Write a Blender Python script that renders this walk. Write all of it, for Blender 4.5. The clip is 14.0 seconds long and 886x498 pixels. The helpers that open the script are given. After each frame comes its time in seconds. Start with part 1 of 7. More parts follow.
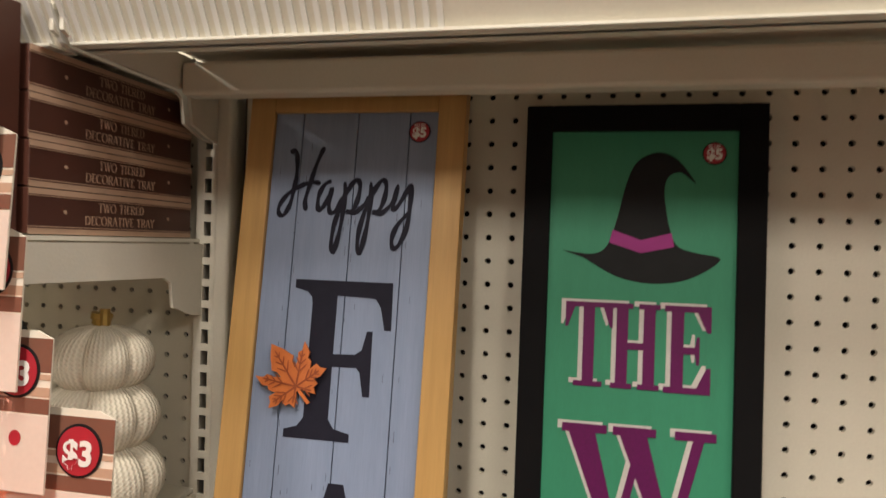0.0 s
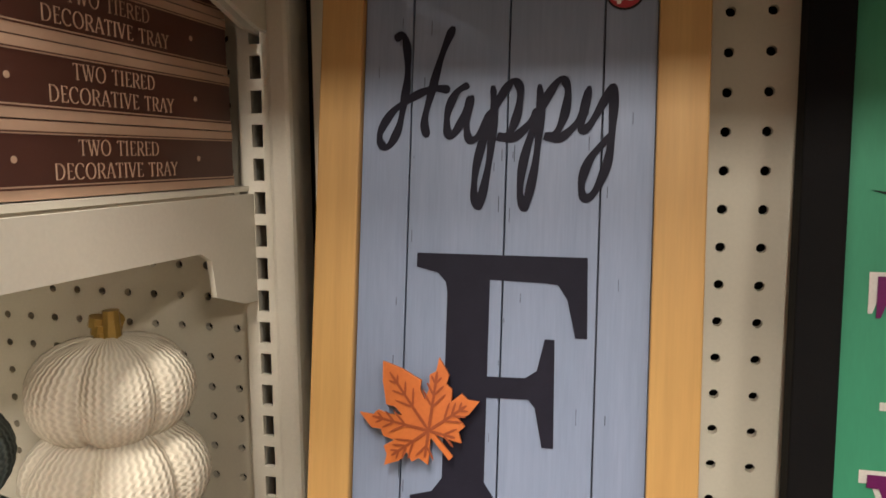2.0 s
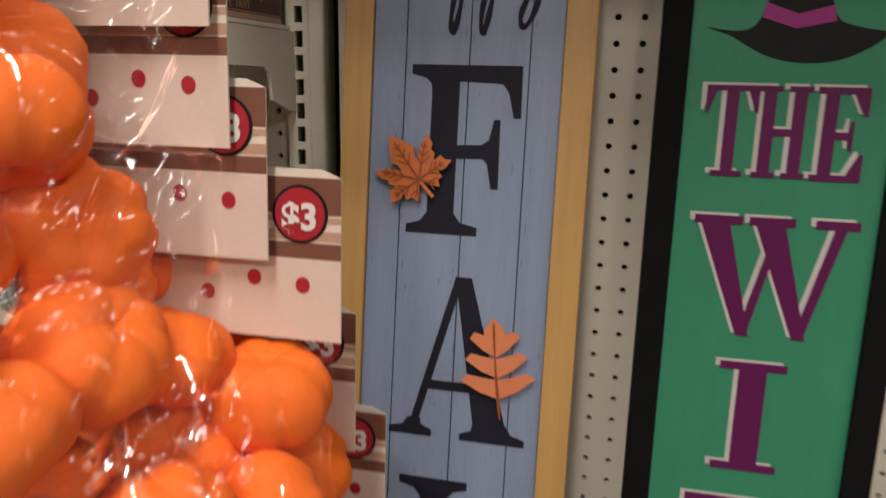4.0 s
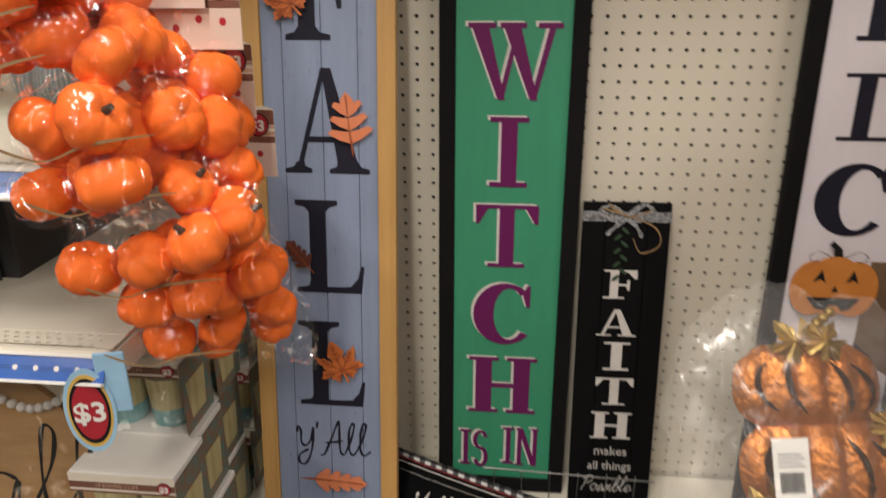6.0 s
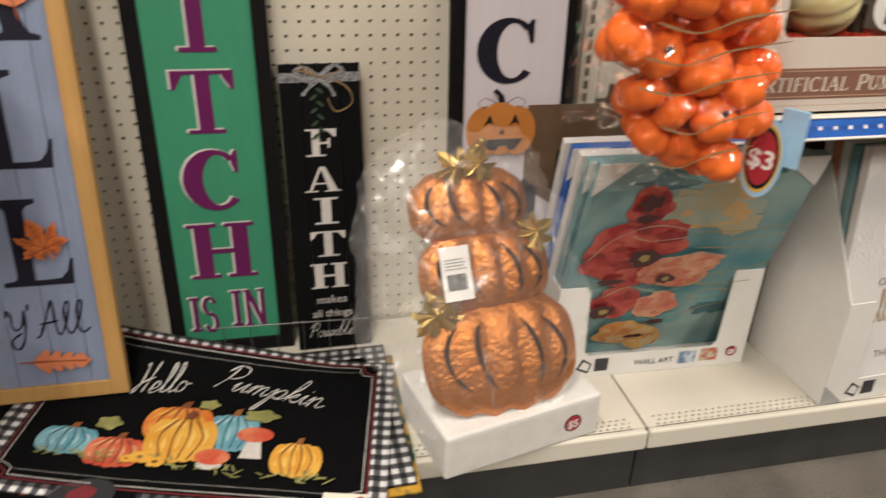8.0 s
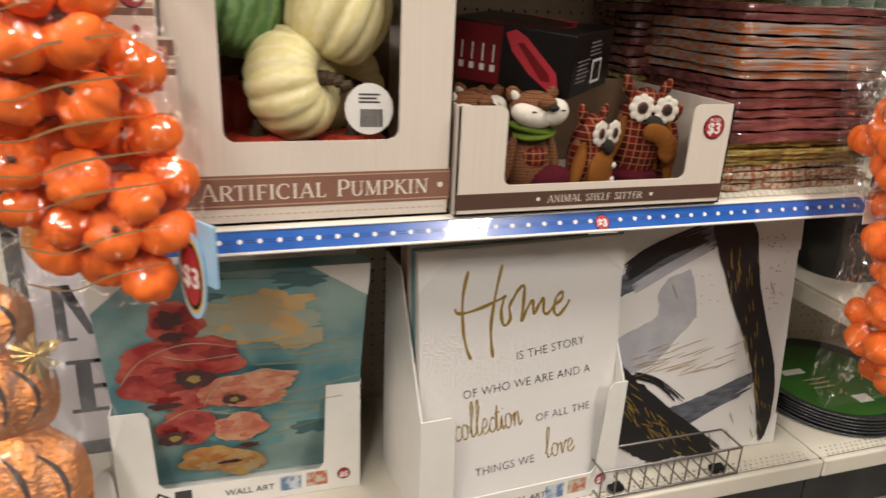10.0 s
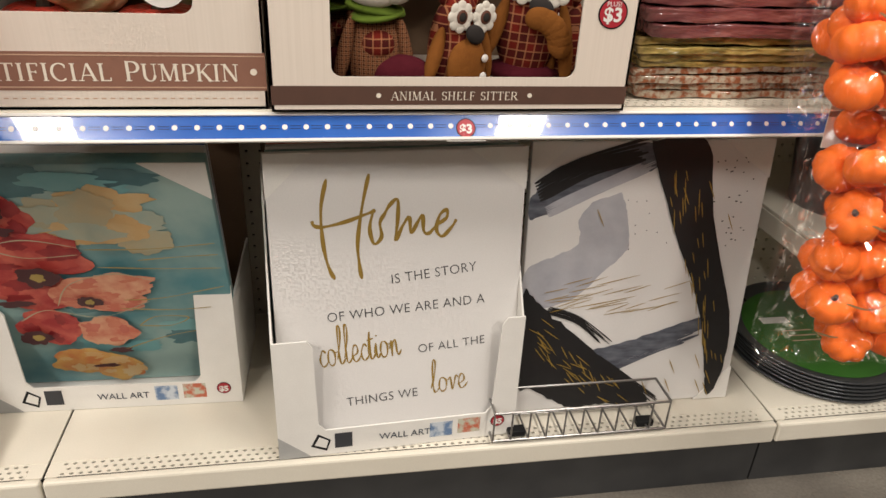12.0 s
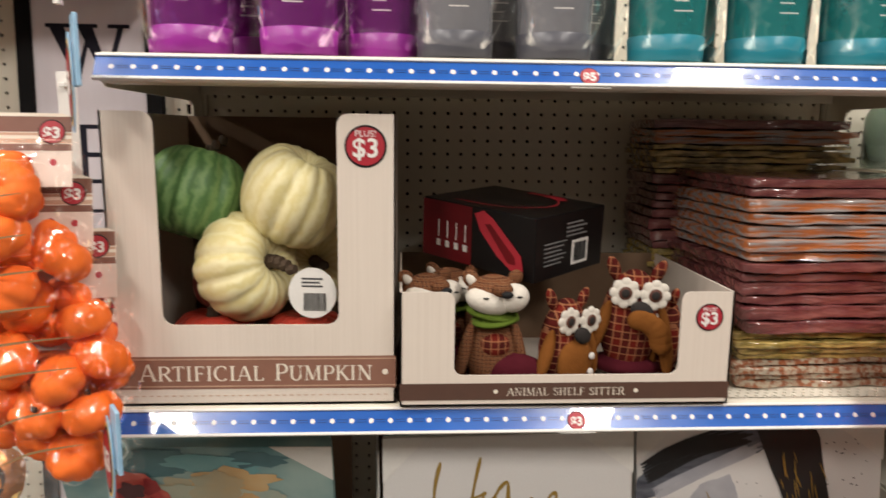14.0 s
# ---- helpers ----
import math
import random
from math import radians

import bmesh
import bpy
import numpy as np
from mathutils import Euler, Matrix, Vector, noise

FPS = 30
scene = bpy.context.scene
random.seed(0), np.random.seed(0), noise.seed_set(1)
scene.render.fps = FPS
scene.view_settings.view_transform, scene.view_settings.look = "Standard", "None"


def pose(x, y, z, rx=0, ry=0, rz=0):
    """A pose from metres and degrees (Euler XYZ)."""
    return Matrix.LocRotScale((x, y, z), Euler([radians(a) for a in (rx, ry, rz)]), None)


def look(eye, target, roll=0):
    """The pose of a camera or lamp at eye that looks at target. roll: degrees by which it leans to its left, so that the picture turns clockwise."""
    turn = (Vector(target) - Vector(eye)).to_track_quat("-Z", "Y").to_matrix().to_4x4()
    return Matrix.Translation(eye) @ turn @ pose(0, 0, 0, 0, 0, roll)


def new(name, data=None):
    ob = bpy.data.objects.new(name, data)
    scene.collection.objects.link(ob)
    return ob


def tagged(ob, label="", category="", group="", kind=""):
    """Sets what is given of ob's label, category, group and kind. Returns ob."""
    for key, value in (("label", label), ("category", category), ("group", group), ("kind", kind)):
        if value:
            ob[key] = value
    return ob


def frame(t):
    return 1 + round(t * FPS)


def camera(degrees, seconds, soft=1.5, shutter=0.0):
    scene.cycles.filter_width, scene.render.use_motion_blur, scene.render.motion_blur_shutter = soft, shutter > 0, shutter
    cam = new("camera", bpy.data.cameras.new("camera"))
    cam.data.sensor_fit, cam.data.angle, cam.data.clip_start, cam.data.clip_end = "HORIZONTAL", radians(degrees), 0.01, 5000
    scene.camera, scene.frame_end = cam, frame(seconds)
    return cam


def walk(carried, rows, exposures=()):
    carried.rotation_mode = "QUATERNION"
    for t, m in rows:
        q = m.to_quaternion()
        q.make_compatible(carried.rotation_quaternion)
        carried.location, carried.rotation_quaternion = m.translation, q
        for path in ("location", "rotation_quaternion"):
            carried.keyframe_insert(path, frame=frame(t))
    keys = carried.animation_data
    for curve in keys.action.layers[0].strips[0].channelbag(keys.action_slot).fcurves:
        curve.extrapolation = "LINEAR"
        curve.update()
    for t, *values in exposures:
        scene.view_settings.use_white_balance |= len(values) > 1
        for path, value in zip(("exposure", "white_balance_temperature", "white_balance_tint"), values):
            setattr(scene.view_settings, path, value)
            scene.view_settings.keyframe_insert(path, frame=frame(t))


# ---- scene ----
cam = camera(63.9, 14.0, shutter=0.4)
PATH = [
    (0, (-0.033, 0.065, 1.201), (-0.48, 2.014, 1.186), 1.7),
    (0.5, (-0.143, 0.141, 1.206), (-0.422, 2.115, 1.043), -0.0),
    (1, (-0.186, 0.235, 1.215), (-0.523, 2.195, 0.996), -0.2),
    (1.5, (-0.21, 0.306, 1.222), (-0.654, 2.242, 0.985), -0.2),
    (2, (-0.218, 0.327, 1.219), (-0.72, 2.246, 0.963), -0.3),
    (2.2, (-0.22, 0.327, 1.214), (-0.731, 2.241, 0.938), -0.2),
    (4.3, (-0.13, 0.006, 1.145), (-0.535, 1.895, 0.626), 1.1),
    (4.5, (-0.098, -0.043, 1.14), (-0.495, 1.84, 0.595), 1.0),
    (5, (-0.031, -0.181, 1.108), (-0.401, 1.69, 0.506), 1.4),
    (5.5, (0.006, -0.288, 1.088), (-0.345, 1.578, 0.459), 1.4),
    (6, (0.005, -0.367, 1.095), (-0.182, 1.488, 0.372), -0.2),
    (6.2, (0.001, -0.405, 1.081), (-0.132, 1.432, 0.3), -1.0),
    (6.5, (-0.013, -0.439, 1.057), (-0.061, 1.35, 0.163), -0.7),
    (7, (0.0, -0.488, 1.026), (0.06, 1.256, 0.049), 1.1),
    (7.5, (0.054, -0.508, 1.009), (0.278, 1.242, 0.068), 2.3),
    (8, (0.15, -0.51, 1.023), (0.536, 1.23, 0.116), 1.6),
    (8.5, (0.318, -0.536, 1.039), (0.796, 1.221, 0.212), 1.6),
    (9, (0.47, -0.576, 1.042), (1.062, 1.19, 0.313), 2.4),
    (9.2, (0.525, -0.571, 1.053), (1.163, 1.195, 0.366), 2.1),
    (11.3, (1.153, -0.499, 1.023), (1.531, 1.291, 0.215), 3.6),
    (11.5, (1.164, -0.493, 1.02), (1.509, 1.27, 0.14), 3.5),
    (12, (1.175, -0.49, 0.998), (1.492, 1.255, 0.074), 2.8),
    (12.5, (1.176, -0.496, 1.018), (1.491, 1.281, 0.156), 1.8),
    (13, (1.143, -0.493, 1.08), (1.467, 1.375, 0.444), 1.7),
    (13.5, (1.144, -0.516, 1.092), (1.386, 1.425, 0.677), 0.6),
    (14, (1.115, -0.532, 1.103), (1.234, 1.437, 0.771), 0.7),
]
walk(cam, [(t, look(eye, target, roll)) for t, eye, target, roll in PATH],
     exposures=[(0, -0.14, 6500, 11), (0.5, 0.14, 6500, 11), (1, -0.1, 6500, 11), (1.5, 0.05, 6500, 11), (2.2, 0.28, 6500, 11), (4.3, -0.75, 6350, 12), (5, -0.8, 6350, 12), (5.5, -0.68, 6370, 12), (6, -0.42, 6400, 12), (7.5, -0.3, 6420, 12), (9, -0.27, 6450, 12), (12, -0.18, 6380, 12), (14, -0.18, 6320, 12)])

# ---- light: ceiling tubes over the aisle ----
world = bpy.data.worlds.new("store_air")
world.use_nodes = True
world.node_tree.nodes["Background"].inputs[0].default_value = (1.0, 0.93, 0.85, 1)
world.node_tree.nodes["Background"].inputs[1].default_value = 0.15
scene.world = world
TUBE_POWER = 52.0
TUBES = [(-3.0, -0.55), (-0.33, -0.55), (2.35, -0.55), (-3.0, -2.6), (-0.33, -2.6), (2.35, -2.6)]
for tx, ty in TUBES:
    lamp = bpy.data.lights.new("tube_light", "AREA")
    lamp.shape, lamp.size, lamp.size_y = "RECTANGLE", 0.28, 1.2
    lamp.energy, lamp.color = TUBE_POWER * (1.15 if ty > -2 else 1.6), (1.0, 0.93, 0.82)
    new("tube_light", lamp).matrix_basis = pose(tx, ty, 2.97, 0, 0, 0)


# ---- materials ----
def mat(name, color, rough=0.6, metal=0.0, second=None, scale=40.0, fine=400.0, amount=0.35, bump=0.0, bump_scale=300.0,
        coat=0.0, alpha=1.0, emit=0.0, stretch=(1, 1, 1), spec=0.5, wear=0.08, trans=0.0):
    """A procedural surface: base colour with large stains and fine grain, uneven gloss and fine relief."""
    m = bpy.data.materials.new(name)
    m.use_nodes = True
    nt = m.node_tree
    b = nt.nodes["Principled BSDF"]
    c1 = (*color, 1)
    c2 = (*(second if second else [min(1, c * 0.8) for c in color]), 1)
    tc = nt.nodes.new("ShaderNodeTexCoord")
    mp = nt.nodes.new("ShaderNodeMapping")
    mp.inputs["Scale"].default_value = stretch
    nt.links.new(tc.outputs["Object"], mp.inputs[0])
    big, small = nt.nodes.new("ShaderNodeTexNoise"), nt.nodes.new("ShaderNodeTexNoise")
    big.inputs["Scale"].default_value, small.inputs["Scale"].default_value = scale, fine
    big.inputs["Detail"].default_value = 4
    for n in (big, small):
        nt.links.new(mp.outputs[0], n.inputs["Vector"])
    ramp = nt.nodes.new("ShaderNodeMapRange")
    ramp.inputs[1].default_value, ramp.inputs[2].default_value = 0.5 - amount, 0.5 + amount
    nt.links.new(big.outputs[0], ramp.inputs[0])
    mix = nt.nodes.new("ShaderNodeMix")
    mix.data_type = "RGBA"
    mix.inputs[6].default_value, mix.inputs[7].default_value = c1, c2
    nt.links.new(ramp.outputs[0], mix.inputs[0])
    grain = nt.nodes.new("ShaderNodeMix")
    grain.data_type, grain.blend_type = "RGBA", "MULTIPLY"
    grain.inputs[0].default_value = wear
    nt.links.new(mix.outputs[2], grain.inputs[6])
    nt.links.new(small.outputs[0], grain.inputs[7])
    nt.links.new(grain.outputs[2], b.inputs["Base Color"])
    rr = nt.nodes.new("ShaderNodeMapRange")
    rr.inputs[3].default_value, rr.inputs[4].default_value = max(0.02, rough - 0.08), min(1, rough + 0.08)
    nt.links.new(big.outputs[0], rr.inputs[0])
    nt.links.new(rr.outputs[0], b.inputs["Roughness"])
    b.inputs["Metallic"].default_value = metal
    b.inputs["Coat Weight"].default_value = coat
    b.inputs["Specular IOR Level"].default_value = spec
    b.inputs["Transmission Weight"].default_value = trans
    b.inputs["Alpha"].default_value = alpha
    if emit:
        b.inputs["Emission Color"].default_value = c1
        b.inputs["Emission Strength"].default_value = emit
    if bump:
        bn, bt = nt.nodes.new("ShaderNodeBump"), nt.nodes.new("ShaderNodeTexNoise")
        bt.inputs["Scale"].default_value = bump_scale
        nt.links.new(mp.outputs[0], bt.inputs["Vector"])
        nt.links.new(bt.outputs[0], bn.inputs["Height"])
        bn.inputs["Strength"].default_value, bn.inputs["Distance"].default_value = bump, 0.004
        nt.links.new(bn.outputs[0], b.inputs["Normal"])
        nt.links.new(bn.outputs[0], b.inputs["Coat Normal"])
    return m


def film(name, gloss=0.035, crease=0.5, scale=24.0, rough=0.12, haze=0.0, width=0.03, bump=0.4):
    """Thin clear packing film: see-through, with a faint sheen and glints put into the colour of narrow creases."""
    m = bpy.data.materials.new(name)
    m.use_nodes = True
    nt = m.node_tree
    nt.nodes.remove(nt.nodes["Principled BSDF"])
    tr, gl, mx = nt.nodes.new("ShaderNodeBsdfTransparent"), nt.nodes.new("ShaderNodeBsdfGlossy"), nt.nodes.new("ShaderNodeAddShader")
    tr.inputs[0].default_value = (0.985, 0.985, 0.985, 1)
    gl.inputs["Roughness"].default_value = rough
    nt.links.new(tr.outputs[0], mx.inputs[0])
    nt.links.new(gl.outputs[0], mx.inputs[1])
    tc, mp, nz, bn = nt.nodes.new("ShaderNodeTexCoord"), nt.nodes.new("ShaderNodeMapping"), nt.nodes.new("ShaderNodeTexNoise"), nt.nodes.new("ShaderNodeBump")
    mp.inputs["Scale"].default_value = (1, 1, 0.45)
    mp.inputs["Rotation"].default_value = (0.2, 0.35, 0)
    nt.links.new(tc.outputs["Object"], mp.inputs[0])
    nt.links.new(mp.outputs[0], nz.inputs["Vector"])
    nz.inputs["Scale"].default_value, nz.inputs["Detail"].default_value, nz.inputs["Distortion"].default_value = scale, 1.5, 0.9
    # crease glints: gloss colour raised along thin noise lines, broken into patches
    sub_, ab, mr = nt.nodes.new("ShaderNodeMath"), nt.nodes.new("ShaderNodeMath"), nt.nodes.new("ShaderNodeMapRange")
    sub_.operation, ab.operation = "SUBTRACT", "ABSOLUTE"
    sub_.inputs[1].default_value = 0.5
    nt.links.new(nz.outputs[0], sub_.inputs[0])
    nt.links.new(sub_.outputs[0], ab.inputs[0])
    nt.links.new(ab.outputs[0], mr.inputs[0])
    mr.inputs[1].default_value, mr.inputs[2].default_value = 0.0, width
    mr.inputs[3].default_value, mr.inputs[4].default_value = crease, 0.0
    n2, m3, pr, ad = nt.nodes.new("ShaderNodeTexNoise"), nt.nodes.new("ShaderNodeMapRange"), nt.nodes.new("ShaderNodeMath"), nt.nodes.new("ShaderNodeMath")
    n2.inputs["Scale"].default_value = scale * 2.2
    nt.links.new(tc.outputs["Object"], n2.inputs["Vector"])
    m3.inputs[1].default_value, m3.inputs[2].default_value = 0.52, 0.66
    nt.links.new(n2.outputs[0], m3.inputs[0])
    pr.operation, ad.operation = "MULTIPLY", "ADD"
    nt.links.new(mr.outputs[0], pr.inputs[0])
    nt.links.new(m3.outputs[0], pr.inputs[1])
    nt.links.new(pr.outputs[0], ad.inputs[0])
    ad.inputs[1].default_value = gloss
    cc = nt.nodes.new("ShaderNodeCombineColor")
    for k in range(3):
        nt.links.new(ad.outputs[0], cc.inputs[k])
    nt.links.new(cc.outputs[0], gl.inputs[0])
    nt.links.new(ab.outputs[0], bn.inputs["Height"])
    bn.inputs["Strength"].default_value, bn.inputs["Distance"].default_value = bump, 0.02
    nt.links.new(bn.outputs[0], gl.inputs["Normal"])
    df, m2 = nt.nodes.new("ShaderNodeBsdfDiffuse"), nt.nodes.new("ShaderNodeAddShader")
    df.inputs[0].default_value = (haze, haze, haze, 1)
    nt.links.new(mx.outputs[0], m2.inputs[0])
    nt.links.new(df.outputs[0], m2.inputs[1])
    nt.links.new(m2.outputs[0], nt.nodes["Material Output"].inputs[0])
    return m


M_PEG = mat("pegboard_cream", (0.70, 0.65, 0.54), 0.45, second=(0.64, 0.59, 0.48), scale=6, wear=0.1)
M_STEEL = mat("shelf_enamel", (0.74, 0.70, 0.60), 0.38, second=(0.68, 0.63, 0.53), scale=8, wear=0.1, bump=0.05)
# near-black colour standing for the shade inside the hollow shelving run
M_VOIDSHADE = mat("void_shade", (0.03, 0.027, 0.024), 0.9)
M_KICK = mat("black_kick_plate", (0.02, 0.021, 0.024), 0.5, second=(0.06, 0.06, 0.06), scale=12)
M_FLOOR = mat("sealed_concrete", (0.245, 0.22, 0.185), 0.28, second=(0.155, 0.138, 0.118), scale=7, fine=180, amount=0.2, wear=0.5, bump=0.1)
# unseen walls and ceiling, toned dark so less light bounces under the shelves
M_WALL = mat("dark_unseen_wall", (0.13, 0.11, 0.10), 0.7, second=(0.20, 0.16, 0.13), scale=3)
M_CEIL = mat("ceiling_board", (0.38, 0.36, 0.34), 0.85, scale=5, bump=0.2)
M_BLUE = mat("blue_ticket_strip", (0.02, 0.10, 0.42), 0.22, second=(0.025, 0.13, 0.50), scale=20, coat=1.0)
M_WHITE = mat("white_card", (0.80, 0.78, 0.74), 0.5, second=(0.74, 0.72, 0.68), scale=30, wear=0.1)
M_CREAM = mat("cream_card", (0.78, 0.71, 0.60), 0.55, second=(0.72, 0.65, 0.54), scale=30)
M_BLACK = mat("black_ink", (0.010, 0.010, 0.011), 0.6, scale=60, spec=0.25)
M_RED = mat("red_print", (0.42, 0.02, 0.035), 0.45, second=(0.36, 0.018, 0.03), scale=60)
M_YELLOW = mat("yellow_print", (0.75, 0.48, 0.10), 0.45)
M_SKY = mat("pale_blue_print", (0.36, 0.60, 0.82), 0.4)
M_BROWNP = mat("brown_print", (0.20, 0.085, 0.055), 0.5, second=(0.17, 0.07, 0.045), scale=50)
M_TRAYBOX = mat("dark_brown_carton", (0.085, 0.028, 0.018), 0.42, second=(0.065, 0.022, 0.014), scale=25)
M_TAN = mat("tan_print", (0.55, 0.36, 0.25), 0.45)
M_KRAFT = mat("kraft_board", (0.16, 0.095, 0.05), 0.75, second=(0.13, 0.075, 0.04), scale=30, wear=0.2)
M_PINE = mat("pine_frame", (0.58, 0.34, 0.115), 0.5, second=(0.46, 0.255, 0.08), scale=5, fine=40, stretch=(14, 14, 0.7), amount=0.25, wear=0.25, bump=0.06)
M_PLANK = mat("pale_blue_plank", (0.25, 0.30, 0.43), 0.5, second=(0.205, 0.255, 0.37), scale=6, fine=90, stretch=(10, 10, 0.5), amount=0.3, wear=0.22)
M_GROOVE = mat("groove_dark", (0.06, 0.07, 0.09), 0.8)
M_NAVY = mat("navy_ink", (0.014, 0.013, 0.026), 0.65, scale=70, fine=900, wear=0.3, spec=0.2)
M_GREEN = mat("green_board", (0.040, 0.285, 0.155), 0.55, second=(0.034, 0.245, 0.132), scale=9, fine=120, stretch=(6, 6, 1), wear=0.15)
M_PURPLE = mat("purple_glitter", (0.17, 0.012, 0.12), 0.4, second=(0.13, 0.01, 0.09), scale=500, fine=1500, wear=0.4, spec=0.4)
M_MAGENTA = mat("magenta_band", (0.36, 0.015, 0.22), 0.45)
M_BLACKF = mat("black_frame", (0.006, 0.006, 0.007), 0.7, second=(0.010, 0.009, 0.009), scale=20, bump=0.05, spec=0.08)
M_CHALK = mat("chalk_board", (0.004, 0.004, 0.0045), 0.65, second=(0.006, 0.006, 0.0065), scale=14, spec=0.07)
M_BONE = mat("bone_paint", (0.74, 0.70, 0.66), 0.55, scale=80, fine=700, wear=0.25)
M_LILAC = mat("white_board", (0.68, 0.64, 0.68), 0.5, second=(0.63, 0.59, 0.63), scale=9, stretch=(6, 6, 1))
M_LEAF = mat("orange_leaf", (0.62, 0.17, 0.035), 0.55, second=(0.50, 0.12, 0.025), scale=60, wear=0.2)
M_LEAF2 = mat("coral_leaf", (0.66, 0.22, 0.10), 0.55, second=(0.58, 0.17, 0.07), scale=60)
M_LEAF3 = mat("brown_leaf", (0.11, 0.025, 0.012), 0.55)
M_VEIN = mat("leaf_vein", (0.30, 0.06, 0.012), 0.6)
M_JACK = mat("painted_pumpkin", (0.62, 0.24, 0.05), 0.5, second=(0.5, 0.17, 0.03), scale=30)
M_ORANGE = mat("orange_foam", (0.93, 0.185, 0.016), 0.68, second=(0.84, 0.135, 0.010), scale=22, wear=0.14, bump=0.15, bump_scale=60, spec=0.3, coat=0.0)
M_STEM = mat("dry_stem", (0.06, 0.035, 0.018), 0.8)
M_TWINE = mat("jute_twine", (0.38, 0.23, 0.10), 0.85, scale=300, wear=0.4)
M_FILM = film("clear_film", 0.045, 0.9, 15, 0.12, 0.0, 0.05, 0.8)
M_BAGFILM = film("clear_bag_film", 0.030, 1.0, 26, 0.10, 0.006, 0.045, 1.4)
M_FILM2 = film("clear_film_wide", 0.020, 0.34, 15, 0.30, 0.045, 0.05, 0.6)
M_COPPER = mat("copper_foil", (0.56, 0.205, 0.045), 0.38, metal=0.75, second=(0.46, 0.155, 0.03), scale=28, bump=0.7, bump_scale=120, amount=0.25)
M_SLIT = mat("slit_shade_brown", (0.035, 0.014, 0.006), 0.8, spec=0.1)
M_GOLD = mat("gold_foil", (0.62, 0.42, 0.12), 0.35, metal=0.8, second=(0.30, 0.20, 0.06), scale=50, bump=0.5, bump_scale=90)
# first tone is the painted shade in the stitch grooves, second the yarn
M_KNIT_C = ((0.60, 0.54, 0.43), (0.72, 0.66, 0.54))
M_KNITB_C = ((0.10, 0.13, 0.13), (0.19, 0.23, 0.23))
M_MATB = mat("black_felt", (0.0045, 0.0045, 0.005), 0.95, second=(0.007, 0.007, 0.0075), scale=40, fine=900, wear=0.4, spec=0.03)
M_STYRO = mat("white_foam", (0.80, 0.78, 0.74), 0.75, scale=30, bump=0.15, bump_scale=400)
M_WIRE = mat("wire_steel", (0.30, 0.29, 0.28), 0.35, metal=0.9)


def ribbed(name, c1, c2, count, bump=0.4, rough=0.6, sharp=1.0, wave=0.0):
    """Stripes that run from pole to pole round the local z axis: gourd colours, and groove shade painted on knitting.
    """
    m = mat(name, c1, rough, second=c2, scale=18)
    nt = m.node_tree
    b = nt.nodes["Principled BSDF"]
    tc, gr, nz = nt.nodes.new("ShaderNodeTexCoord"), nt.nodes.new("ShaderNodeTexGradient"), nt.nodes.new("ShaderNodeTexNoise")
    gr.gradient_type = "RADIAL"
    nt.links.new(tc.outputs["Object"], gr.inputs[0])
    nz.inputs["Scale"].default_value = 60
    nt.links.new(tc.outputs["Object"], nz.inputs["Vector"])
    k = nt.nodes.new("ShaderNodeMath")
    k.operation = "MULTIPLY"
    k.inputs[1].default_value = count * 2 * math.pi
    nt.links.new(gr.outputs[1], k.inputs[0])
    j = nt.nodes.new("ShaderNodeMath")
    j.operation = "MULTIPLY_ADD"
    j.inputs[1].default_value = sharp
    nt.links.new(nz.outputs[0], j.inputs[0])
    nt.links.new(k.outputs[0], j.inputs[2])
    last = j
    if wave:
        sp, mz = nt.nodes.new("ShaderNodeSeparateXYZ"), nt.nodes.new("ShaderNodeMath")
        nt.links.new(tc.outputs["Object"], sp.inputs[0])
        mz.operation = "PINGPONG"
        mz.inputs[1].default_value = 0.0022
        nt.links.new(sp.outputs[2], mz.inputs[0])
        last = nt.nodes.new("ShaderNodeMath")
        last.operation = "MULTIPLY_ADD"
        last.inputs[1].default_value = wave
        nt.links.new(mz.outputs[0], last.inputs[0])
        nt.links.new(j.outputs[0], last.inputs[2])
    s = nt.nodes.new("ShaderNodeMath")
    s.operation = "SINE"
    nt.links.new(last.outputs[0], s.inputs[0])
    mr = nt.nodes.new("ShaderNodeMapRange")
    mr.inputs[1].default_value = -1
    nt.links.new(s.outputs[0], mr.inputs[0])
    mx = nt.nodes.new("ShaderNodeMix")
    mx.data_type = "RGBA"
    mx.inputs[6].default_value, mx.inputs[7].default_value = (*c1, 1), (*c2, 1)
    nt.links.new(mr.outputs[0], mx.inputs[0])
    nt.links.new(mx.outputs[2], b.inputs["Base Color"])
    bn = nt.nodes.new("ShaderNodeBump")
    bn.inputs["Strength"].default_value, bn.inputs["Distance"].default_value = bump, 0.003
    nt.links.new(mr.outputs[0], bn.inputs["Height"])
    nt.links.new(bn.outputs[0], b.inputs["Normal"])
    return m


M_KNIT = ribbed("cream_knit", *M_KNIT_C, 66, 0.5, 0.95, 0.6, 700.0)
M_KNITB = ribbed("grey_knit", *M_KNITB_C, 66, 0.6, 0.95, 0.6, 700.0)


# ---- building helpers ----
def thing(name, m, label, category, group="", kind=""):
    ob = new(name)
    ob.empty_display_size = 0.02
    ob.matrix_basis = m
    return tagged(ob, label, category, group, kind)


def mesh_of(name, verts, faces, smooth=False):
    me = bpy.data.meshes.new(name)
    me.from_pydata([tuple(v) for v in verts], [], faces)
    if smooth:
        me.shade_smooth()
    me.update()
    return me


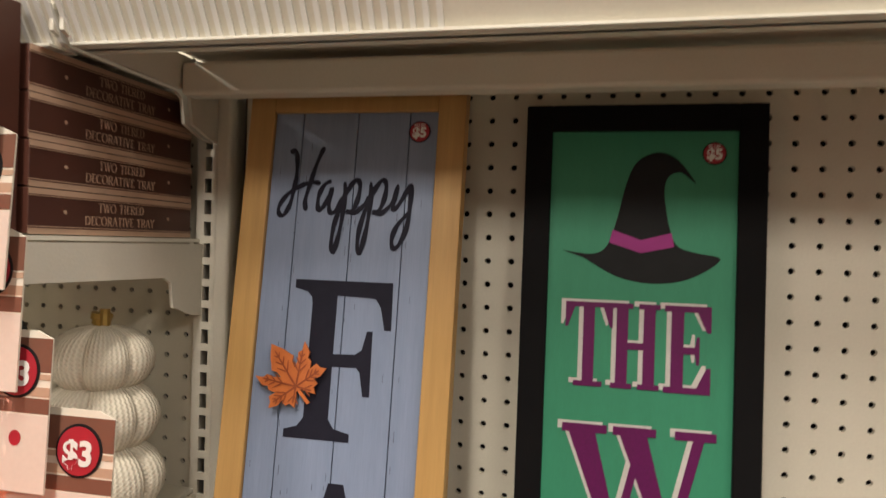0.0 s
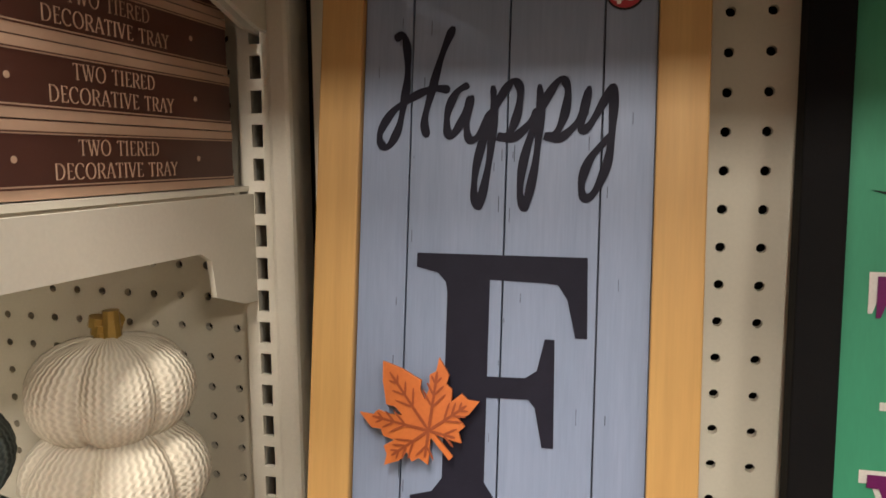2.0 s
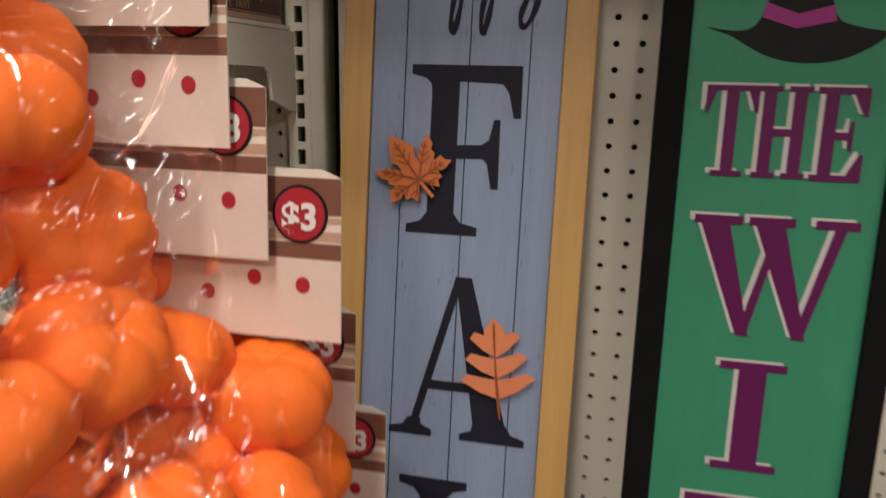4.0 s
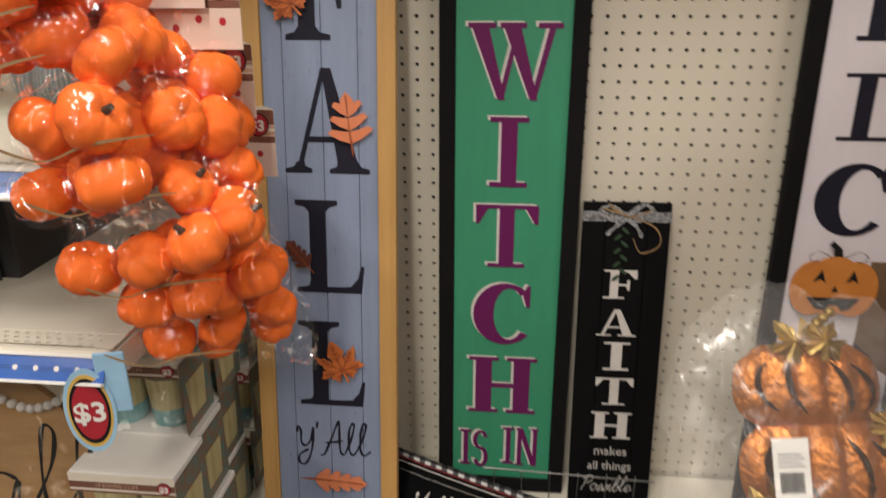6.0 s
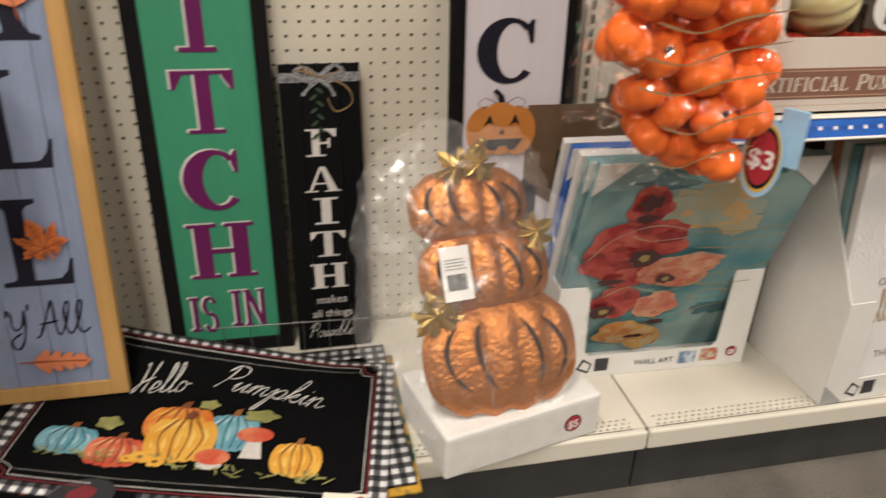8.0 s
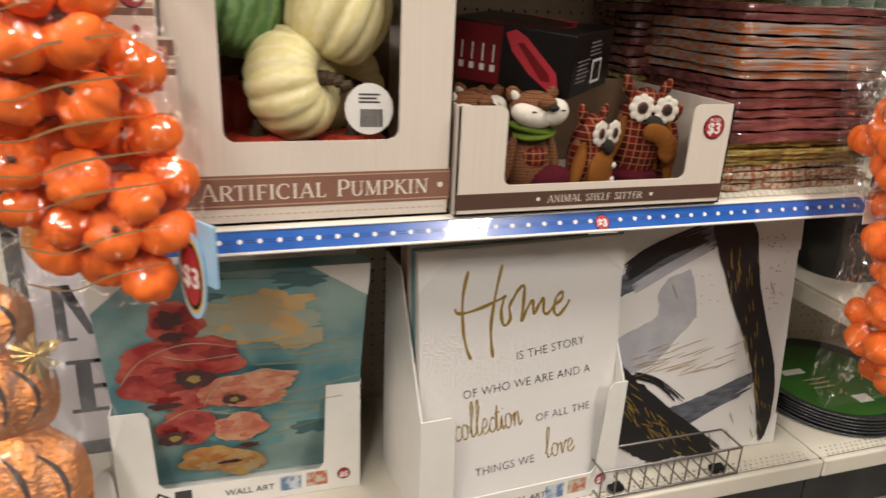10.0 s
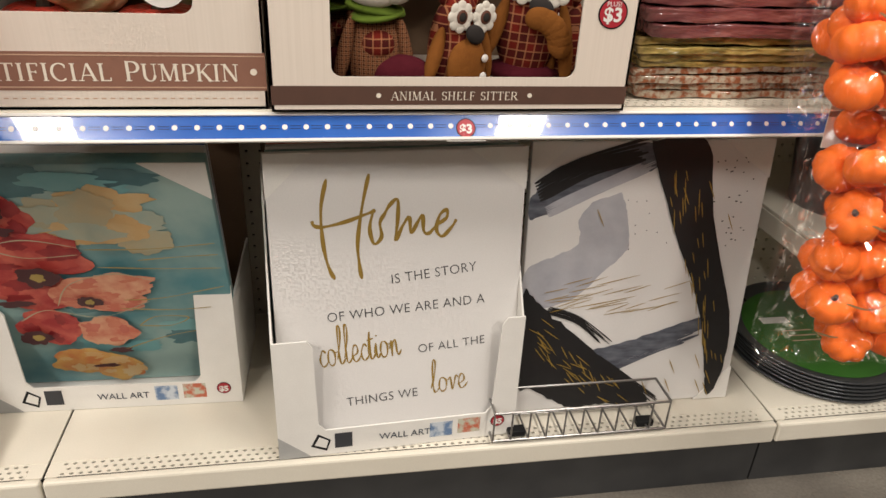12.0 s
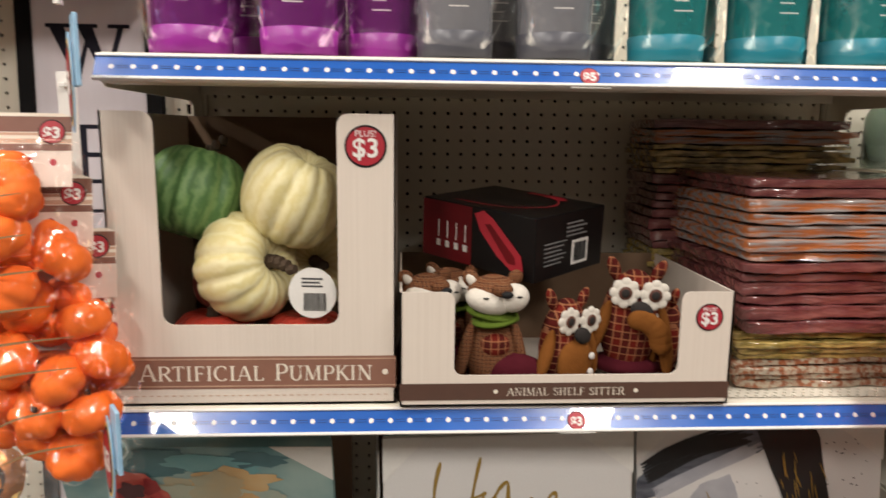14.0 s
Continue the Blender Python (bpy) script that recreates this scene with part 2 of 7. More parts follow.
def put(name, me, material, parent, label="", m=None):
    ob = new(name, me)
    if material is not None and not me.materials:
        me.materials.append(material)
    ob.parent = parent
    if m is not None:
        ob.matrix_basis = m
    if label:
        ob["label"] = label
    return ob


def part(name, bm, material, parent, label="", smooth=False, m=None):
    me = bpy.data.meshes.new(name)
    bm.to_mesh(me)
    bm.free()
    if smooth:
        me.shade_smooth()
    return put(name, me, material, parent, label, m)


def solo(name, bm, material, label, category, m=None, group="", kind="", smooth=False):
    ob = part(name, bm, material, None, "", smooth, m)
    return tagged(ob, label, category, group, kind)


def block(x0, x1, y0, y1, z0, z1, bevel=0.0, bm=None, seg=2):
    bm = bm or bmesh.new()
    r = bmesh.ops.create_cube(bm, size=1.0, matrix=Matrix.LocRotScale(((x0 + x1) / 2, (y0 + y1) / 2, (z0 + z1) / 2), None, (abs(x1 - x0), abs(y1 - y0), abs(z1 - z0))))
    if bevel:
        es = {e for v in r["verts"] for e in v.link_edges}
        bmesh.ops.bevel(bm, geom=list(es), offset=bevel, segments=seg, profile=0.5, affect="EDGES")
    return bm


def flat(u, v, h):
    return (u, -h, v)


def prism(polys, depth=0.0004, base=0.0, step=0.00008, at=flat, bm=None):
    """Flat pieces cut to outlines, each lifted a hair above the last."""
    bm = bm or bmesh.new()
    for i, p in enumerate(polys):
        h = base + depth + i * step
        top = [bm.verts.new(at(u, v, h)) for u, v in p]
        low = [bm.verts.new(at(u, v, base)) for u, v in p]
        n = len(p)
        bm.faces.new(top)
        for k in range(n):
            bm.faces.new((top[k], low[k], low[(k + 1) % n], top[(k + 1) % n]))
    bmesh.ops.recalc_face_normals(bm, faces=bm.faces[:])
    return bm


def ell(cx, cy, rx, ry, n=24, a0=0.0, a1=360.0):
    return [(cx + rx * math.cos(radians(a0 + (a1 - a0) * i / n)), cy + ry * math.sin(radians(a0 + (a1 - a0) * i / n))) for i in range(n + (a1 - a0 < 360))]


def rec(a, b, c, d):
    return [(a, b), (c, b), (c, d), (a, d)]


def spline(pts, n=7):
    out = []
    p = [pts[0], *pts, pts[-1]]
    for i in range(1, len(p) - 2):
        for k in range(n):
            t = k / n
            out.append(tuple(0.5 * (2 * p[i][j] + (p[i + 1][j] - p[i - 1][j]) * t + (2 * p[i - 1][j] - 5 * p[i][j] + 4 * p[i + 1][j] - p[i + 2][j]) * t * t
                                    + (3 * p[i][j] - p[i - 1][j] - 3 * p[i + 1][j] + p[i + 2][j]) * t ** 3) for j in range(len(pts[0]))))
    return out + [pts[-1]]


def ribbon(pts, width, at=flat, h=0.0006, bm=None, taper=0.25, seed=0):
    """A drawn stroke of uneven width along a smooth line."""
    bm = bm or bmesh.new()
    q = spline(pts)
    prev = None
    n = len(q)
    for i, (x, y) in enumerate(q):
        a, b = q[max(0, i - 1)], q[min(n - 1, i + 1)]
        dx, dy = b[0] - a[0], b[1] - a[1]
        k = math.hypot(dx, dy) or 1
        w = width * 0.5 * (1 - taper + taper * math.sin(i * 0.55 + seed)) * min(1, 0.45 + min(i, n - 1 - i) * 0.3)
        l = bm.verts.new(at(x - dy / k * w, y + dx / k * w, h + i * 1e-6))
        r = bm.verts.new(at(x + dy / k * w, y - dx / k * w, h + i * 1e-6))
        if prev:
            bm.faces.new((prev[0], prev[1], r, l))
        prev = (l, r)
    return bm


# slab letters in a unit box
def arc_band(a0, a1, out=(0.5, 0.5), inn=(0.27, 0.45), n=20, cx=0.5, cy=0.5, shift=0.0):
    res = []
    for i in range(n):
        s, e = radians(a0 + (a1 - a0) * i / n), radians(a0 + (a1 - a0) * (i + 1) / n)
        res.append([(cx + out[0] * math.cos(s), cy + out[1] * math.sin(s)), (cx + out[0] * math.cos(e), cy + out[1] * math.sin(e)),
                    (cx + shift + inn[0] * math.cos(e), cy + inn[1] * math.sin(e)), (cx + shift + inn[0] * math.cos(s), cy + inn[1] * math.sin(s))])
    return res


SLAB = {}
SLAB["F"] = [rec(.2, .04, .45, .96), rec(0, 0, .64, .06), rec(0, .94, 1, 1), [(.7, .945), (.93, .70), (1, .70), (1, .945)], rec(.43, .45, .74, .52),
             [(.70, .52), (.72, .66), (.79, .66), (.79, .31), (.72, .31), (.70, .45)]]
SLAB["A"] = [[(.42, 1), (.5, 1), (.19, .04), (.11, .04)], [(.44, 1), (.57, 1), (.9, .04), (.66, .04)], rec(.24, .3, .74, .36), rec(0, 0, .36, .05), rec(.54, 0, 1, .05)]
SLAB["L"] = [rec(.2, .04, .45, .96), rec(0, .94, .66, 1), rec(0, 0, 1, .06), [(.70, .055), (.93, .3), (1, .3), (1, .055)]]
SLAB["T"] = [rec(.38, .04, .62, .95), rec(.2, 0, .8, .06), rec(0, .94, 1, 1), [(0, .945), (0, .7), (.05, .7), (.2, .945)], [(.8, .945), (.95, .7), (1, .7), (1, .945)]]
SLAB["H"] = [rec(.1, .04, .34, .96), rec(.66, .04, .9, .96), rec(.3, .46, .7, .54), rec(0, 0, .44, .06), rec(.56, 0, 1, .06), rec(0, .94, .44, 1), rec(.56, .94, 1, 1)]
SLAB["E"] = [rec(.15, .04, .42, .96), rec(0, 0, 1, .07), rec(0, .93, 1, 1), [(.7, .935), (.92, .7), (1, .7), (1, .935)], [(.7, .065), (.92, .3), (1, .3), (1, .065)], rec(.4, .45, .7, .53),
             [(.66, .53), (.7, .65), (.76, .65), (.76, .33), (.7, .33), (.66, .45)]]
SLAB["I"] = [rec(.29, .04, .71, .96), rec(0, 0, 1, .07), rec(0, .93, 1, 1)]
SLAB["W"] = [[(.04, .95), (.22, .95), (.41, .0), (.33, .0)], [(.38, .95), (.56, .95), (.76, .0), (.68, .0)], [(.33, 0), (.39, 0), (.53, .8), (.48, .8)], [(.68, 0), (.74, 0), (.93, .95), (.86, .95)],
             rec(0, .93, .3, 1), rec(.34, .93, .62, 1), rec(.74, .93, 1, 1)]
SLAB["C"] = arc_band(46, 318, inn=(0.25, 0.42), shift=.07) + [[(.80, .9), (.84, .97), (.89, .97), (.89, .62), (.84, .62), (.78, .8)]]
SLAB["S"] = arc_band(20, 270, (.42, .26), (.2, .19), 12, .5, .74) + arc_band(200, 450, (.42, .28), (.2, .2), 12, .5, .28)
SLAB["N"] = [rec(.08, .0, .26, 1), rec(.76, 0, .94, 1), [(.08, 1), (.3, 1), (.94, .0), (.72, .0)], rec(0, 0, .36, .05), rec(0, .95, .3, 1), rec(.66, .95, 1, 1)]
SLAB["M"] = [rec(.06, 0, .2, 1), rec(.76, 0, .96, 1), [(.1, 1), (.28, 1), (.55, .1), (.45, .1)], [(.78, 1), (.9, 1), (.55, .1), (.46, .1)], rec(0, 0, .3, .05), rec(.68, 0, 1, .05)]


def slab(ch, u0, v0, u1, v1, dx=0.0, dy=0.0):
    return [[(u0 + (u1 - u0) * x + dx, v0 + (v1 - v0) * y + dy) for x, y in p] for p in SLAB[ch]]


# handwriting: advance and strokes of each letter
HAND = {" ": (0.4, [])}
HAND["H"] = (0.66, [[(.12, .92), (.2, 1.0), (.2, .6), (.15, .2), (.06, .02), (-.02, .08), (.1, .3), (.4, .5), (.66, .58)], [(.62, 1.08), (.5, .6), (.42, .15), (.47, .06)]])
HAND["a"] = (0.56, [[(.42, .4), (.25, .46), (.05, .25), (.1, .02), (.28, .05), (.42, .38), (.4, .08), (.5, .02), (.62, .15)]])
HAND["p"] = (0.54, [[(.0, .2), (.12, .42), (.1, .0), (.02, -.52), (.1, -.56), (.16, -.1), (.2, .3), (.38, .44), (.46, .25), (.36, .04), (.2, .08), (.4, .02), (.58, .15)]])
HAND["y"] = (0.56, [[(.0, .35), (.08, .4), (.08, .15), (.2, .05), (.38, .2), (.44, .44), (.42, .0), (.34, -.45), (.2, -.52), (.18, -.35), (.4, -.1), (.6, .1)]])
HAND["e"] = (0.44, [[(.0, .15), (.3, .25), (.3, .42), (.16, .44), (.06, .2), (.15, .02), (.32, .05), (.48, .18)]])
HAND["l"] = (0.33, [[(.0, .15), (.2, .6), (.26, .95), (.16, 1.0), (.1, .5), (.12, .08), (.22, .02), (.38, .15)]])
HAND["o"] = (0.48, [[(.3, .42), (.12, .42), (.04, .2), (.14, .02), (.32, .06), (.38, .3), (.28, .42), (.4, .34), (.54, .36)]])
HAND["u"] = (0.52, [[(.0, .2), (.1, .42), (.08, .1), (.2, .02), (.38, .42), (.38, .08), (.46, .02), (.58, .15)]])
HAND["m"] = (0.66, [[(.0, .2), (.1, .42), (.1, .0), (.14, .3), (.28, .42), (.3, .0), (.34, .3), (.48, .42), (.5, .08), (.58, .02), (.7, .15)]])
HAND["n"] = (0.5, [[(.0, .2), (.1, .42), (.1, .0), (.14, .3), (.3, .43), (.34, .1), (.42, .02), (.56, .15)]])
HAND["k"] = (0.46, [[(.0, .15), (.2, .6), (.24, .95), (.14, 1.0), (.1, .5), (.08, .0)], [(.1, .15), (.3, .4), (.3, .25), (.14, .2), (.34, .02), (.5, .15)]])
HAND["i"] = (0.26, [[(.0, .15), (.1, .42), (.1, .1), (.18, .02), (.3, .15)], [(.14, .6), (.16, .63)]])
HAND["P"] = (0.6, [[(.22, .95), (.16, .4), (.08, .0)], [(.0, .72), (.2, 1.0), (.5, .98), (.55, .7), (.35, .5), (.16, .5)]])
HAND["A"] = (0.66, [[(.0, .0), (.3, .6), (.5, 1.0), (.52, .5), (.56, .0)], [(.15, .35), (.62, .4)]])
HAND["c"] = (0.38, [[(.34, .36), (.2, .44), (.04, .2), (.14, .02), (.3, .05), (.44, .18)]])
HAND["t"] = (0.3, [[(.0, .15), (.14, .75), (.1, .1), (.2, .02), (.34, .15)], [(-.02, .52), (.3, .56)]])
HAND["v"] = (0.4, [[(.0, .35), (.1, .4), (.16, .02), (.34, .42), (.46, .36)]])
HAND["s"] = (0.32, [[(.0, .1), (.2, .44), (.24, .15), (.1, .0), (.0, .06), (.36, .14)]])
HAND["b"] = (0.4, [[(.0, .15), (.2, .6), (.24, .95), (.14, 1.0), (.08, .4), (.1, .05), (.26, .02), (.36, .25), (.24, .4), (.4, .32)]])
HAND["f"] = (0.34, [[(.0, .15), (.2, .6), (.28, .95), (.18, 1.0), (.12, .4), (.06, -.5), (.12, -.5), (.16, .0), (.36, .15)]])
HAND["'"] = (0.2, [[(.1, 1.0), (.06, .78)]])
HAND["Y"] = (0.62, [[(.0, .55), (.08, .62), (.1, .3), (.22, .2), (.4, .38), (.5, .66), (.46, .1), (.36, -.35), (.2, -.4), (.18, -.25), (.42, .0)]])


def hand(text, u, v, size, width, at=flat, wide=1.0, h=0.0006, angle=0.0, bm=None, slant=0.0):
    """Script writing as drawn strokes."""
    bm = bm or bmesh.new()
    x = 0.0
    ca, sa = math.cos(radians(angle)), math.sin(radians(angle))
    for i, ch in enumerate(text):
        adv, strokes = HAND[ch]
        for s in strokes:
            q = [((x + a) * size * wide + slant * b * size, b * size) for a, b in s]
            ribbon([(u + a * ca - b * sa, v + a * sa + b * ca) for a, b in q], width, at, h + i * 0.00003, bm, seed=i)
        x += adv
    return bm


def lettering(text, size, material, parent, m, name="lettering", align="CENTER", space=1.0, wide=1.0, bold=0.0):
    """Printed words in the built-in face, standing in the local x-z plane."""
    cu = bpy.data.curves.new(name, "FONT")
    cu.body, cu.size, cu.align_x, cu.align_y, cu.space_character = text, size, align, "CENTER", space
    cu.extrude, cu.offset, cu.resolution_u = 0.0002, bold, 3
    tmp = bpy.data.objects.new(name, cu)
    scene.collection.objects.link(tmp)
    me = bpy.data.meshes.new_from_object(tmp.evaluated_get(bpy.context.evaluated_depsgraph_get()))
    bpy.data.objects.remove(tmp)
    me.transform(Matrix.Diagonal((wide, 1, 1, 1)))
    me.transform(Matrix.Rotation(radians(90), 4, "X"))
    return put(name, me, material, parent, "", m)


# thin roman capitals: advance, strokes (thick or thin), bows and serif ends in a unit box
TK, TN = 0.13, 0.055
ROMAN = {" ": (0.45, [], [], [])}
ROMAN["A"] = (0.80, [(.08, 0, .40, 1, TN), (.42, 1, .72, 0, TK), (.20, .33, .60, .33, TN)], [], [(.08, 0), (.70, 0)])
ROMAN["R"] = (0.74, [(.17, 0, .17, 1, TK), (.17, .97, .40, .97, TN), (.17, .49, .40, .49, TN), (.38, .49, .70, 0, TK)], [(.38, .73, .24, .24, -90, 90)], [(.17, 0), (.70, 0)])
ROMAN["T"] = (0.68, [(.34, 0, .34, 1, TK), (.03, .97, .65, .97, TN), (.05, .97, .05, .82, TN), (.63, .97, .63, .82, TN)], [], [(.34, 0)])
ROMAN["I"] = (0.36, [(.17, 0, .17, 1, TK)], [], [(.17, 0), (.17, 1)])
ROMAN["F"] = (0.62, [(.17, 0, .17, 1, TK), (.17, .97, .56, .97, TN), (.17, .50, .46, .50, TN), (.55, .97, .55, .82, TN), (.45, .58, .45, .42, TN)], [], [(.17, 0)])
ROMAN["C"] = (0.78, [(.66, .92, .66, .74, TN)], [(.42, .5, .36, .49, 50, 312)], [])
ROMAN["L"] = (0.62, [(.17, 0, .17, 1, TK), (.17, .03, .57, .03, TN), (.56, .03, .58, .2, TN)], [], [(.17, 1)])
ROMAN["P"] = (0.64, [(.17, 0, .17, 1, TK), (.17, .97, .36, .97, TN), (.17, .45, .36, .45, TN)], [(.36, .71, .24, .26, -90, 90)], [(.17, 0)])
ROMAN["U"] = (0.80, [(.17, .34, .17, 1, TK), (.64, .34, .64, 1, TN)], [(.405, .34, .235, .33, 180, 360)], [(.17, 1), (.64, 1)])
ROMAN["M"] = (0.94, [(.12, 0, .14, 1, TN), (.16, 1, .46, .04, TK), (.46, .04, .76, 1, TN), (.78, 1, .80, 0, TK)], [], [(.12, 0), (.80, 0), (.12, 1), (.80, 1)])
ROMAN["K"] = (0.76, [(.17, 0, .17, 1, TK), (.20, .45, .62, 1, TN), (.32, .58, .70, 0, TK)], [], [(.17, 0), (.17, 1), (.62, 1), (.70, 0)])
ROMAN["N"] = (0.84, [(.14, 0, .14, 1, TN), (.14, 1, .68, 0, TK), (.68, 0, .68, 1, TN)], [], [(.14, 0), (.12, 1), (.68, 1)])
ROMAN["W"] = (1.05, [(.08, 1, .30, 0, TK), (.30, 0, .50, .95, TN), (.48, 1, .72, 0, TK), (.72, 0, .94, 1, TN)], [], [(.08, 1), (.48, 1), (.94, 1)])
ROMAN["O"] = (0.84, [], [(.42, .5, .37, .5, 0, 360)], [])
ROMAN["E"] = (0.62, [(.17, 0, .17, 1, TK), (.17, .97, .55, .97, TN), (.17, .51, .45, .51, TN), (.17, .03, .57, .03, TN), (.54, .97, .54, .83, TN), (.56, .03, .58, .18, TN)], [], [])
ROMAN["D"] = (0.82, [(.17, 0, .17, 1, TK), (.17, .97, .36, .97, TN), (.17, .03, .36, .03, TN)], [(.36, .5, .38, .47, -90, 90)], [])
ROMAN["V"] = (0.74, [(.07, 1, .36, 0, TK), (.36, 0, .66, 1, TN)], [], [(.07, 1), (.66, 1)])
ROMAN["Y"] = (0.72, [(.35, 0, .35, .48, TK), (.07, 1, .35, .46, TK), (.35, .46, .64, 1, TN)], [], [(.35, 0), (.07, 1), (.64, 1)])
ROMAN["S"] = (0.56, [(.46, .94, .46, .78, TN), (.08, .08, .08, .24, TN)], [(.28, .74, .19, .23, 40, 265), (.27, .27, .21, .25, -140, 85)], [])
ROMAN["H"] = (0.84, [(.17, 0, .17, 1, TK), (.66, 0, .66, 1, TK), (.17, .52, .66, .52, TN)], [], [(.17, 0), (.17, 1), (.66, 0), (.66, 1)])


def roman(text, size, material, parent, m, width=None, name="word", weight=1.0, tall=1.0):
    """A line of serif capitals, centred, standing in the local x-z plane; tall: the first letter of each word against the rest."""
    polys, x, first = [], 0.0, True
    for ch in text:
        adv, strokes, bows, ends = ROMAN[ch]
        k = tall if first else 1.0
        first = ch == " "
        for a, b, c, d, w in strokes:
            w *= weight
            L = math.hypot(c - a, d - b)
            nx, ny = -(d - b) / L * w / 2, (c - a) / L * w / 2
            polys.append([(x + k * (a + nx), k * (b + ny)), (x + k * (c + nx), k * (d + ny)), (x + k * (c - nx), k * (d - ny)), (x + k * (a - nx), k * (b - ny))])
        for cx, cy, rx, ry, a0, a1 in bows:
            n = 18
            for i in range(n):
                q = []
                for j, sg in ((i, 1), (i + 1, 1), (i + 1, -1), (i, -1)):
                    an = radians(a0 + (a1 - a0) * j / n)
                    w = (TN + (TK - TN) * abs(math.cos(an))) * weight / 2
                    q.append((x + k * (cx + (rx + sg * w) * math.cos(an)), k * (cy + (ry + sg * w) * math.sin(an))))
                polys.append(q)
        for ex, ey in ends:
            polys.append(rec(x + k * (ex - .13), k * (ey - (0 if ey < .5 else .045)), x + k * (ex + .13), k * (ey + (.045 if ey < .5 else 0))))
        x += k * adv + 0.06
    sx = (width / (x * size)) if width else 1.0
    bm = prism([[((u - x / 2) * size * sx, (v - 0.5) * size) for u, v in q] for q in polys], 0.0002, 0.0, 0.000001)
    return part(name, bm, material, parent, "", False, m)


def at_pose(m):
    return lambda u, v, h: tuple(m @ Vector((u, -h, v)))


def price_spot(parent, u, v, r, text, h=0.0005, plus=False):
    """A round red price sticker."""
    spot = part("price_sticker", prism([ell(u, v, r, r, 28)], 0.0004, h), M_BLACK, parent, "round red price sticker")
    part("sticker_face", prism([ell(u, v, r * 0.9, r * 0.9, 28)], 0.0003, h + 0.0006), M_RED, spot)
    lettering(text, r * 1.25, M_WHITE, spot, pose(u, -h - 0.0013, v - r * 0.12), "price", bold=0.0006)
    if plus:
        lettering("PLUS!", r * 0.42, M_WHITE, spot, pose(u, -h - 0.0013, v + r * 0.58), "price_word")
    return spot


def barcode(u0, v0, u1, v1, parent, h=0.0006, seed=1):
    rnd = random.Random(seed)
    rows, x = [], u0
    while x < u1:
        w = rnd.choice((0.0005, 0.0008, 0.0012))
        rows.append(rec(x, v0, min(x + w, u1), v1))
        x += w + rnd.choice((0.0005, 0.0008))
    return part("barcode", prism(rows, 0.0002, h, 0.0), M_BLACK, parent)


# ---- structure ----
def perforated(nx, nz, px, pz, rx, rz, depth, stagger=False, seg=8):
    """A sheet nx by nz cells with a round or oval hole in each; local x right, z up, y back."""
    V, F = [], []
    ring = [(math.cos(2 * math.pi * (k + 0.5) / seg), math.sin(2 * math.pi * (k + 0.5) / seg)) for k in range(seg)]
    if seg == 4:
        ring = [(c * 1.414, s * 1.414) for c, s in ring]
    sq = []
    for c, s in ring:
        k = max(abs(c), abs(s))
        sq.append((c / k, s / k))
    for j in range(nz):
        off = px / 2 if stagger and j % 2 else 0.0
        for i in range(nx):
            cx, cz = (i + 0.5) * px + off, (j + 0.5) * pz
            b = len(V)
            V += [(cx + a * px / 2, 0, cz + c * pz / 2) for a, c in sq]
            V += [(cx + a * rx, 0, cz + c * rz) for a, c in ring]
            V += [(cx + a * rx, depth, cz + c * rz) for a, c in ring]
            V += [(cx + sx * px / 2, 0, cz + sz * pz / 2) for sx, sz in ((1, 1), (-1, 1), (-1, -1), (1, -1))]
            for k in range(seg):
                n = (k + 1) % seg
                F.append((b + k, b + seg + k, b + seg + n, b + n))
                F.append((b + seg + k, b + 2 * seg + k, b + 2 * seg + n, b + seg + n))
            for q in range(4 if seg == 8 else 0):
                k = (seg // 8) + q * seg // 4 - (0 if seg > 8 else 1)
                F.append((b + k, b + (k + 1) % seg, b + 3 * seg + q))
        if off:
            b = len(V)
            V += [(0, 0, j * pz), (off, 0, j * pz), (off, 0, (j + 1) * pz), (0, 0, (j + 1) * pz)]
            F.append((b, b + 1, b + 2, b + 3))
    return V, F


IN = 0.0254
JOINTS = (-1.704, -0.485, 0.734, 1.953, 3.172)
PEG_Y = 0.83
BACK = 1.0

fl = solo("floor", block(-4, 5.2, -3.4, 4.0, -0.1, 0.0), M_FLOOR, "grey sealed concrete store floor with speckles", "floor", kind="structure")
solo("ceiling", block(-4, 5.2, -3.4, 4.0, 3.0, 3.1), M_CEIL, "plain unseen store ceiling, toned down to cut bounced light", "ceiling", kind="structure")
solo("wall_north", block(-4, 5.2, 3.9, 4.0, 0, 3.0), M_WALL, "plain unseen store wall, toned dark to cut bounced light", "wall", kind="structure")
solo("wall_south", block(-4, 5.2, -3.4, -3.3, 0, 3.0), M_WALL, "plain unseen store wall, toned dark to cut bounced light", "wall", kind="structure")
# unseen block added across the aisle to cut light bounced up from the floor
solo("wall_bounce_blocker", block(-3.9, 5.1, -2.35, -1.75, 0, 1.75), M_WALL, "added unseen dark block across the aisle that cuts light bounced off the floor", "wall", kind="structure")
solo("wall_west", block(-4, -3.9, -3.3, 3.9, 0, 3.0), M_WALL, "plain unseen store wall, toned dark to cut bounced light", "wall", kind="structure")
solo("wall_east", block(5.1, 5.2, -3.3, 3.9, 0, 3.0), M_WALL, "plain unseen store wall, toned dark to cut bounced light", "wall", kind="structure")
# added sheet, its black gives the peg holes their shade
solo("wall_void_shade_sheet", block(-1.72, 3.19, 0.885, 0.90, 0, 1.95), M_VOIDSHADE, "added near-black sheet for the shade in the hollow behind the pegboard", "panel", kind="structure")

V, F = perforated(46, 70, IN, IN, 0.0034, 0.0034, 0.006)
peg_mesh = mesh_of("pegboard", V, F)
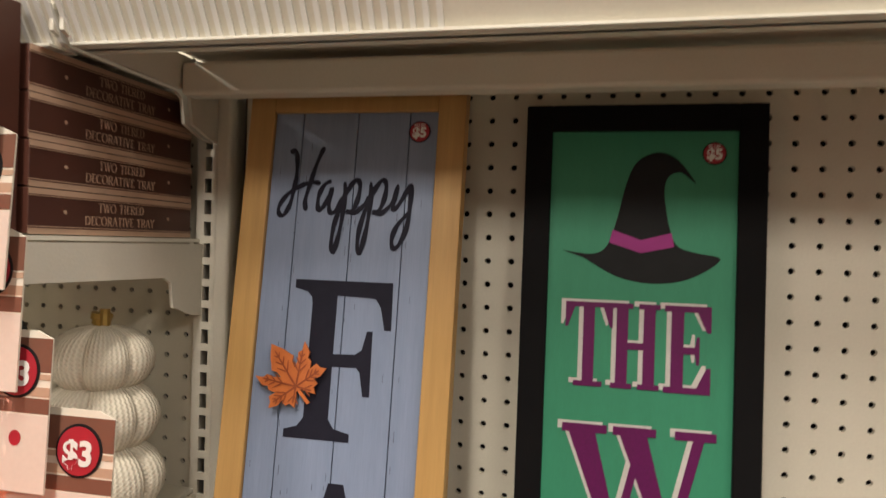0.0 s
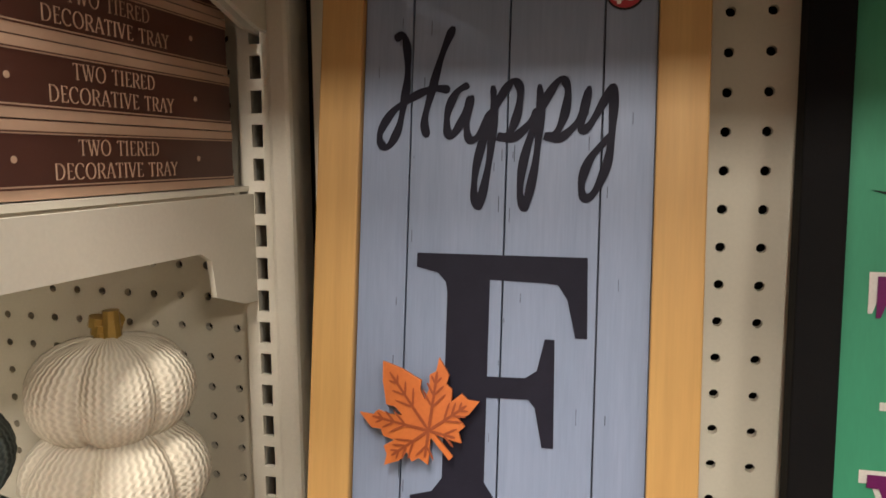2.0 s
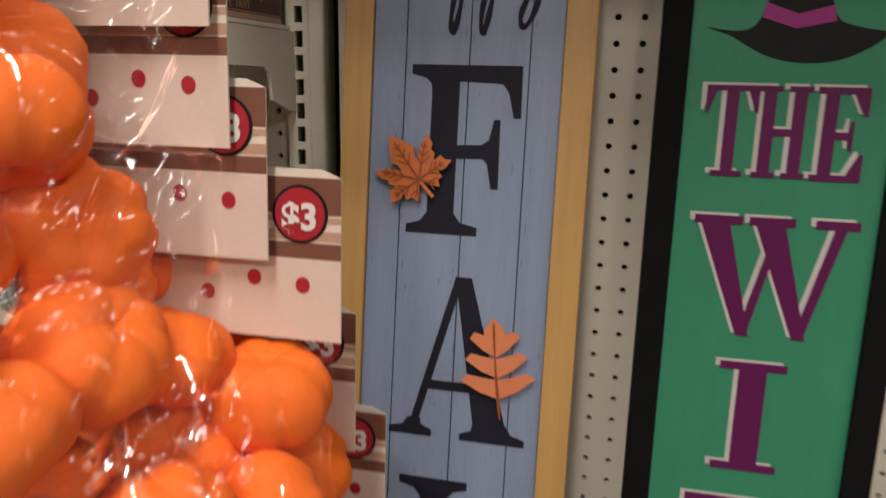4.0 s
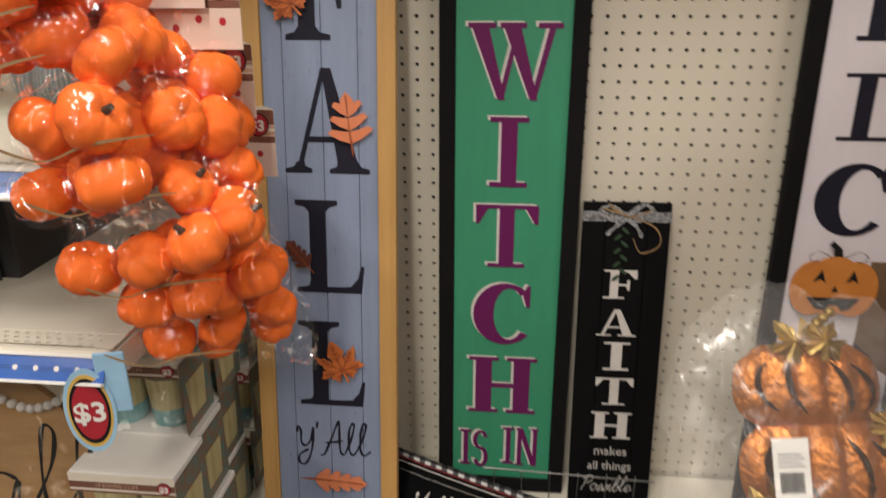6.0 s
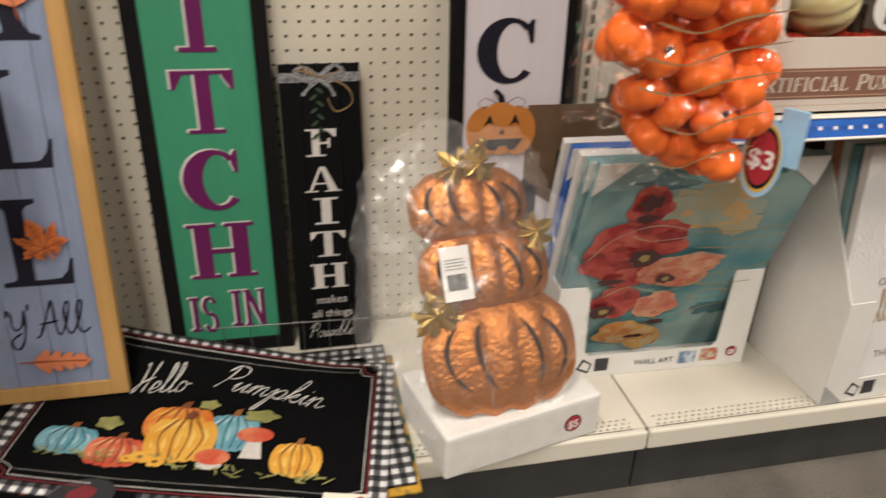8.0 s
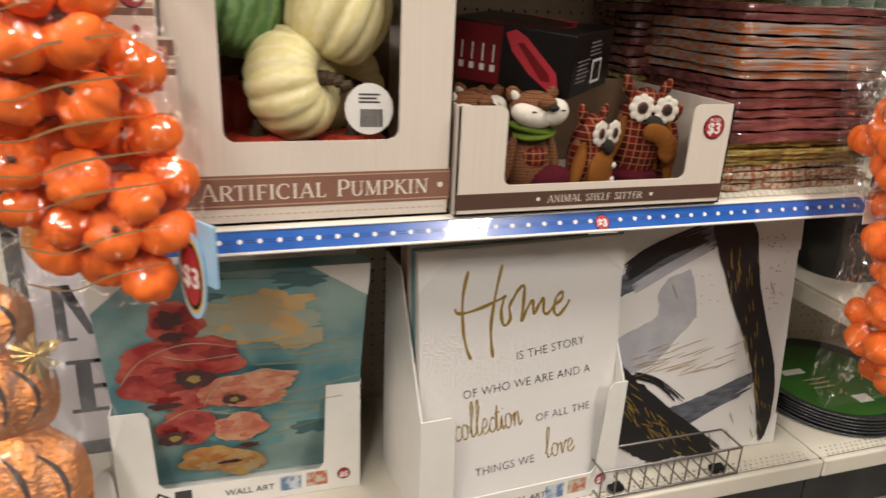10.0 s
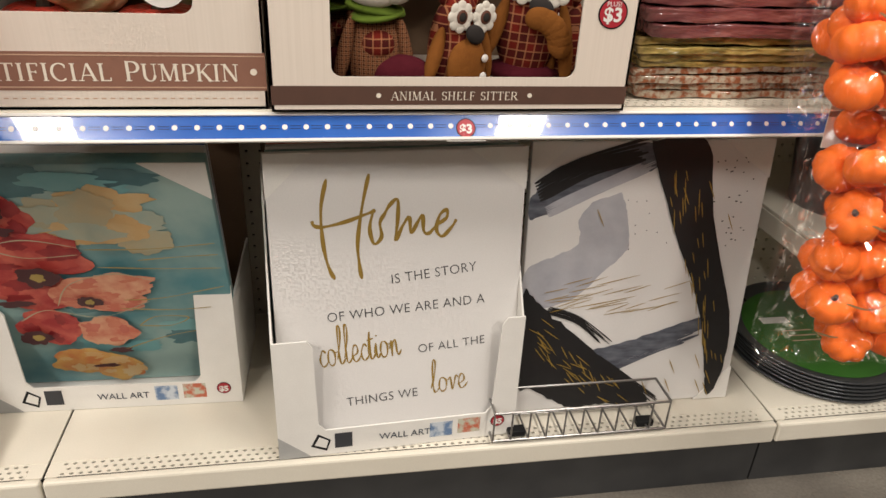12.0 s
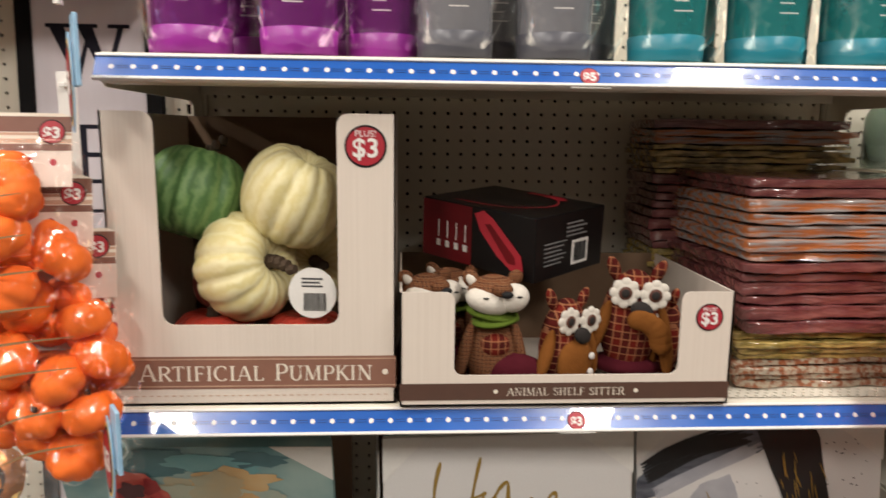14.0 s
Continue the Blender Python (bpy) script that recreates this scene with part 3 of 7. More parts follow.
for i in range(4):
    x0 = JOINTS[i] + 0.0254
    ob = put("wall_pegboard_%d" % (i + 1), peg_mesh, M_PEG, None, "", pose(x0 + (0.0097 if i == 1 else 0), PEG_Y, 0.155))
    tagged(ob, "cream pegboard back panel with rows of round holes", "pegboard", kind="structure")

# slotted uprights
for xj in JOINTS:
    up = thing("upright_post", pose(xj, PEG_Y, 0.0), "cream steel upright post with a column of slots", "upright post", "uprights of the shelving run", "structure")
    V, F = perforated(1, 73, 0.022, IN, 0.0046, 0.0085, 0.004, seg=4)
    put("slotted_face", mesh_of("slotted_face", V, F), M_STEEL, up, "", pose(-0.017, -0.012, 0.08))
    part("post_edge", block(0.005, 0.024, -0.017, 0.02, 0.08, 1.94, 0.004), M_STEEL, up)
    part("post_side", block(-0.021, -0.017, -0.012, 0.02, 0.08, 1.94), M_STEEL, up)


# decks and shelves
PX, PZ = 0.0135, 0.0105


def strip_holes(length, rows=3):
    n = int(length / PX) - 1
    V, F = perforated(n, rows, PX, PZ, 0.0036, 0.0026, 0.003, True)
    V = [(x, z, -y) for x, y, z in V]
    return mesh_of("perforated_strip", V, [tuple(reversed(f)) for f in F]), n * PX + PX / 2


def shelf_plate(parent, x0, x1, yf, yb, top, lip, drop=0.03, slant=0.0):
    """Plate with a rounded front lip and three rows of small slots behind it."""
    y1 = yf + 0.014
    y2 = y1 + 3 * PZ
    me, used = strip_holes(x1 - x0 - 0.02)
    xs = x0 + (x1 - x0 - used) / 2
    front = block(x0, x1, yf, y1, top - lip, top, 0.004)
    for v in front.verts:
        v.co.y += slant * (top - v.co.z)
    part("front_lip", front, M_STEEL, parent)
    put("perforated_strip", me, M_STEEL, parent, "strip of small dark slots", pose(xs, y1, top - 0.0005))
    part("end_strip", block(x0, xs, y1, y2, top - 0.003, top - 0.0005), M_STEEL, parent)
    part("end_strip", block(xs + used - PX / 2, x1, y1, y2, top - 0.0032, top - 0.0007), M_STEEL, parent)
    part("plate", block(x0, x1, y2, yb, top - 0.004, top), M_STEEL, parent)
    part("back_rail", block(x0 + 0.002, x1 - 0.002, yb - 0.02, yb - 0.012, top - drop, top - 0.004), M_STEEL, parent)
    part("under_shadow_tray", block(x0 + 0.003, x1 - 0.003, y1, y2, top - lip, top - lip + 0.002), M_STEEL, parent)


def deck(i):
    x0, x1 = JOINTS[i] + 0.002, JOINTS[i + 1] - 0.002
    d = thing("base_deck", pose(0, 0, 0), "cream steel base deck with slotted front edge", "shelf", "base decks of the shelving run")
    shelf_plate(d, x0, x1, 0.372, 0.82, 0.165, 0.041)
    part("kick_plate", block(x0, x1, 0.405, 0.42, 0.0, 0.126), M_KICK, d, "black kick plate")
    return d


for i in range(4):
    deck(i)


def bracket(parent, x, yf, top, side):
    """A shelf arm: a bent plate with a hooked foot on the slotted post."""
    yb = 0.825
    pts = [(yf, top - 0.006), (yf, top - 0.03), (yf + 0.02, top - 0.040), (0.745, top - 0.043), (0.757, top - 0.049), (0.762, top - 0.076), (0.80, top - 0.088), (yb, top - 0.09), (yb, top - 0.006)]
    bm = bmesh.new()
    a = [bm.verts.new((x, y, z)) for y, z in pts]
    b = [bm.verts.new((x + 0.004 * side, y, z)) for y, z in pts]
    bm.faces.new(a), bm.faces.new(list(reversed(b)))
    for k in range(len(pts)):
        bm.faces.new((a[k], b[k], b[(k + 1) % len(pts)], a[(k + 1) % len(pts)]))
    bmesh.ops.recalc_face_normals(bm, faces=bm.faces[:])
    return part("bracket", bm, M_STEEL, parent, "cream steel shelf bracket")


DOT = mesh_of("dot", [(0.0033 * math.cos(k * math.pi / 6), -0.0006, 0.0033 * math.sin(k * math.pi / 6)) for k in range(12)], [tuple(range(12))])
DOT.materials.append(M_WHITE)


def ticket_rail(x0, x1, yf, z0, z1, first=0.02, pitch=0.0254):
    r = thing("ticket_rail", pose(x0, yf - 0.0165, z0 - 0.001, -30, 0, 0), "blue shelf-edge ticket rail with white dots", "shelf edging", "ticket rails")
    w, h = x1 - x0, (z1 - z0) * 1.08
    part("blue_strip", block(0, w, -0.003, 0, 0.004, h - 0.004), M_BLUE, r, "glossy blue strip")
    part("white_edge", block(0, w, -0.006, 0.001, h - 0.004, h, 0.001), M_WHITE, r)
    part("white_edge", block(0, w, -0.006, 0.001, 0, 0.004, 0.001), M_WHITE, r)
    rows = []
    x = first
    while x < w - 0.01:
        put("dot", DOT, M_WHITE, r, "", pose(x, -0.003, h / 2))
        if x + pitch < w:
            rows += [rec(x + 0.006, h / 2 + 0.0013, x + pitch - 0.006, h / 2 + 0.0019), rec(x + 0.006, h / 2 - 0.0019, x + pitch - 0.006, h / 2 - 0.0013)]
        x += pitch
    part("dark_dash", prism(rows, 0.0003, 0.003, 0.0), M_BLACK, r)
    return r


def shelf(x0, x1, yf, top, rail=True, first=0.02, lip=0.036, slant=0.0):
    s = thing("shelf", pose(0, 0, 0), "cream steel shelf on two brackets", "shelf", "shelves of the shelving run")
    shelf_plate(s, x0, x1, yf, 0.82, top, lip, slant=slant)
    bracket(s, x0, yf + 0.01, top, -1)
    bracket(s, x1, yf + 0.01, top, 1)
    if rail:
        ticket_rail(x0, x1, yf, top - 0.034, top - 0.001, first)
    return s


SX0, SX1 = 0.752, 1.935
shelf(SX0, SX1, 0.366, 0.742)
shelf(SX0, SX1, 0.366, 1.19)
shelf(-1.69, -0.452, 0.308, 0.69, first=0.012)
shelf(-1.69, -0.50, 0.33, 0.903)
shelf(-1.69, -0.50, 0.50, 1.198, rail=False)
shelf(1.972, 3.15, 0.36, 0.49, rail=False)
shelf(1.972, 3.15, 0.366, 0.742, rail=False)
shelf(-1.69, -0.492, 0.560, 1.40, rail=False, lip=0.042, slant=0.6)
top_shelf = shelf(-0.478, 0.716, 0.560, 1.40, rail=False, lip=0.042, slant=0.6)
part("back_beam", block(-0.476, 0.714, 0.735, 0.764, 1.350, 1.385, 0.004), M_STEEL, top_shelf, "cream steel back beam")
rib = block(-0.62, -0.6155, 0.5655, 0.569, 1.362, 1.394)
for v in rib.verts:
    v.co.y += -0.008 + 0.6 * (1.40 - v.co.z)
rib_mesh = bpy.data.meshes.new("channel_rib")
rib.to_mesh(rib_mesh)
rib.free()
for k in range(44):
    put("channel_rib", rib_mesh, M_WHITE, top_shelf, "", pose(k * 0.0107, 0, 0))

# ceiling lamps
for tx, ty in TUBES:
    lp = thing("ceiling_light", pose(tx, ty, 3.0), "long white fluorescent ceiling light", "ceiling light", "ceiling lights")
    part("housing", block(-0.17, 0.17, -0.64, 0.64, -0.022, 0.0, 0.004), M_WHITE, lp)


# ---- middle bay: porch signs ----
def maple(cx, cy, s, rot=0.0):
    """Five-lobed toothed leaf outline, its stem end at (0, -0.3)."""
    half = [(.05, -.33), (.12, -.42), (.22, -.53), (.26, -.42), (.35, -.41), (.34, -.30), (.46, -.33), (.63, -.28), (.54, -.20), (.52, -.11), (.38, -.12), (.46, -.02), (.44, .06), (.52, .12), (.54, .33), (.43, .23), (.35, .24), (.27, .13), (.15, .05)]
    base = [(0, -.30)] + half + [(.17, .17), (.24, .24), (.19, .33), (.13, .46), (0, .64), (-.13, .46), (-.19, .33), (-.24, .24), (-.17, .17)] + [(-x, y) for x, y in reversed(half)]
    c, q = math.cos(radians(rot)), math.sin(radians(rot))
    return [(cx + s * (x * c - y * q), cy + s * (x * q + y * c)) for x, y in base]


def maple_leaf(parent, cx, cy, s, rot, proud=0.003):
    lf = part("maple_leaf", prism([maple(cx, cy, s, rot)], proud, 0.0008), M_LEAF, parent, "orange wooden maple leaf")
    c, q = math.cos(radians(rot)), math.sin(radians(rot))
    turn = lambda x, y: (cx + s * (x * c - y * q), cy + s * (x * q + y * c))
    vb = bmesh.new()
    for ex, ey in ((0, .50), (.44, .22), (-.44, .22), (.50, -.24), (-.50, -.24), (.20, -.45), (-.20, -.45)):
        dx, dy = ex, ey + .24
        L = math.hypot(dx, dy)
        ribbon([turn(0, -.24), turn(dx * .5, -.24 + dy * .5), turn(ex, ey)], s * 0.034, h=proud + 0.0014, bm=vb, taper=0.1)
        for f in ((.4, .6, .8) if L > .4 else (.55,)):
            for sg in (1, -1):
                k = .15 * (1.15 - f) / .55
                ax, ay = dx * f, -.24 + dy * f
                ribbon([turn(ax, ay), turn(ax + (dx * .8 - sg * dy * .6) / L * k, ay + (dy * .8 + sg * dx * .6) / L * k)], s * 0.024, h=proud + 0.0016, bm=vb, taper=0.1)
    part("vein", vb, M_VEIN, lf)
    part("leaf_stem", prism([[turn(-.025, -.28), turn(.025, -.28), turn(.06, -.60), turn(.005, -.61)]], proud, 0.001), M_LEAF, lf)
    return lf


def feather_leaf(parent, u0, v0, u1, v1, lobes, material, name="oak_leaf", wide=0.42):
    """A lobed leaf along a mid rib from (u0, v0) to (u1, v1)."""
    L = math.hypot(u1 - u0, v1 - v0)
    dx, dy = (u1 - u0) / L, (v1 - v0) / L
    turn = lambda a, b: (u0 + dx * a * L - dy * b * L, v0 + dy * a * L + dx * b * L)
    polys = []
    for k in range(lobes):
        a = 0.25 + 0.62 * k / lobes
        w = wide * (1 - 0.5 * k / lobes)
        for sgn in (1, -1):
            polys.append([turn(a - .05, 0), turn(a + .02, sgn * w * .5), turn(a + .14, sgn * w), turn(a + .2, sgn * w * .8), turn(a + .16, sgn * w * .35), turn(a + .14, 0)])
    polys.append([turn(.78, -.1), turn(.88, -.1), turn(1, 0), turn(.88, .1), turn(.78, .1)])
    lf = part(name, prism(polys, 0.0006, 0.0006, 0.00005), material, parent, "painted autumn leaf")
    part("vein", ribbon([turn(0, 0), turn(.5, 0.01), turn(.95, 0)], L * 0.03, h=0.0024), M_VEIN, lf)
    return lf


def framed_board(name, m, w, h, border, frame_mat, panel_mat, label, depth=0.019, recess=0.004):
    s = thing(name, m, label, "sign")
    for nm, a in (("frame_side", (0, border, 0, h)), ("frame_side", (w - border, w, 0, h)), ("frame_rail", (border, w - border, 0, border)), ("frame_rail", (border, w - border, h - border, h))):
        part(nm, block(a[0], a[1], 0, depth, a[2], a[3], 0.0012), frame_mat, s)
    return s


# pale blue sign on pine
fall = framed_board("porch_sign", pose(-0.415, 0.613, 0.1915, -7.8, 0.1, 0) @ Matrix.Diagonal((1, 1, 0.987, 1)), 0.238, 1.200, 0.0285, M_PINE, M_PLANK,
                    "tall pale-blue plank autumn porch sign in a pine frame, leaning", 0.02)
fx = [0.0285, 0.061, 0.1225, 0.179, 0.2095]
inset = lambda u, v, h: (u, 0.005 - h, v)
for a, b in zip(fx, fx[1:]):
    part("plank", block(a + 0.0005, b - 0.0005, 0.005, 0.012, 0.0285, 1.1715, 0.0005), M_PLANK, fall)
part("backing", block(0.0285, 0.2095, 0.0125, 0.017, 0.0285, 1.1715), M_GROOVE, fall)
# short cracks in the paint beside the joints
rnd = random.Random(12)
scr = []
for k in range(130):
    u = rnd.choice(fx[:-1]) + (rnd.uniform(-.008, .006) if rnd.random() < 0.6 else rnd.uniform(.004, .05))
    v, ln_ = rnd.uniform(.05, 1.14), rnd.uniform(.002, .011)
    if 0.030 < u < 0.207:
        scr.append(rec(u, v, u + rnd.uniform(.00025, .0006), v + ln_))
tagged(part("paint_crack", prism(scr, 0.0001, 0.0001, 0.0, inset), M_GROOVE, fall, "short dark paint cracks"), kind="stuff")
HAPPY = ([(.049, 1.127), (.054, 1.130), (.057, 1.122), (.058, 1.104), (.056, 1.086), (.053, 1.070), (.047, 1.059), (.042, 1.060), (.041, 1.068), (.049, 1.081), (.062, 1.090), (.075, 1.095), (.086, 1.094)],
         [(.087, 1.134), (.080, 1.116), (.074, 1.093), (.070, 1.075), (.072, 1.064)],
         [(.098, 1.097), (.090, 1.092), (.085, 1.080), (.085, 1.068), (.088, 1.065), (.095, 1.076), (.099, 1.089), (.097, 1.074), (.099, 1.063), (.105, 1.065), (.113, 1.081)])
LOOP_P = [(.0, .0), (.001, -.018), (-.001, -.046), (-.005, -.069), (-.007, -.0755), (-.010, -.066), (-.008, -.045), (.0, -.018), (.009, -.001), (.014, .002), (.017, -.005), (.015, -.020), (.010, -.031), (.004, -.032), (.013, -.033), (.023, -.024), (.028, -.015)]
LOOP_Y = [(.171, 1.094), (.168, 1.078), (.167, 1.068), (.172, 1.071), (.181, 1.087), (.185, 1.093), (.185, 1.075), (.183, 1.050), (.176, 1.031), (.170, 1.027), (.168, 1.036), (.173, 1.051), (.186, 1.066)]
hp = bmesh.new()
for i, st_ in enumerate((*HAPPY, [(.113 + a, 1.096 + b) for a, b in LOOP_P], [(.1415 + a, 1.096 + b) for a, b in LOOP_P], LOOP_Y)):
    ribbon(st_, 0.0058, inset, 0.0005 + i * 0.00005, hp, 0.16, i)
part("printed_word", hp, M_NAVY, fall, "dark handwritten word")


def bracketed(polys, a, b, c, d):
    return [[(a + (c - a) * x, b + (d - b) * y) for x, y in p] for p in polys]


# display letters with curved serifs
DISP = {}
FOOT = lambda l, r, x0, x1: [(x0, 0), (x1, 0), (x1, .05), (r + .06, .075), (r, .13), (l, .13), (l - .06, .075), (x0, .05)]
HEAD = lambda l, r, x0, x1: [(x, 1 - y) for x, y in reversed(FOOT(l, r, x0, x1))]
DISP["F"] = [rec(.19, .1, .44, .9), FOOT(.19, .44, 0, .66), [(0, 1), (0, .945), (.13, .925), (.18, .89), (.19, .85), (.44, .85), (.44, .905), (.76, .90), (.83, .895), (.885, .84), (.935, .70), (1, .70), (.99, 1)],
             [(.43, .455), (.68, .46), (.72, .43), (.765, .285), (.83, .285), (.82, .69), (.765, .69), (.725, .57), (.66, .54), (.43, .535)]]
DISP["L"] = [rec(.20, .1, .44, .9), HEAD(.20, .44, 0, .62), [(0, 0), (.96, 0), (1, .30), (.955, .30), (.90, .16), (.80, .075), (.66, .065), (.44, .065), (.44, .13), (.20, .13), (.17, .07), (0, .05)]]
DISP["A"] = [[(.445, 1), (.505, 1), (.21, .07), (.15, .07)], [(.445, 1), (.56, 1), (.87, .07), (.63, .07)], rec(.27, .30, .72, .355), [(0, 0), (.32, 0), (.32, .04), (.235, .07), (.235, .11), (.14, .11), (.10, .06), (0, .04)],
             [(.53, 0), (1, 0), (1, .04), (.90, .065), (.86, .12), (.625, .12), (.61, .065), (.53, .04)]]
for ch, a in (("F", (0.068, 0.829, 0.174, 0.991)), ("A", (0.060, 0.624, 0.196, 0.788)), ("L", (0.073, 0.424, 0.185, 0.580)), ("L", (0.071, 0.220, 0.184, 0.373))):
    part("letter", prism(bracketed(DISP[ch], *a), 0.0004, 0.0002, at=inset), M_NAVY, fall, "large dark serif letter %s" % ch)
ya = bmesh.new()
YALL = ([(.062, .165), (.064, .177), (.069, .168), (.069, .148), (.076, .140), (.086, .152), (.091, .176), (.090, .150), (.084, .120), (.074, .104), (.065, .108), (.066, .122), (.082, .134)], [(.099, .188), (.097, .174)],
        [(.103, .124), (.110, .126), (.121, .152), (.134, .186), (.137, .186), (.137, .150), (.139, .130), (.146, .126)], [(.112, .148), (.128, .150), (.143, .153)],
        [(.146, .128), (.156, .152), (.163, .180), (.160, .187), (.154, .170), (.154, .138), (.160, .127), (.169, .138), (.180, .165), (.184, .184), (.179, .187), (.174, .165), (.174, .136), (.181, .127), (.192, .136)])
for i, st_ in enumerate(YALL):
    ribbon(st_, 0.0046, inset, 0.0005 + i * 0.00005, ya, 0.16, i)
part("printed_word", ya, M_NAVY, fall, "dark handwritten word")
maple_leaf(fall, 0.0725, 0.892, 0.0585, 37, 0.002)
feather_leaf(fall, 0.172, 0.652, 0.160, 0.752, 3, M_LEAF2, wide=0.36)
feather_leaf(fall, 0.104, 0.458, 0.058, 0.512, 4, M_LEAF3, "beech_leaf", wide=0.25)
maple_leaf(fall, 0.141, 0.303, 0.064, 22, 0.002)
feather_leaf(fall, 0.068, 0.080, 0.186, 0.074, 4, M_LEAF2, wide=0.2)
price_spot(fall, 0.190, 1.150, 0.0115, "$5", -0.0045, True)

# green sign in a black frame
witch = framed_board("porch_sign", pose(-0.117, 0.746, 0.168, -3.0, 0, 0), 0.235, 1.181, 0.0265, M_BLACKF, M_GREEN,
                     "tall green porch sign with purple letters in a black frame", 0.022)
part("green_panel", block(0.0265, 0.2085, 0.006, 0.012, 0.0265, 1.1545), M_GREEN, witch, "flat green painted panel")
wat = lambda u, v, h: (u, 0.006 - h, v)
hat_pts = spline([(0.040, 1.037), (0.07, 1.034), (0.085, 1.043), (0.094, 1.07), (0.102, 1.105), (0.112, 1.128), (0.132, 1.138), (0.152, 1.130), (0.169, 1.107),
                  (0.155, 1.118), (0.142, 1.112), (0.140, 1.09), (0.150, 1.048), (0.170, 1.038), (0.194, 1.032), (0.165, 1.012), (0.130, 1.006), (0.095, 1.012), (0.062, 1.03)], 4)
hat_at = lambda u, v, h: wat(u, v - 0.005, h)
hat = part("witch_hat", prism([hat_pts], 0.0008, 0.0002, at=hat_at), M_BLACK, witch, "flat black pointed hat")
part("hat_band", prism([[(0.087, 1.046), (0.118, 1.036), (0.150, 1.043), (0.147, 1.057), (0.118, 1.049), (0.090, 1.059)]], 0.0006, 0.0012, at=hat_at), M_MAGENTA, hat)
rows = [("T", .046, .895, .093, .980), ("H", .092, .895, .139, .980), ("E", .143, .894, .187, .980), ("W", .046, .738, .194, .857), ("I", .084, .595, .147, .711), ("T", .063, .453, .169, .564),
        ("C", .061, .306, .173, .423), ("H", .055, .166, .178, .279), ("I", .041, .050, .061, .126), ("S", .062, .046, .096, .126), ("I", .121, .056, .141, .135), ("N", .145, .054, .187, .135)]
for ch, *a in rows:
    lt = part("letter", prism(slab(ch, *a), 0.0004, 0.0007, 0.00004, wat), M_PURPLE, witch, "purple glitter letter %s" % ch)
    if a[1] > 0.04:
        part("letter_shadow", prism(slab(ch, *a, dx=-0.0045, dy=0.0025), 0.0002, 0.0001, 0.00001, wat), M_BONE, lt, "white letter shadow")
price_spot(witch, 0.186, 1.132, 0.0115, "$5", -0.0055, True)

# small black sign
faith = thing("wall_plaque", pose(0.129, 0.727, 0.168, -7.6, 0, 1.0), "narrow black wooden plaque with white stacked letters", "sign")
for a, b in ((0, 0.038), (0.039, 0.108), (0.109, 0.147)):
    part("plank", block(a, b, 0, 0.012, 0, 0.57, 0.0012), M_CHALK, faith)
for ch, a in (("F", (.041, .401, .098, .4525)), ("A", (.034, .332, .103, .381)), ("I", (.049, .267, .094, .320)), ("T", (.038, .200, .105, .252)), ("H", (.034, .133, .106, .185))):
    part("letter", prism(slab(ch, *a), 0.0004), M_BONE, faith, "white serif letter %s" % ch)
lettering("makes", 0.024, M_BONE, faith, pose(0.072, -0.0006, 0.107), "word")
lettering("all things", 0.023, M_BONE, faith, pose(0.072, -0.0006, 0.077), "word", wide=1.0)
part("word", hand("Possible", 0.020, 0.026, 0.030, 0.0020, wide=0.98, slant=0.3), M_BONE, faith)
part("gingham_ribbon", block(-0.001, 0.148, -0.0012, 0.0, 0.538, 0.555), mat("grey_ribbon", (0.30, 0.30, 0.31), 0.8, second=(0.1, 0.1, 0.1), scale=200, amount=0.1), faith, "grey checked ribbon")
bow = bmesh.new()
for pts in ([(.072, .546), (.045, .565), (.03, .555), (.05, .54), (.072, .546)], [(.072, .546), (.1, .568), (.116, .555), (.095, .54), (.072, .546)], [(.072, .546), (.055, .53), (.04, .515)], [(.072, .546), (.09, .53), (.1, .512)]):
    ribbon(pts, 0.010, h=0.004, bm=bow)
bw = part("bow", bow, mat("grey_bow", (0.34, 0.34, 0.35), 0.9, second=(0.08, 0.08, 0.08), scale=260, amount=0.1), faith, "checked fabric bow")
tw = bmesh.new()
for pts in ([(.03, .562), (.07, .55), (.12, .53), (.13, .50), (.1, .485), (.085, .51)], [(.04, .57), (.075, .548), (.115, .56)]):
    ribbon(pts, 0.003, h=0.006, bm=tw)
part("twine_loop", tw, M_TWINE, faith, "jute twine loop")
green = bmesh.new()
for k in range(9):
    ribbon([(.066, .54 - k * .012), (.066 + (.012 if k % 2 else -.012), .53 - k * .012)], 0.006, h=0.003, bm=green)
part("sprig", green, mat("sprig_green", (0.02, 0.05, 0.02), 0.7), faith, "small dark green sprig")

# white welcome sign
wel = framed_board("porch_sign", pose(0.44, 0.752, 0.165, -2.4, 0, 0), 0.248, 1.206, 0.027, M_BLACKF, M_LILAC,
                   "tall white welcome porch sign with navy letters in black frame", 0.02)
part("white_panel", block(0.027, 0.221, 0.005, 0.012, 0.027, 1.179), M_LILAC, wel, "white painted panel")
for ch, *a in (("W", .05, 1.02, .195, 1.115), ("E", .07, .835, .17, .94), ("L", .066, .685, .170, .788), ("C", .050, .530, .172, .650), ("M", .055, .24, .19, .35), ("E", .07, .09, .17, .20)):
    part("letter", prism(slab(ch, *a), 0.0004, 0.0002, at=inset), M_NAVY, wel, "navy serif letter %s" % ch)
jk = part("jack_o_lantern", prism([ell(.068, .44, .036, .048), ell(.135, .44, .036, .048), ell(.1, .445, .044, .052)], 0.004, 0.0006, 0.0003), M_JACK, wel, "flat painted orange pumpkin cutout")
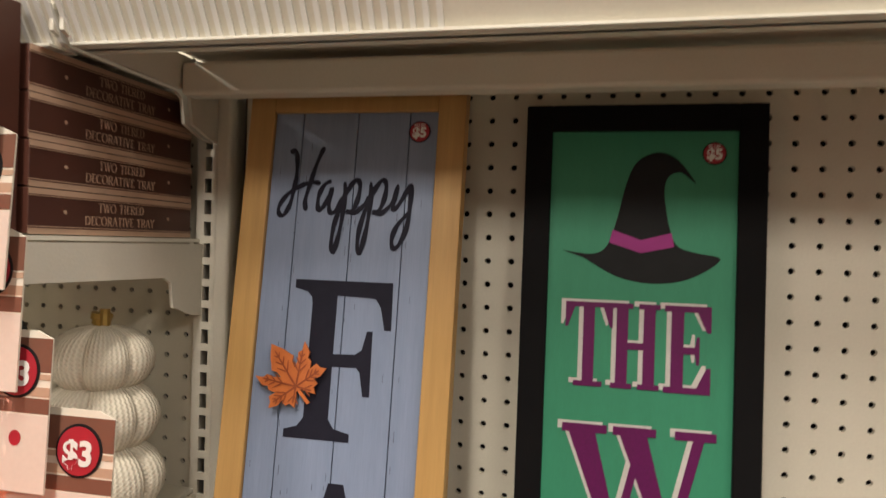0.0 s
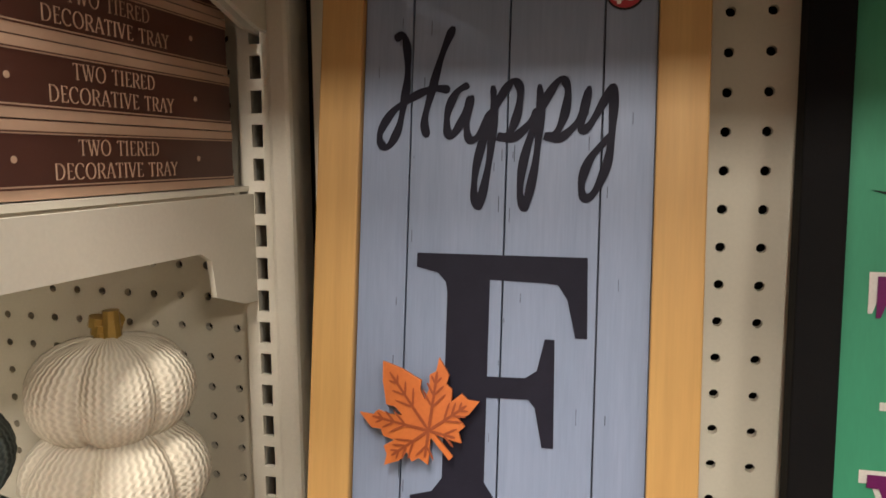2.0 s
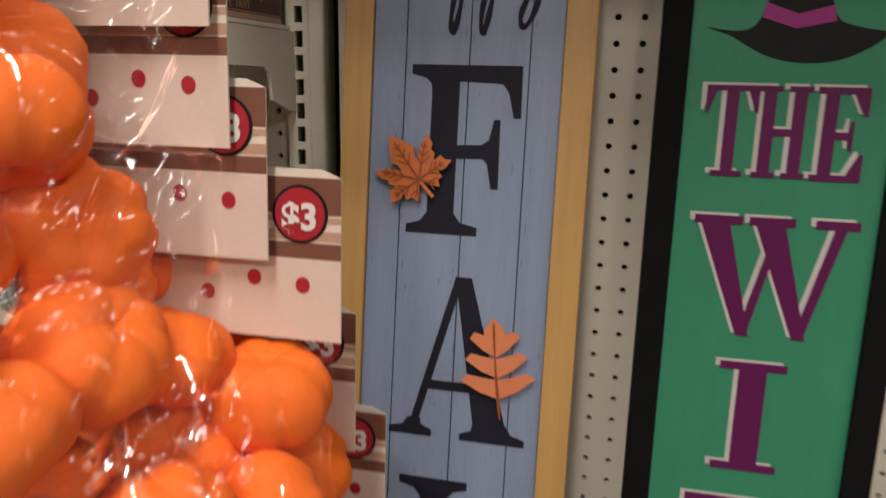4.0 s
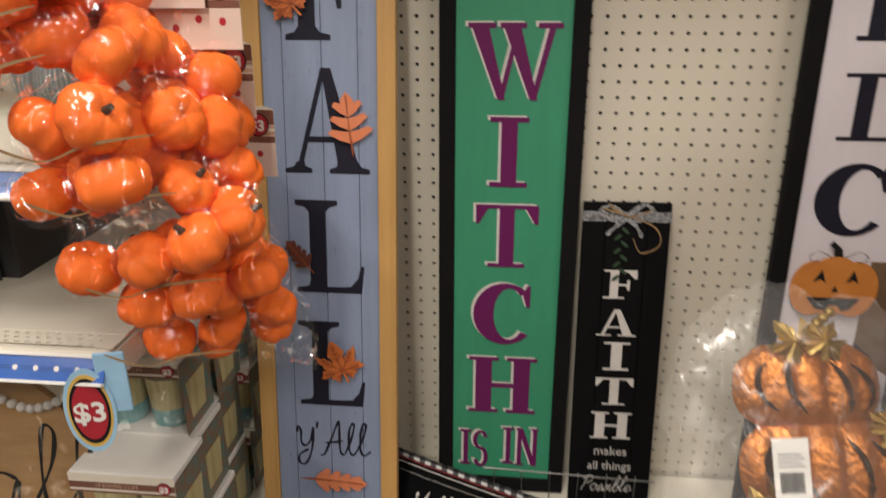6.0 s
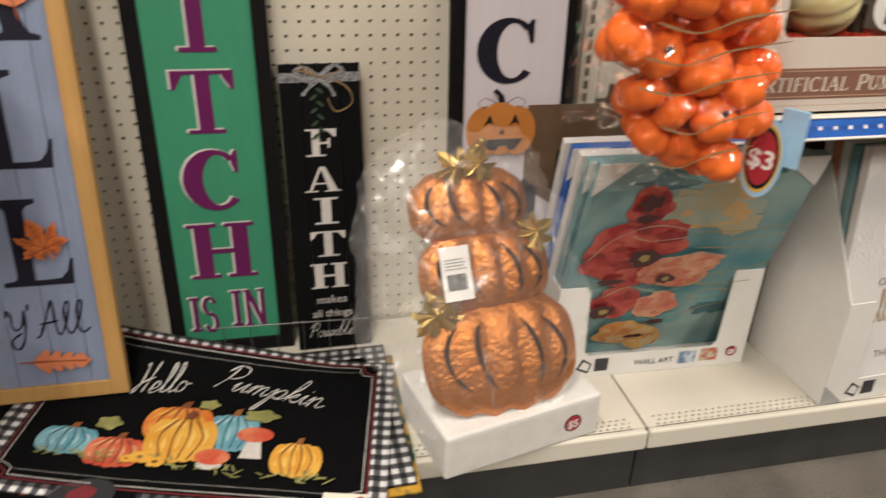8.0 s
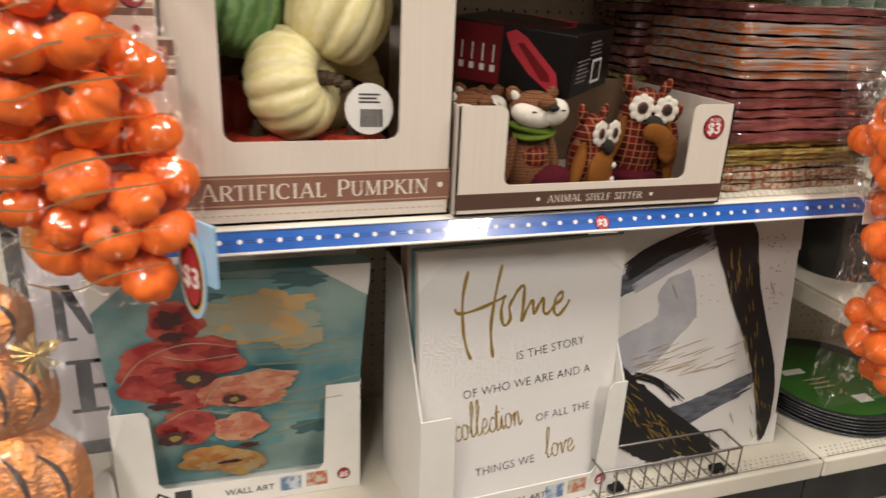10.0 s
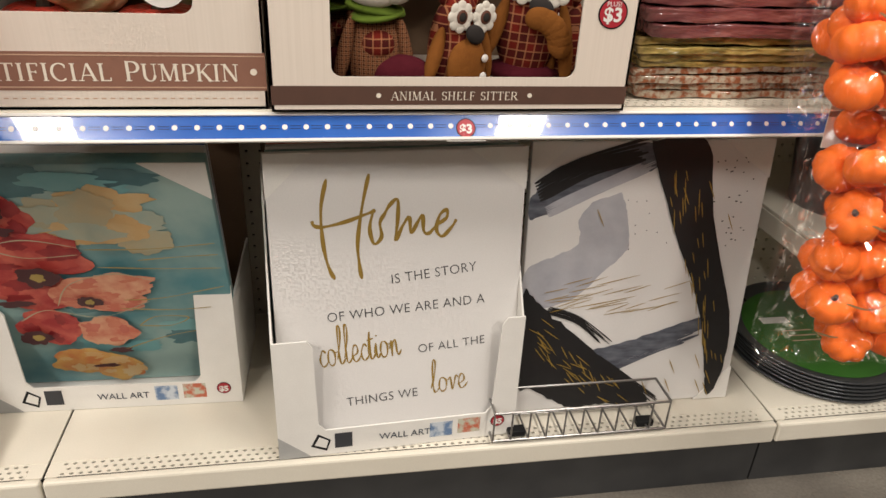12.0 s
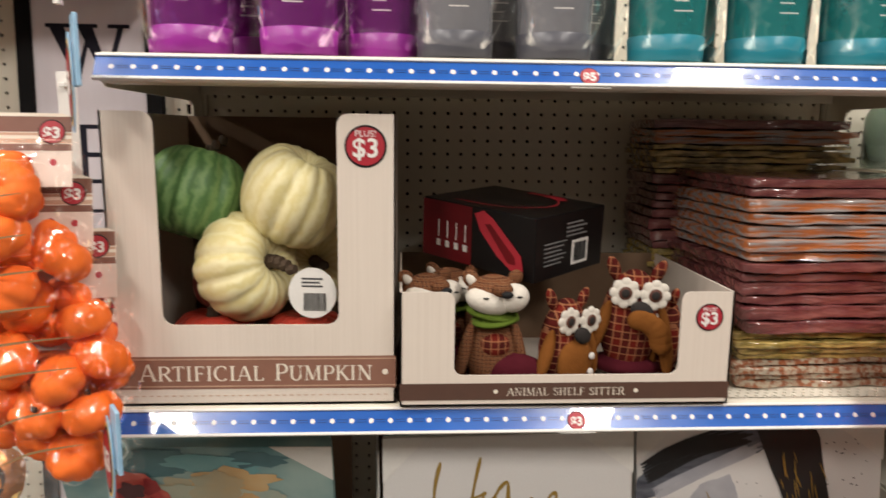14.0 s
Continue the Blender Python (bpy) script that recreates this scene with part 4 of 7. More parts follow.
part("pumpkin_stem", prism([[(.095, .494), (.108, .494), (.104, .51), (.09, .522), (.084, .516), (.094, .508)]], 0.004, 0.0006), M_BLACK, jk)
part("face", prism([[(.066, .452), (.078, .474), (.086, .452), (.077, .458)], [(.118, .452), (.128, .474), (.138, .452), (.128, .458)], [(.098, .436), (.108, .436), (.103, .446)],
                    [(.06, .425), (.145, .425), (.13, .405), (.118, .402), (.112, .412), (.098, .412), (.092, .402), (.076, .405)]], 0.001, 0.0056), M_BLACK, jk)
cl = bmesh.new()
ribbon([(.09, .495), (.07, .505), (.055, .498), (.06, .488), (.072, .49)], 0.0016, h=0.006, bm=cl)
ribbon([(.11, .495), (.13, .506), (.145, .498), (.14, .488), (.128, .49)], 0.0016, h=0.006, bm=cl)
part("tendril", cl, M_BLACK, jk)

# ---- doormats ----
BL, BR, TR, TL = Vector((-0.406, 0.431, 0)), Vector((0.240, 0.231, 0)), Vector((0.308, 0.612, 0)), Vector((-0.338, 0.808, 0))
MW, MH = 0.680, 0.386


def mat_at(u, v, h):
    a, b = u / MW, v / MH
    p = BL * (1 - a) * (1 - b) + BR * a * (1 - b) + TR * a * b + TL * (1 - a) * b
    r = max(0.0, p.y - 0.625)
    z = 0.186 + 0.5 * r * r / (r + 0.035) + 0.004 * math.sin(p.x * 9) + (0.008 if p.x > 0.2 else 0.0) * (p.x - 0.2) / 0.1
    return (p.x, p.y, z + h)


def gingham(name, k=0.0115):
    m = bpy.data.materials.new(name)
    m.use_nodes = True
    nt = m.node_tree
    b = nt.nodes["Principled BSDF"]
    uvn, sep = nt.nodes.new("ShaderNodeTexCoord"), nt.nodes.new("ShaderNodeSeparateXYZ")
    nt.links.new(uvn.outputs["UV"], sep.inputs[0])
    band = []
    for ax in (0, 1):
        d = nt.nodes.new("ShaderNodeMath")
        d.operation = "MODULO"
        d.inputs[1].default_value = 2 * k
        g = nt.nodes.new("ShaderNodeMath")
        g.operation = "GREATER_THAN"
        g.inputs[1].default_value = k
        nt.links.new(sep.outputs[ax], d.inputs[0])
        nt.links.new(d.outputs[0], g.inputs[0])
        band.append(g)
    s = nt.nodes.new("ShaderNodeMath")
    nt.links.new(band[0].outputs[0], s.inputs[0])
    nt.links.new(band[1].outputs[0], s.inputs[1])
    ramp = nt.nodes.new("ShaderNodeValToRGB")
    ramp.color_ramp.interpolation = "CONSTANT"
    h = nt.nodes.new("ShaderNodeMath")
    h.operation = "MULTIPLY"
    h.inputs[1].default_value = 0.5
    nt.links.new(s.outputs[0], h.inputs[0])
    nt.links.new(h.outputs[0], ramp.inputs[0])
    e = ramp.color_ramp.elements
    e[0].color, e[1].position, e[1].color = (0.007, 0.007, 0.008, 1), 0.3, (0.075, 0.075, 0.08, 1)
    e.new(0.8).color = (0.66, 0.65, 0.64, 1)
    nt.links.new(ramp.outputs[0], b.inputs["Base Color"])
    b.inputs["Roughness"].default_value = 0.95
    return m


M_GING = gingham("gingham_felt")


def sheet(parent, name, at, u0, v0, u1, v1, nu, nv, thick, material, label=""):
    """A cloth piece over a surface, with thickness and a flat layout of its own."""
    bm = bmesh.new()
    uvl = bm.loops.layers.uv.new("uv")
    grid = {}
    for i in range(nu + 1):
        for j in range(nv + 1):
            u, v = u0 + (u1 - u0) * i / nu, v0 + (v1 - v0) * j / nv
            for k in (0, 1):
                grid[i, j, k] = (bm.verts.new(at(u, v, -thick * (1 - k))), (u + 1, v + 1))

    def quad(*ks):
        f = bm.faces.new([grid[k][0] for k in ks])
        for lp, k in zip(f.loops, ks):
            lp[uvl].uv = grid[k][1]
    for i in range(nu):
        for j in range(nv):
            quad((i, j, 1), (i + 1, j, 1), (i + 1, j + 1, 1), (i, j + 1, 1))
            quad((i, j, 0), (i, j + 1, 0), (i + 1, j + 1, 0), (i + 1, j, 0))
    for i in range(nu):
        quad((i, 0, 0), (i + 1, 0, 0), (i + 1, 0, 1), (i, 0, 1))
        quad((i, nv, 1), (i + 1, nv, 1), (i + 1, nv, 0), (i, nv, 0))
    for j in range(nv):
        quad((0, j, 1), (0, j + 1, 1), (0, j + 1, 0), (0, j, 0))
        quad((nu, j, 0), (nu, j + 1, 0), (nu, j + 1, 1), (nu, j, 1))
    return part(name, bm, material, parent, label, True)


def painted(name, c1, c2, c3=None):
    """Watercolour print: soft stripes of two or three colours."""
    return mat(name, c1, 0.9, second=c2, scale=22, amount=0.12, wear=0.15)


P_ORG, P_YEL, P_TEAL = painted("print_orange", (0.62, 0.14, 0.02), (0.75, 0.28, 0.05)), painted("print_amber", (0.70, 0.32, 0.03), (0.78, 0.44, 0.07)), painted("print_teal", (0.10, 0.30, 0.38), (0.22, 0.44, 0.50))
P_RED, P_OLIVE, P_DEEP = painted("print_red", (0.55, 0.07, 0.03), (0.66, 0.2, 0.1)), painted("print_olive", (0.20, 0.20, 0.06), (0.32, 0.30, 0.10)), painted("print_brown", (0.16, 0.04, 0.015), (0.28, 0.1, 0.02))
P_CORAL = painted("print_coral", (0.64, 0.22, 0.12), (0.72, 0.36, 0.22))

mat1 = thing("doormat", pose(0, 0, 0), "black felt doormat with checked border and painted pumpkins", "doormat", "stacked doormats")
sheet(mat1, "checked_border", mat_at, 0, 0, MW, MH, 40, 24, 0.005, M_GING, "black and white gingham border")
lift = lambda u, v, h: mat_at(u, v, h + 0.0005)
sheet(mat1, "black_field", lift, 0.040, 0.022, MW - 0.030, MH - 0.012, 36, 20, 0.0004, M_MATB, "black felt field")
ink = lambda u, v, h: mat_at(u, v, h + 0.001)


def frame_line(du, notch, width, material, name):
    a, b, c, d = 0.043 + du, 0.025 + du, MW - 0.033 - du, MH - 0.015 - du
    n = notch
    corner = [(a + n, b), (c - n, b), (c - n, b + n * .6), (c - n * .4, b + n), (c, b + n), (c, d - n), (c - n * .6, d - n), (c - n, d - n * .6), (c - n, d),
              (a + n, d), (a + n, d - n * .6), (a + n * .6, d - n), (a, d - n), (a, b + n), (a + n * .4, b + n), (a + n, b + n * .6), (a + n, b)]
    bm = bmesh.new()
    for p, q in zip(corner, corner[1:]):
        k = max(2, int(math.hypot(q[0] - p[0], q[1] - p[1]) / 0.03))
        ribbon([(p[0] + (q[0] - p[0]) * i / k, p[1] + (q[1] - p[1]) * i / k) for i in range(k + 1)], width, ink, 0.0004, bm, 0.05)
    return part(name, bm, material, mat1)


M_DEEPRED = mat("print_dark_red", (0.20, 0.018, 0.022), 0.9, second=(0.14, 0.014, 0.018), scale=40)
frame_line(0.0, 0.024, 0.0026, M_DEEPRED, "red_line")
frame_line(0.007, 0.024, 0.0016, M_BONE, "white_line")
stitch = bmesh.new()
for k in range(110):
    u = 0.075 + k * 0.005
    for v in (0.046, MH - 0.036):
        if u < MW - 0.075:
            ribbon([(u, v), (u + 0.0025, v)], 0.0012, ink, 0.0004, stitch, 0.0)
part("stitching", stitch, M_BONE, mat1)
part("word", hand("Hello", 0.192, 0.250, 0.066, 0.0034, ink, 0.68, 0.0008, 9, slant=0.35), M_BONE, mat1, "cream script word")
part("word", hand("Pumpkin", 0.338, 0.285, 0.066, 0.0034, ink, 0.92, 0.0008, -12, slant=0.35), M_BONE, mat1, "cream script word")


LIGHTER = {P_ORG: P_YEL, P_RED: painted("print_peach", (0.74, 0.30, 0.14), (0.78, 0.42, 0.22)), P_YEL: painted("print_pale_amber", (0.80, 0.48, 0.10), (0.84, 0.58, 0.18)), P_TEAL: painted("print_pale_teal", (0.42, 0.60, 0.64), (0.30, 0.52, 0.58))}


def print_pumpkin(parent, cx, cy, rx, ry, material, at, h=0.0006, stem=True, lobes=5):
    polys = []
    order = sorted(range(lobes), key=lambda k: -abs(k - (lobes - 1) / 2))
    for k in order:
        t = (k - (lobes - 1) / 2) / ((lobes - 1) / 2)
        polys.append(ell(cx + t * rx * 0.62, cy, rx * (0.42 - 0.05 * abs(t)), ry * (1 - 0.14 * abs(t)), 18))
    p = part("printed_pumpkin", prism(polys, 0.0003, h, 0.00012, at), material, parent)
    sh = bmesh.new()
    for k in range(lobes - 1):
        t = (k + 0.5 - (lobes - 1) / 2) / ((lobes - 1) / 2)
        ribbon([(cx + t * rx * .3, cy + ry * .9), (cx + t * rx * .8, cy + ry * .1), (cx + t * rx * .5, cy - ry * .85)], rx * 0.07, at, h + 0.0016, sh)
    part("printed_rib", sh, P_DEEP if material not in (P_TEAL,) else mat("print_deep_teal", (0.03, 0.12, 0.16), 0.9), p)
    hi = bmesh.new()
    for k in range(lobes):
        t = (k - (lobes - 1) / 2) / ((lobes - 1) / 2)
        ribbon([(cx + t * rx * .34 - rx * .03, cy + ry * .72), (cx + t * rx * .74 - rx * .05, cy + ry * .2), (cx + t * rx * .66 - rx * .04, cy - ry * .45)], rx * 0.11, at, h + 0.0012, hi, 0.5, k)
    part("printed_highlight", hi, LIGHTER[material], p)
    if stem:
        part("printed_stem", prism([[(cx - rx * .14, cy + ry * .85), (cx + rx * .14, cy + ry * .85), (cx + rx * .2, cy + ry * 1.25), (cx - rx * .02, cy + ry * 1.2)]], 0.0003, h + 0.0018, 0.0, at), P_DEEP, p)
    return p


def petal_leaf(cx, cy, rx, ry, n=24):
    return [(cx + rx * (1 + 0.16 * math.cos(5 * a)) * math.cos(a), cy + ry * (1 + 0.16 * math.cos(5 * a)) * math.sin(a)) for a in (2 * math.pi * i / n for i in range(n))]


print_pumpkin(mat1, 0.132, 0.120, 0.052, 0.034, P_TEAL, ink)
print_pumpkin(mat1, 0.405, 0.165, 0.050, 0.048, P_TEAL, ink)
print_pumpkin(mat1, 0.308, 0.178, 0.062, 0.046, P_ORG, ink, 0.0022)
print_pumpkin(mat1, 0.222, 0.100, 0.050, 0.036, P_RED, ink, 0.0030)
print_pumpkin(mat1, 0.325, 0.138, 0.062, 0.056, P_YEL, ink, 0.0048)
print_pumpkin(mat1, 0.527, 0.112, 0.044, 0.040, P_YEL, ink)
part("printed_mushroom", prism([ell(.450, .160, .032, .018, 16), ], 0.0003, 0.004, at=ink), P_RED, mat1)
part("printed_mushroom_stalk", prism([[(.440, .15), (.462, .15), (.470, .105), (.432, .105)]], 0.0003, 0.0036, at=ink), M_BONE, mat1)
part("printed_mushroom", prism([ell(.390, .100, .030, .018, 16)], 0.0003, 0.0072, at=ink), P_RED, mat1)
part("printed_mushroom_stalk", prism([ell(.388, .082, .022, .010, 16)], 0.0003, 0.0068, at=ink), M_BONE, mat1)
rnd = random.Random(4)
gr = bmesh.new()
for k in range(70):
    u = rnd.uniform(0.09, 0.60)
    v = 0.074 + 0.01 * math.sin(u * 9) + rnd.uniform(-0.010, 0.010)
    ribbon([(u, v), (u + rnd.uniform(-.02, .02), v + rnd.uniform(.0, .016))], 0.0030, ink, 0.0078 + k * 1e-5, gr)
part("printed_grass", gr, P_OLIVE, mat1)
fl2 = []
for cx, cy, r in ((.272, .088, .018), (.300, .080, .015), (.252, .082, .011)):
    fl2 += [ell(cx + r * .7 * math.cos(a), cy + r * .5 * math.sin(a), r * .45, r * .3, 10) for a in (0, 1.05, 2.1, 3.14, 4.2, 5.25)]
part("printed_flower", prism(fl2, 0.0003, 0.0082, 0.00004, ink), P_YEL, mat1)
for lf in (petal_leaf(.190, .165, .022, .016), petal_leaf(.452, .206, .030, .015), petal_leaf(.352, .228, .018, .012)):
    part("printed_leaf", prism([lf], 0.0003, 0.0048, at=ink), P_OLIVE, mat1)
tagm = thing("hang_tag", pose(0.176, 0.248, 0.194, -78, 0, -14) @ Matrix.Scale(0.82, 4), "cream printed card tag on the doormat", "tag")
part("card", prism([rec(-0.04, -0.03, 0.042, 0.052)], 0.001), M_CREAM, tagm)
part("picture", prism([rec(-0.03, -0.016, 0.032, 0.03)], 0.0004, 0.001), M_MATB, tagm)
part("picture_spot", prism([ell(-.012, .0, .01, .007, 12), ell(.006, .002, .013, .01, 12)], 0.0003, 0.0014), P_YEL, tagm)
price_spot(tagm, 0.03, 0.038, 0.009, "$5", 0.001)


def flat_mat(z, x0, y0, x1, y1, turn_deg, label, border):
    cz = Matrix.Translation(((x0 + x1) / 2, (y0 + y1) / 2, z)) @ Matrix.Rotation(radians(turn_deg), 4, "Z")
    w, h = x1 - x0, y1 - y0
    at = lambda u, v, hh: tuple(cz @ Vector((u - w / 2, v - h / 2, hh + 0.002 * math.sin(u * 7))))
    t = thing("doormat", pose(0, 0, 0), label, "doormat", "stacked doormats")
    sheet(t, "border", at, 0, 0, w, h, 24, 12, 0.005, border)
    sheet(t, "black_field", lambda u, v, hh: at(u, v, hh + 0.0005), 0.0, 0.03, w - 0.04, h - 0.04, 24, 12, 0.0004, M_MATB)
    return t, at


m2, at2 = flat_mat(0.180, -0.405, 0.312, 0.30, 0.70, 0.8, "black doormat with checked edge under another mat", M_GING)
part("printed_wheel", prism([ell(.195, .065, .05, .036, 26)], 0.0004, 0.0012, at=at2), mat("print_grey", (0.022, 0.022, 0.025), 0.9), m2, "printed truck tyre")
part("printed_hub", prism([ell(.195, .07, .022, .014, 20)], 0.0004, 0.0018, at=at2), M_DEEPRED, m2)
part("printed_lamp", prism([rec(.105, .085, .14, .105)], 0.0004, 0.0012, at=at2), M_DEEPRED, m2)
M_FLORAL = mat("print_floral", (0.55, 0.30, 0.03), 0.9, second=(0.02, 0.06, 0.02), scale=26, amount=0.06)
m3, at3 = flat_mat(0.172, -0.42, 0.307, 0.31, 0.68, -0.6, "colourful floral doormat at the bottom of the stack", M_FLORAL)

# ---- copper pumpkin on a foam block ----
foam = thing("foam_block", pose(0.348, 0.322, 0.165, 0, 0, 13.0), "white foam display block on the deck", "block")
part("body", block(0, 0.298, 0, 0.19, 0.0, 0.087, 0.006, seg=3), M_STYRO, foam)
fr = part("front_print", prism([rec(0.01, 0.01, 0.29, 0.078)], 0.0003), M_STYRO, foam)
price_spot(foam, 0.243, 0.040, 0.0175, "$5", 0.0004)


def copper_lobe(cx, cz, rx, rz, depth, lobes, n=56, rings=12):
    """One puffed pumpkin of pressed metal: lobed outline, domed front."""
    bm = bmesh.new()
    rows = []
    for j in range(rings + 1):
        r = j / rings
        row = []
        for i in range(n):
            a = 2 * math.pi * i / n
            sx = math.copysign(abs(math.cos(a)) ** 0.75, math.cos(a))
            sz = math.copysign(abs(math.sin(a)) ** 0.8, math.sin(a))
            x = sx * rx * r
            rib = 1 - 0.10 * (0.5 - 0.5 * math.cos(lobes * 2 * math.pi * (x / rx * 0.5 + 0.5))) * abs(sz)
            z = sz * rz * r * rib
            y = -depth * math.sqrt(max(0.0, 1 - (0.97 * r) ** 2.6)) * (0.72 + 0.28 * abs(math.cos(lobes * math.pi * (x / rx) * 0.5)))
            y += 0.0016 * noise.noise(Vector((x * 60, z * 60, cz * 40)))
            row.append(bm.verts.new((cx + x, y, cz + z)))
        rows.append(row)
    for j in range(rings):
        for i in range(n):
            k = (i + 1) % n
            if j == 0:
                if i == 0:
                    continue
            bm.faces.new((rows[j][i], rows[j][k], rows[j + 1][k], rows[j + 1][i])) if j else None
    bm.faces.new(rows[1])
    bmesh.ops.delete(bm, geom=rows[0], context="VERTS")
    bmesh.ops.recalc_face_normals(bm, faces=bm.faces[:])
    if sum(f.normal.y for f in bm.faces) > 0:
        bmesh.ops.reverse_faces(bm, faces=bm.faces[:])
    return bm


stack = thing("metal_pumpkin_stack", pose(0.466, 0.378, 0.250, -29, 0, 8) @ Matrix.Diagonal((1.07, 1.0, 1.0, 1.0)), "copper foil stack of three pumpkins with cut slits", "decoration")
LOBES = [(0.0, 0.097, 0.128, 0.103), (-0.008, 0.235, 0.108, 0.078), (-0.020, 0.345, 0.098, 0.066)]
for cx, cz, rx, rz in LOBES:
    pk = part("pumpkin", copper_lobe(cx, cz, rx, rz, 0.04, 5), M_COPPER, stack, "pressed copper pumpkin", True)
    # each slit is a dark strip over closed metal, painted as the shade within
    for t in (-0.74, -0.36, 0.40, 0.76):
        bm = bmesh.new()
        line = [(cx + t * rx * math.sqrt(1 - 0.62 * (q * .23) ** 2) + 0.010 * (-1 if t < 0 else -1) * (q / 4), cz + rz * q * .135) for q in range(4, -5, -1)]
        d = 0.0415 * math.sqrt(max(0.05, 1 - abs(t) ** 2.6)) * 0.98
        sq = spline(line, 4)
        prev = None
        for i, (u, v) in enumerate(sq):
            f = i / (len(sq) - 1)
            w = 0.0042 * math.sin(math.pi * min(1, f * 1.25 + 0.06)) ** 0.7 if f < 0.75 else 0.0042 * (1 - f) / 0.25
            w = max(w, 0.0004)
            yy = -d - 0.0022 + 0.010 * (abs(v - cz) / rz) ** 2.6
            l_, r_ = bm.verts.new((u - w, yy, v)), bm.verts.new((u + w, yy - 0.0004, v))
            if prev:
                bm.faces.new((prev[0], prev[1], r_, l_))
            prev = (l_, r_)
        part("shade_strip", bm, M_SLIT, pk, "dark strip standing for the shade inside a cut slit")


def foil_leaf(cx, cz, s, rot, y, seed):
    bm = bmesh.new()
    pts = maple(0, 0, s, rot)
    c = bm.verts.new((cx, y - 0.006, cz))
    vs = [bm.verts.new((cx + a, y + 0.004 * math.sin(i * 2.1 + seed), cz + b)) for i, (a, b) in enumerate(pts)]
    for i in range(len(vs)):
        bm.faces.new((c, vs[i], vs[(i + 1) % len(vs)]))
    return bm


for k, (a, b, s, r, y) in enumerate(((-0.042, 0.408, 0.058, 40, -0.03), (0.078, 0.288, 0.056, -60, -0.03), (-0.104, 0.178, 0.066, 15, -0.035), (-0.005, 0.408, 0.05, -30, -0.036), (-0.085, 0.195, 0.05, 80, -0.042))):
    part("gold_leaf", foil_leaf(a, b, s, r, y, k), M_GOLD, stack, "gold foil leaf")
stm = bmesh.new()
for k in range(7):
    bmesh.ops.create_uvsphere(stm, u_segments=8, v_segments=6, radius=0.011 - k * 0.0006, matrix=Matrix.Translation((-0.018 + 0.0015 * k * k * 0.6, -0.02, 0.402 + k * 0.0075)))
part("stem", stm, M_GOLD, stack, "gold stem", True)
tg = part("price_card", prism([rec(-0.092, 0.196, -0.046, 0.282)], 0.0008, 0.052), M_WHITE, stack, "white barcode card")
barcode(-0.085, 0.212, -0.054, 0.238, tg, 0.0535, 3)
part("small_print", prism([rec(-0.086, 0.245 + k * 0.005, -0.053 - 0.004 * (k % 2), 0.247 + k * 0.005) for k in range(4)], 0.0002, 0.0535, 0.0), mat("grey_ink", (0.35, 0.35, 0.35), 0.6), tg)


def crumpled_bag(name, cx, cz, rx, rz, ry, seed, rough=0.012, n=56, m=32, square=0.7, droop=0.0):
    """A loose clear bag: pillow shape with folds."""
    bm = bmesh.new()
    off = Vector((seed * 3.1, seed * 1.7, 0))
    rows = []
    for j in range(m + 1):
        b = -math.pi / 2 + math.pi * j / m
        row = []
        for i in range(n):
            a = 2 * math.pi * i / n
            cb = max(0.0, math.cos(b))
            x = math.copysign(abs(math.cos(a)) ** square, math.cos(a)) * cb ** square * rx
            y = math.sin(a) * cb ** 0.6 * ry
            z = math.copysign(abs(math.sin(b)) ** square, math.sin(b)) * rz
            p = Vector((x, y, z))
            q = p * 14 + off
            d = noise.noise(q) * rough + abs(noise.noise(q * 2.3)) * rough * 0.9 + noise.noise(q * 5.1) * rough * 0.25
            row.append(bm.verts.new(p + p.normalized() * d + Vector((cx, 0, cz))))
        rows.append(row)
    for j in range(m):
        for i in range(n):
            k = (i + 1) % n
            bm.faces.new((rows[j][i], rows[j][k], rows[j + 1][k], rows[j + 1][i]))
    bmesh.ops.remove_doubles(bm, verts=bm.verts[:], dist=1e-5)
    return bm


bag = part("plastic_bag", crumpled_bag("bag", -0.030, 0.228, 0.172, 0.240, 0.060, 2, 0.024, 96, 60), M_FILM2, stack, "loose clear plastic bag", True)
bag.visible_shadow = False


# ---- hanging bags of small pumpkins ----
def gourd_mesh(name, r, squash, lobes, depth, seg=32, rings=14, dent=0.25, wob=0.0, seed=0):
    """A ribbed pumpkin body with dented ends, upright on its base."""
    V, F = [], []
    for j in range(rings + 1):
        b = -math.pi / 2 + math.pi * j / rings
        for i in range(seg):
            a = 2 * math.pi * i / seg
            rib = 1 - depth * (1 - abs(math.sin(lobes * a / 2))) ** 1.6
            rr = r * math.cos(b) * (rib if 0 < j < rings else 1)
            z = r * squash * math.sin(b) * (1 - dent * (1 - abs(math.cos(b))) ** 2) * (0.6 + 0.4 * rib)
            k = 1 + wob * noise.noise(Vector((math.cos(a) * 2 + seed, math.sin(a) * 2, b * 1.5)))
            V.append((rr * math.cos(a) * k, rr * math.sin(a) * k, z))
    for j in range(rings):
        for i in range(seg):
            k = (i + 1) % seg
            F.append((j * seg + i, j * seg + k, (j + 1) * seg + k, (j + 1) * seg + i))
    return mesh_of(name, V, F, True)


MINI = [gourd_mesh("pumpkin", 0.0315, 0.86, 7, 0.10, 42, 16, 0.42, 0.10, k) for k in range(3)]
for me in MINI:
    me.materials.append(M_ORANGE)
st = bmesh.new()
bmesh.ops.create_cone(st, cap_ends=True, segments=7, radius1=0.004, radius2=0.003, depth=0.010)
STEM = bpy.data.meshes.new("stem")
st.to_mesh(STEM)
st.free()
STEM.materials.append(M_STEM)
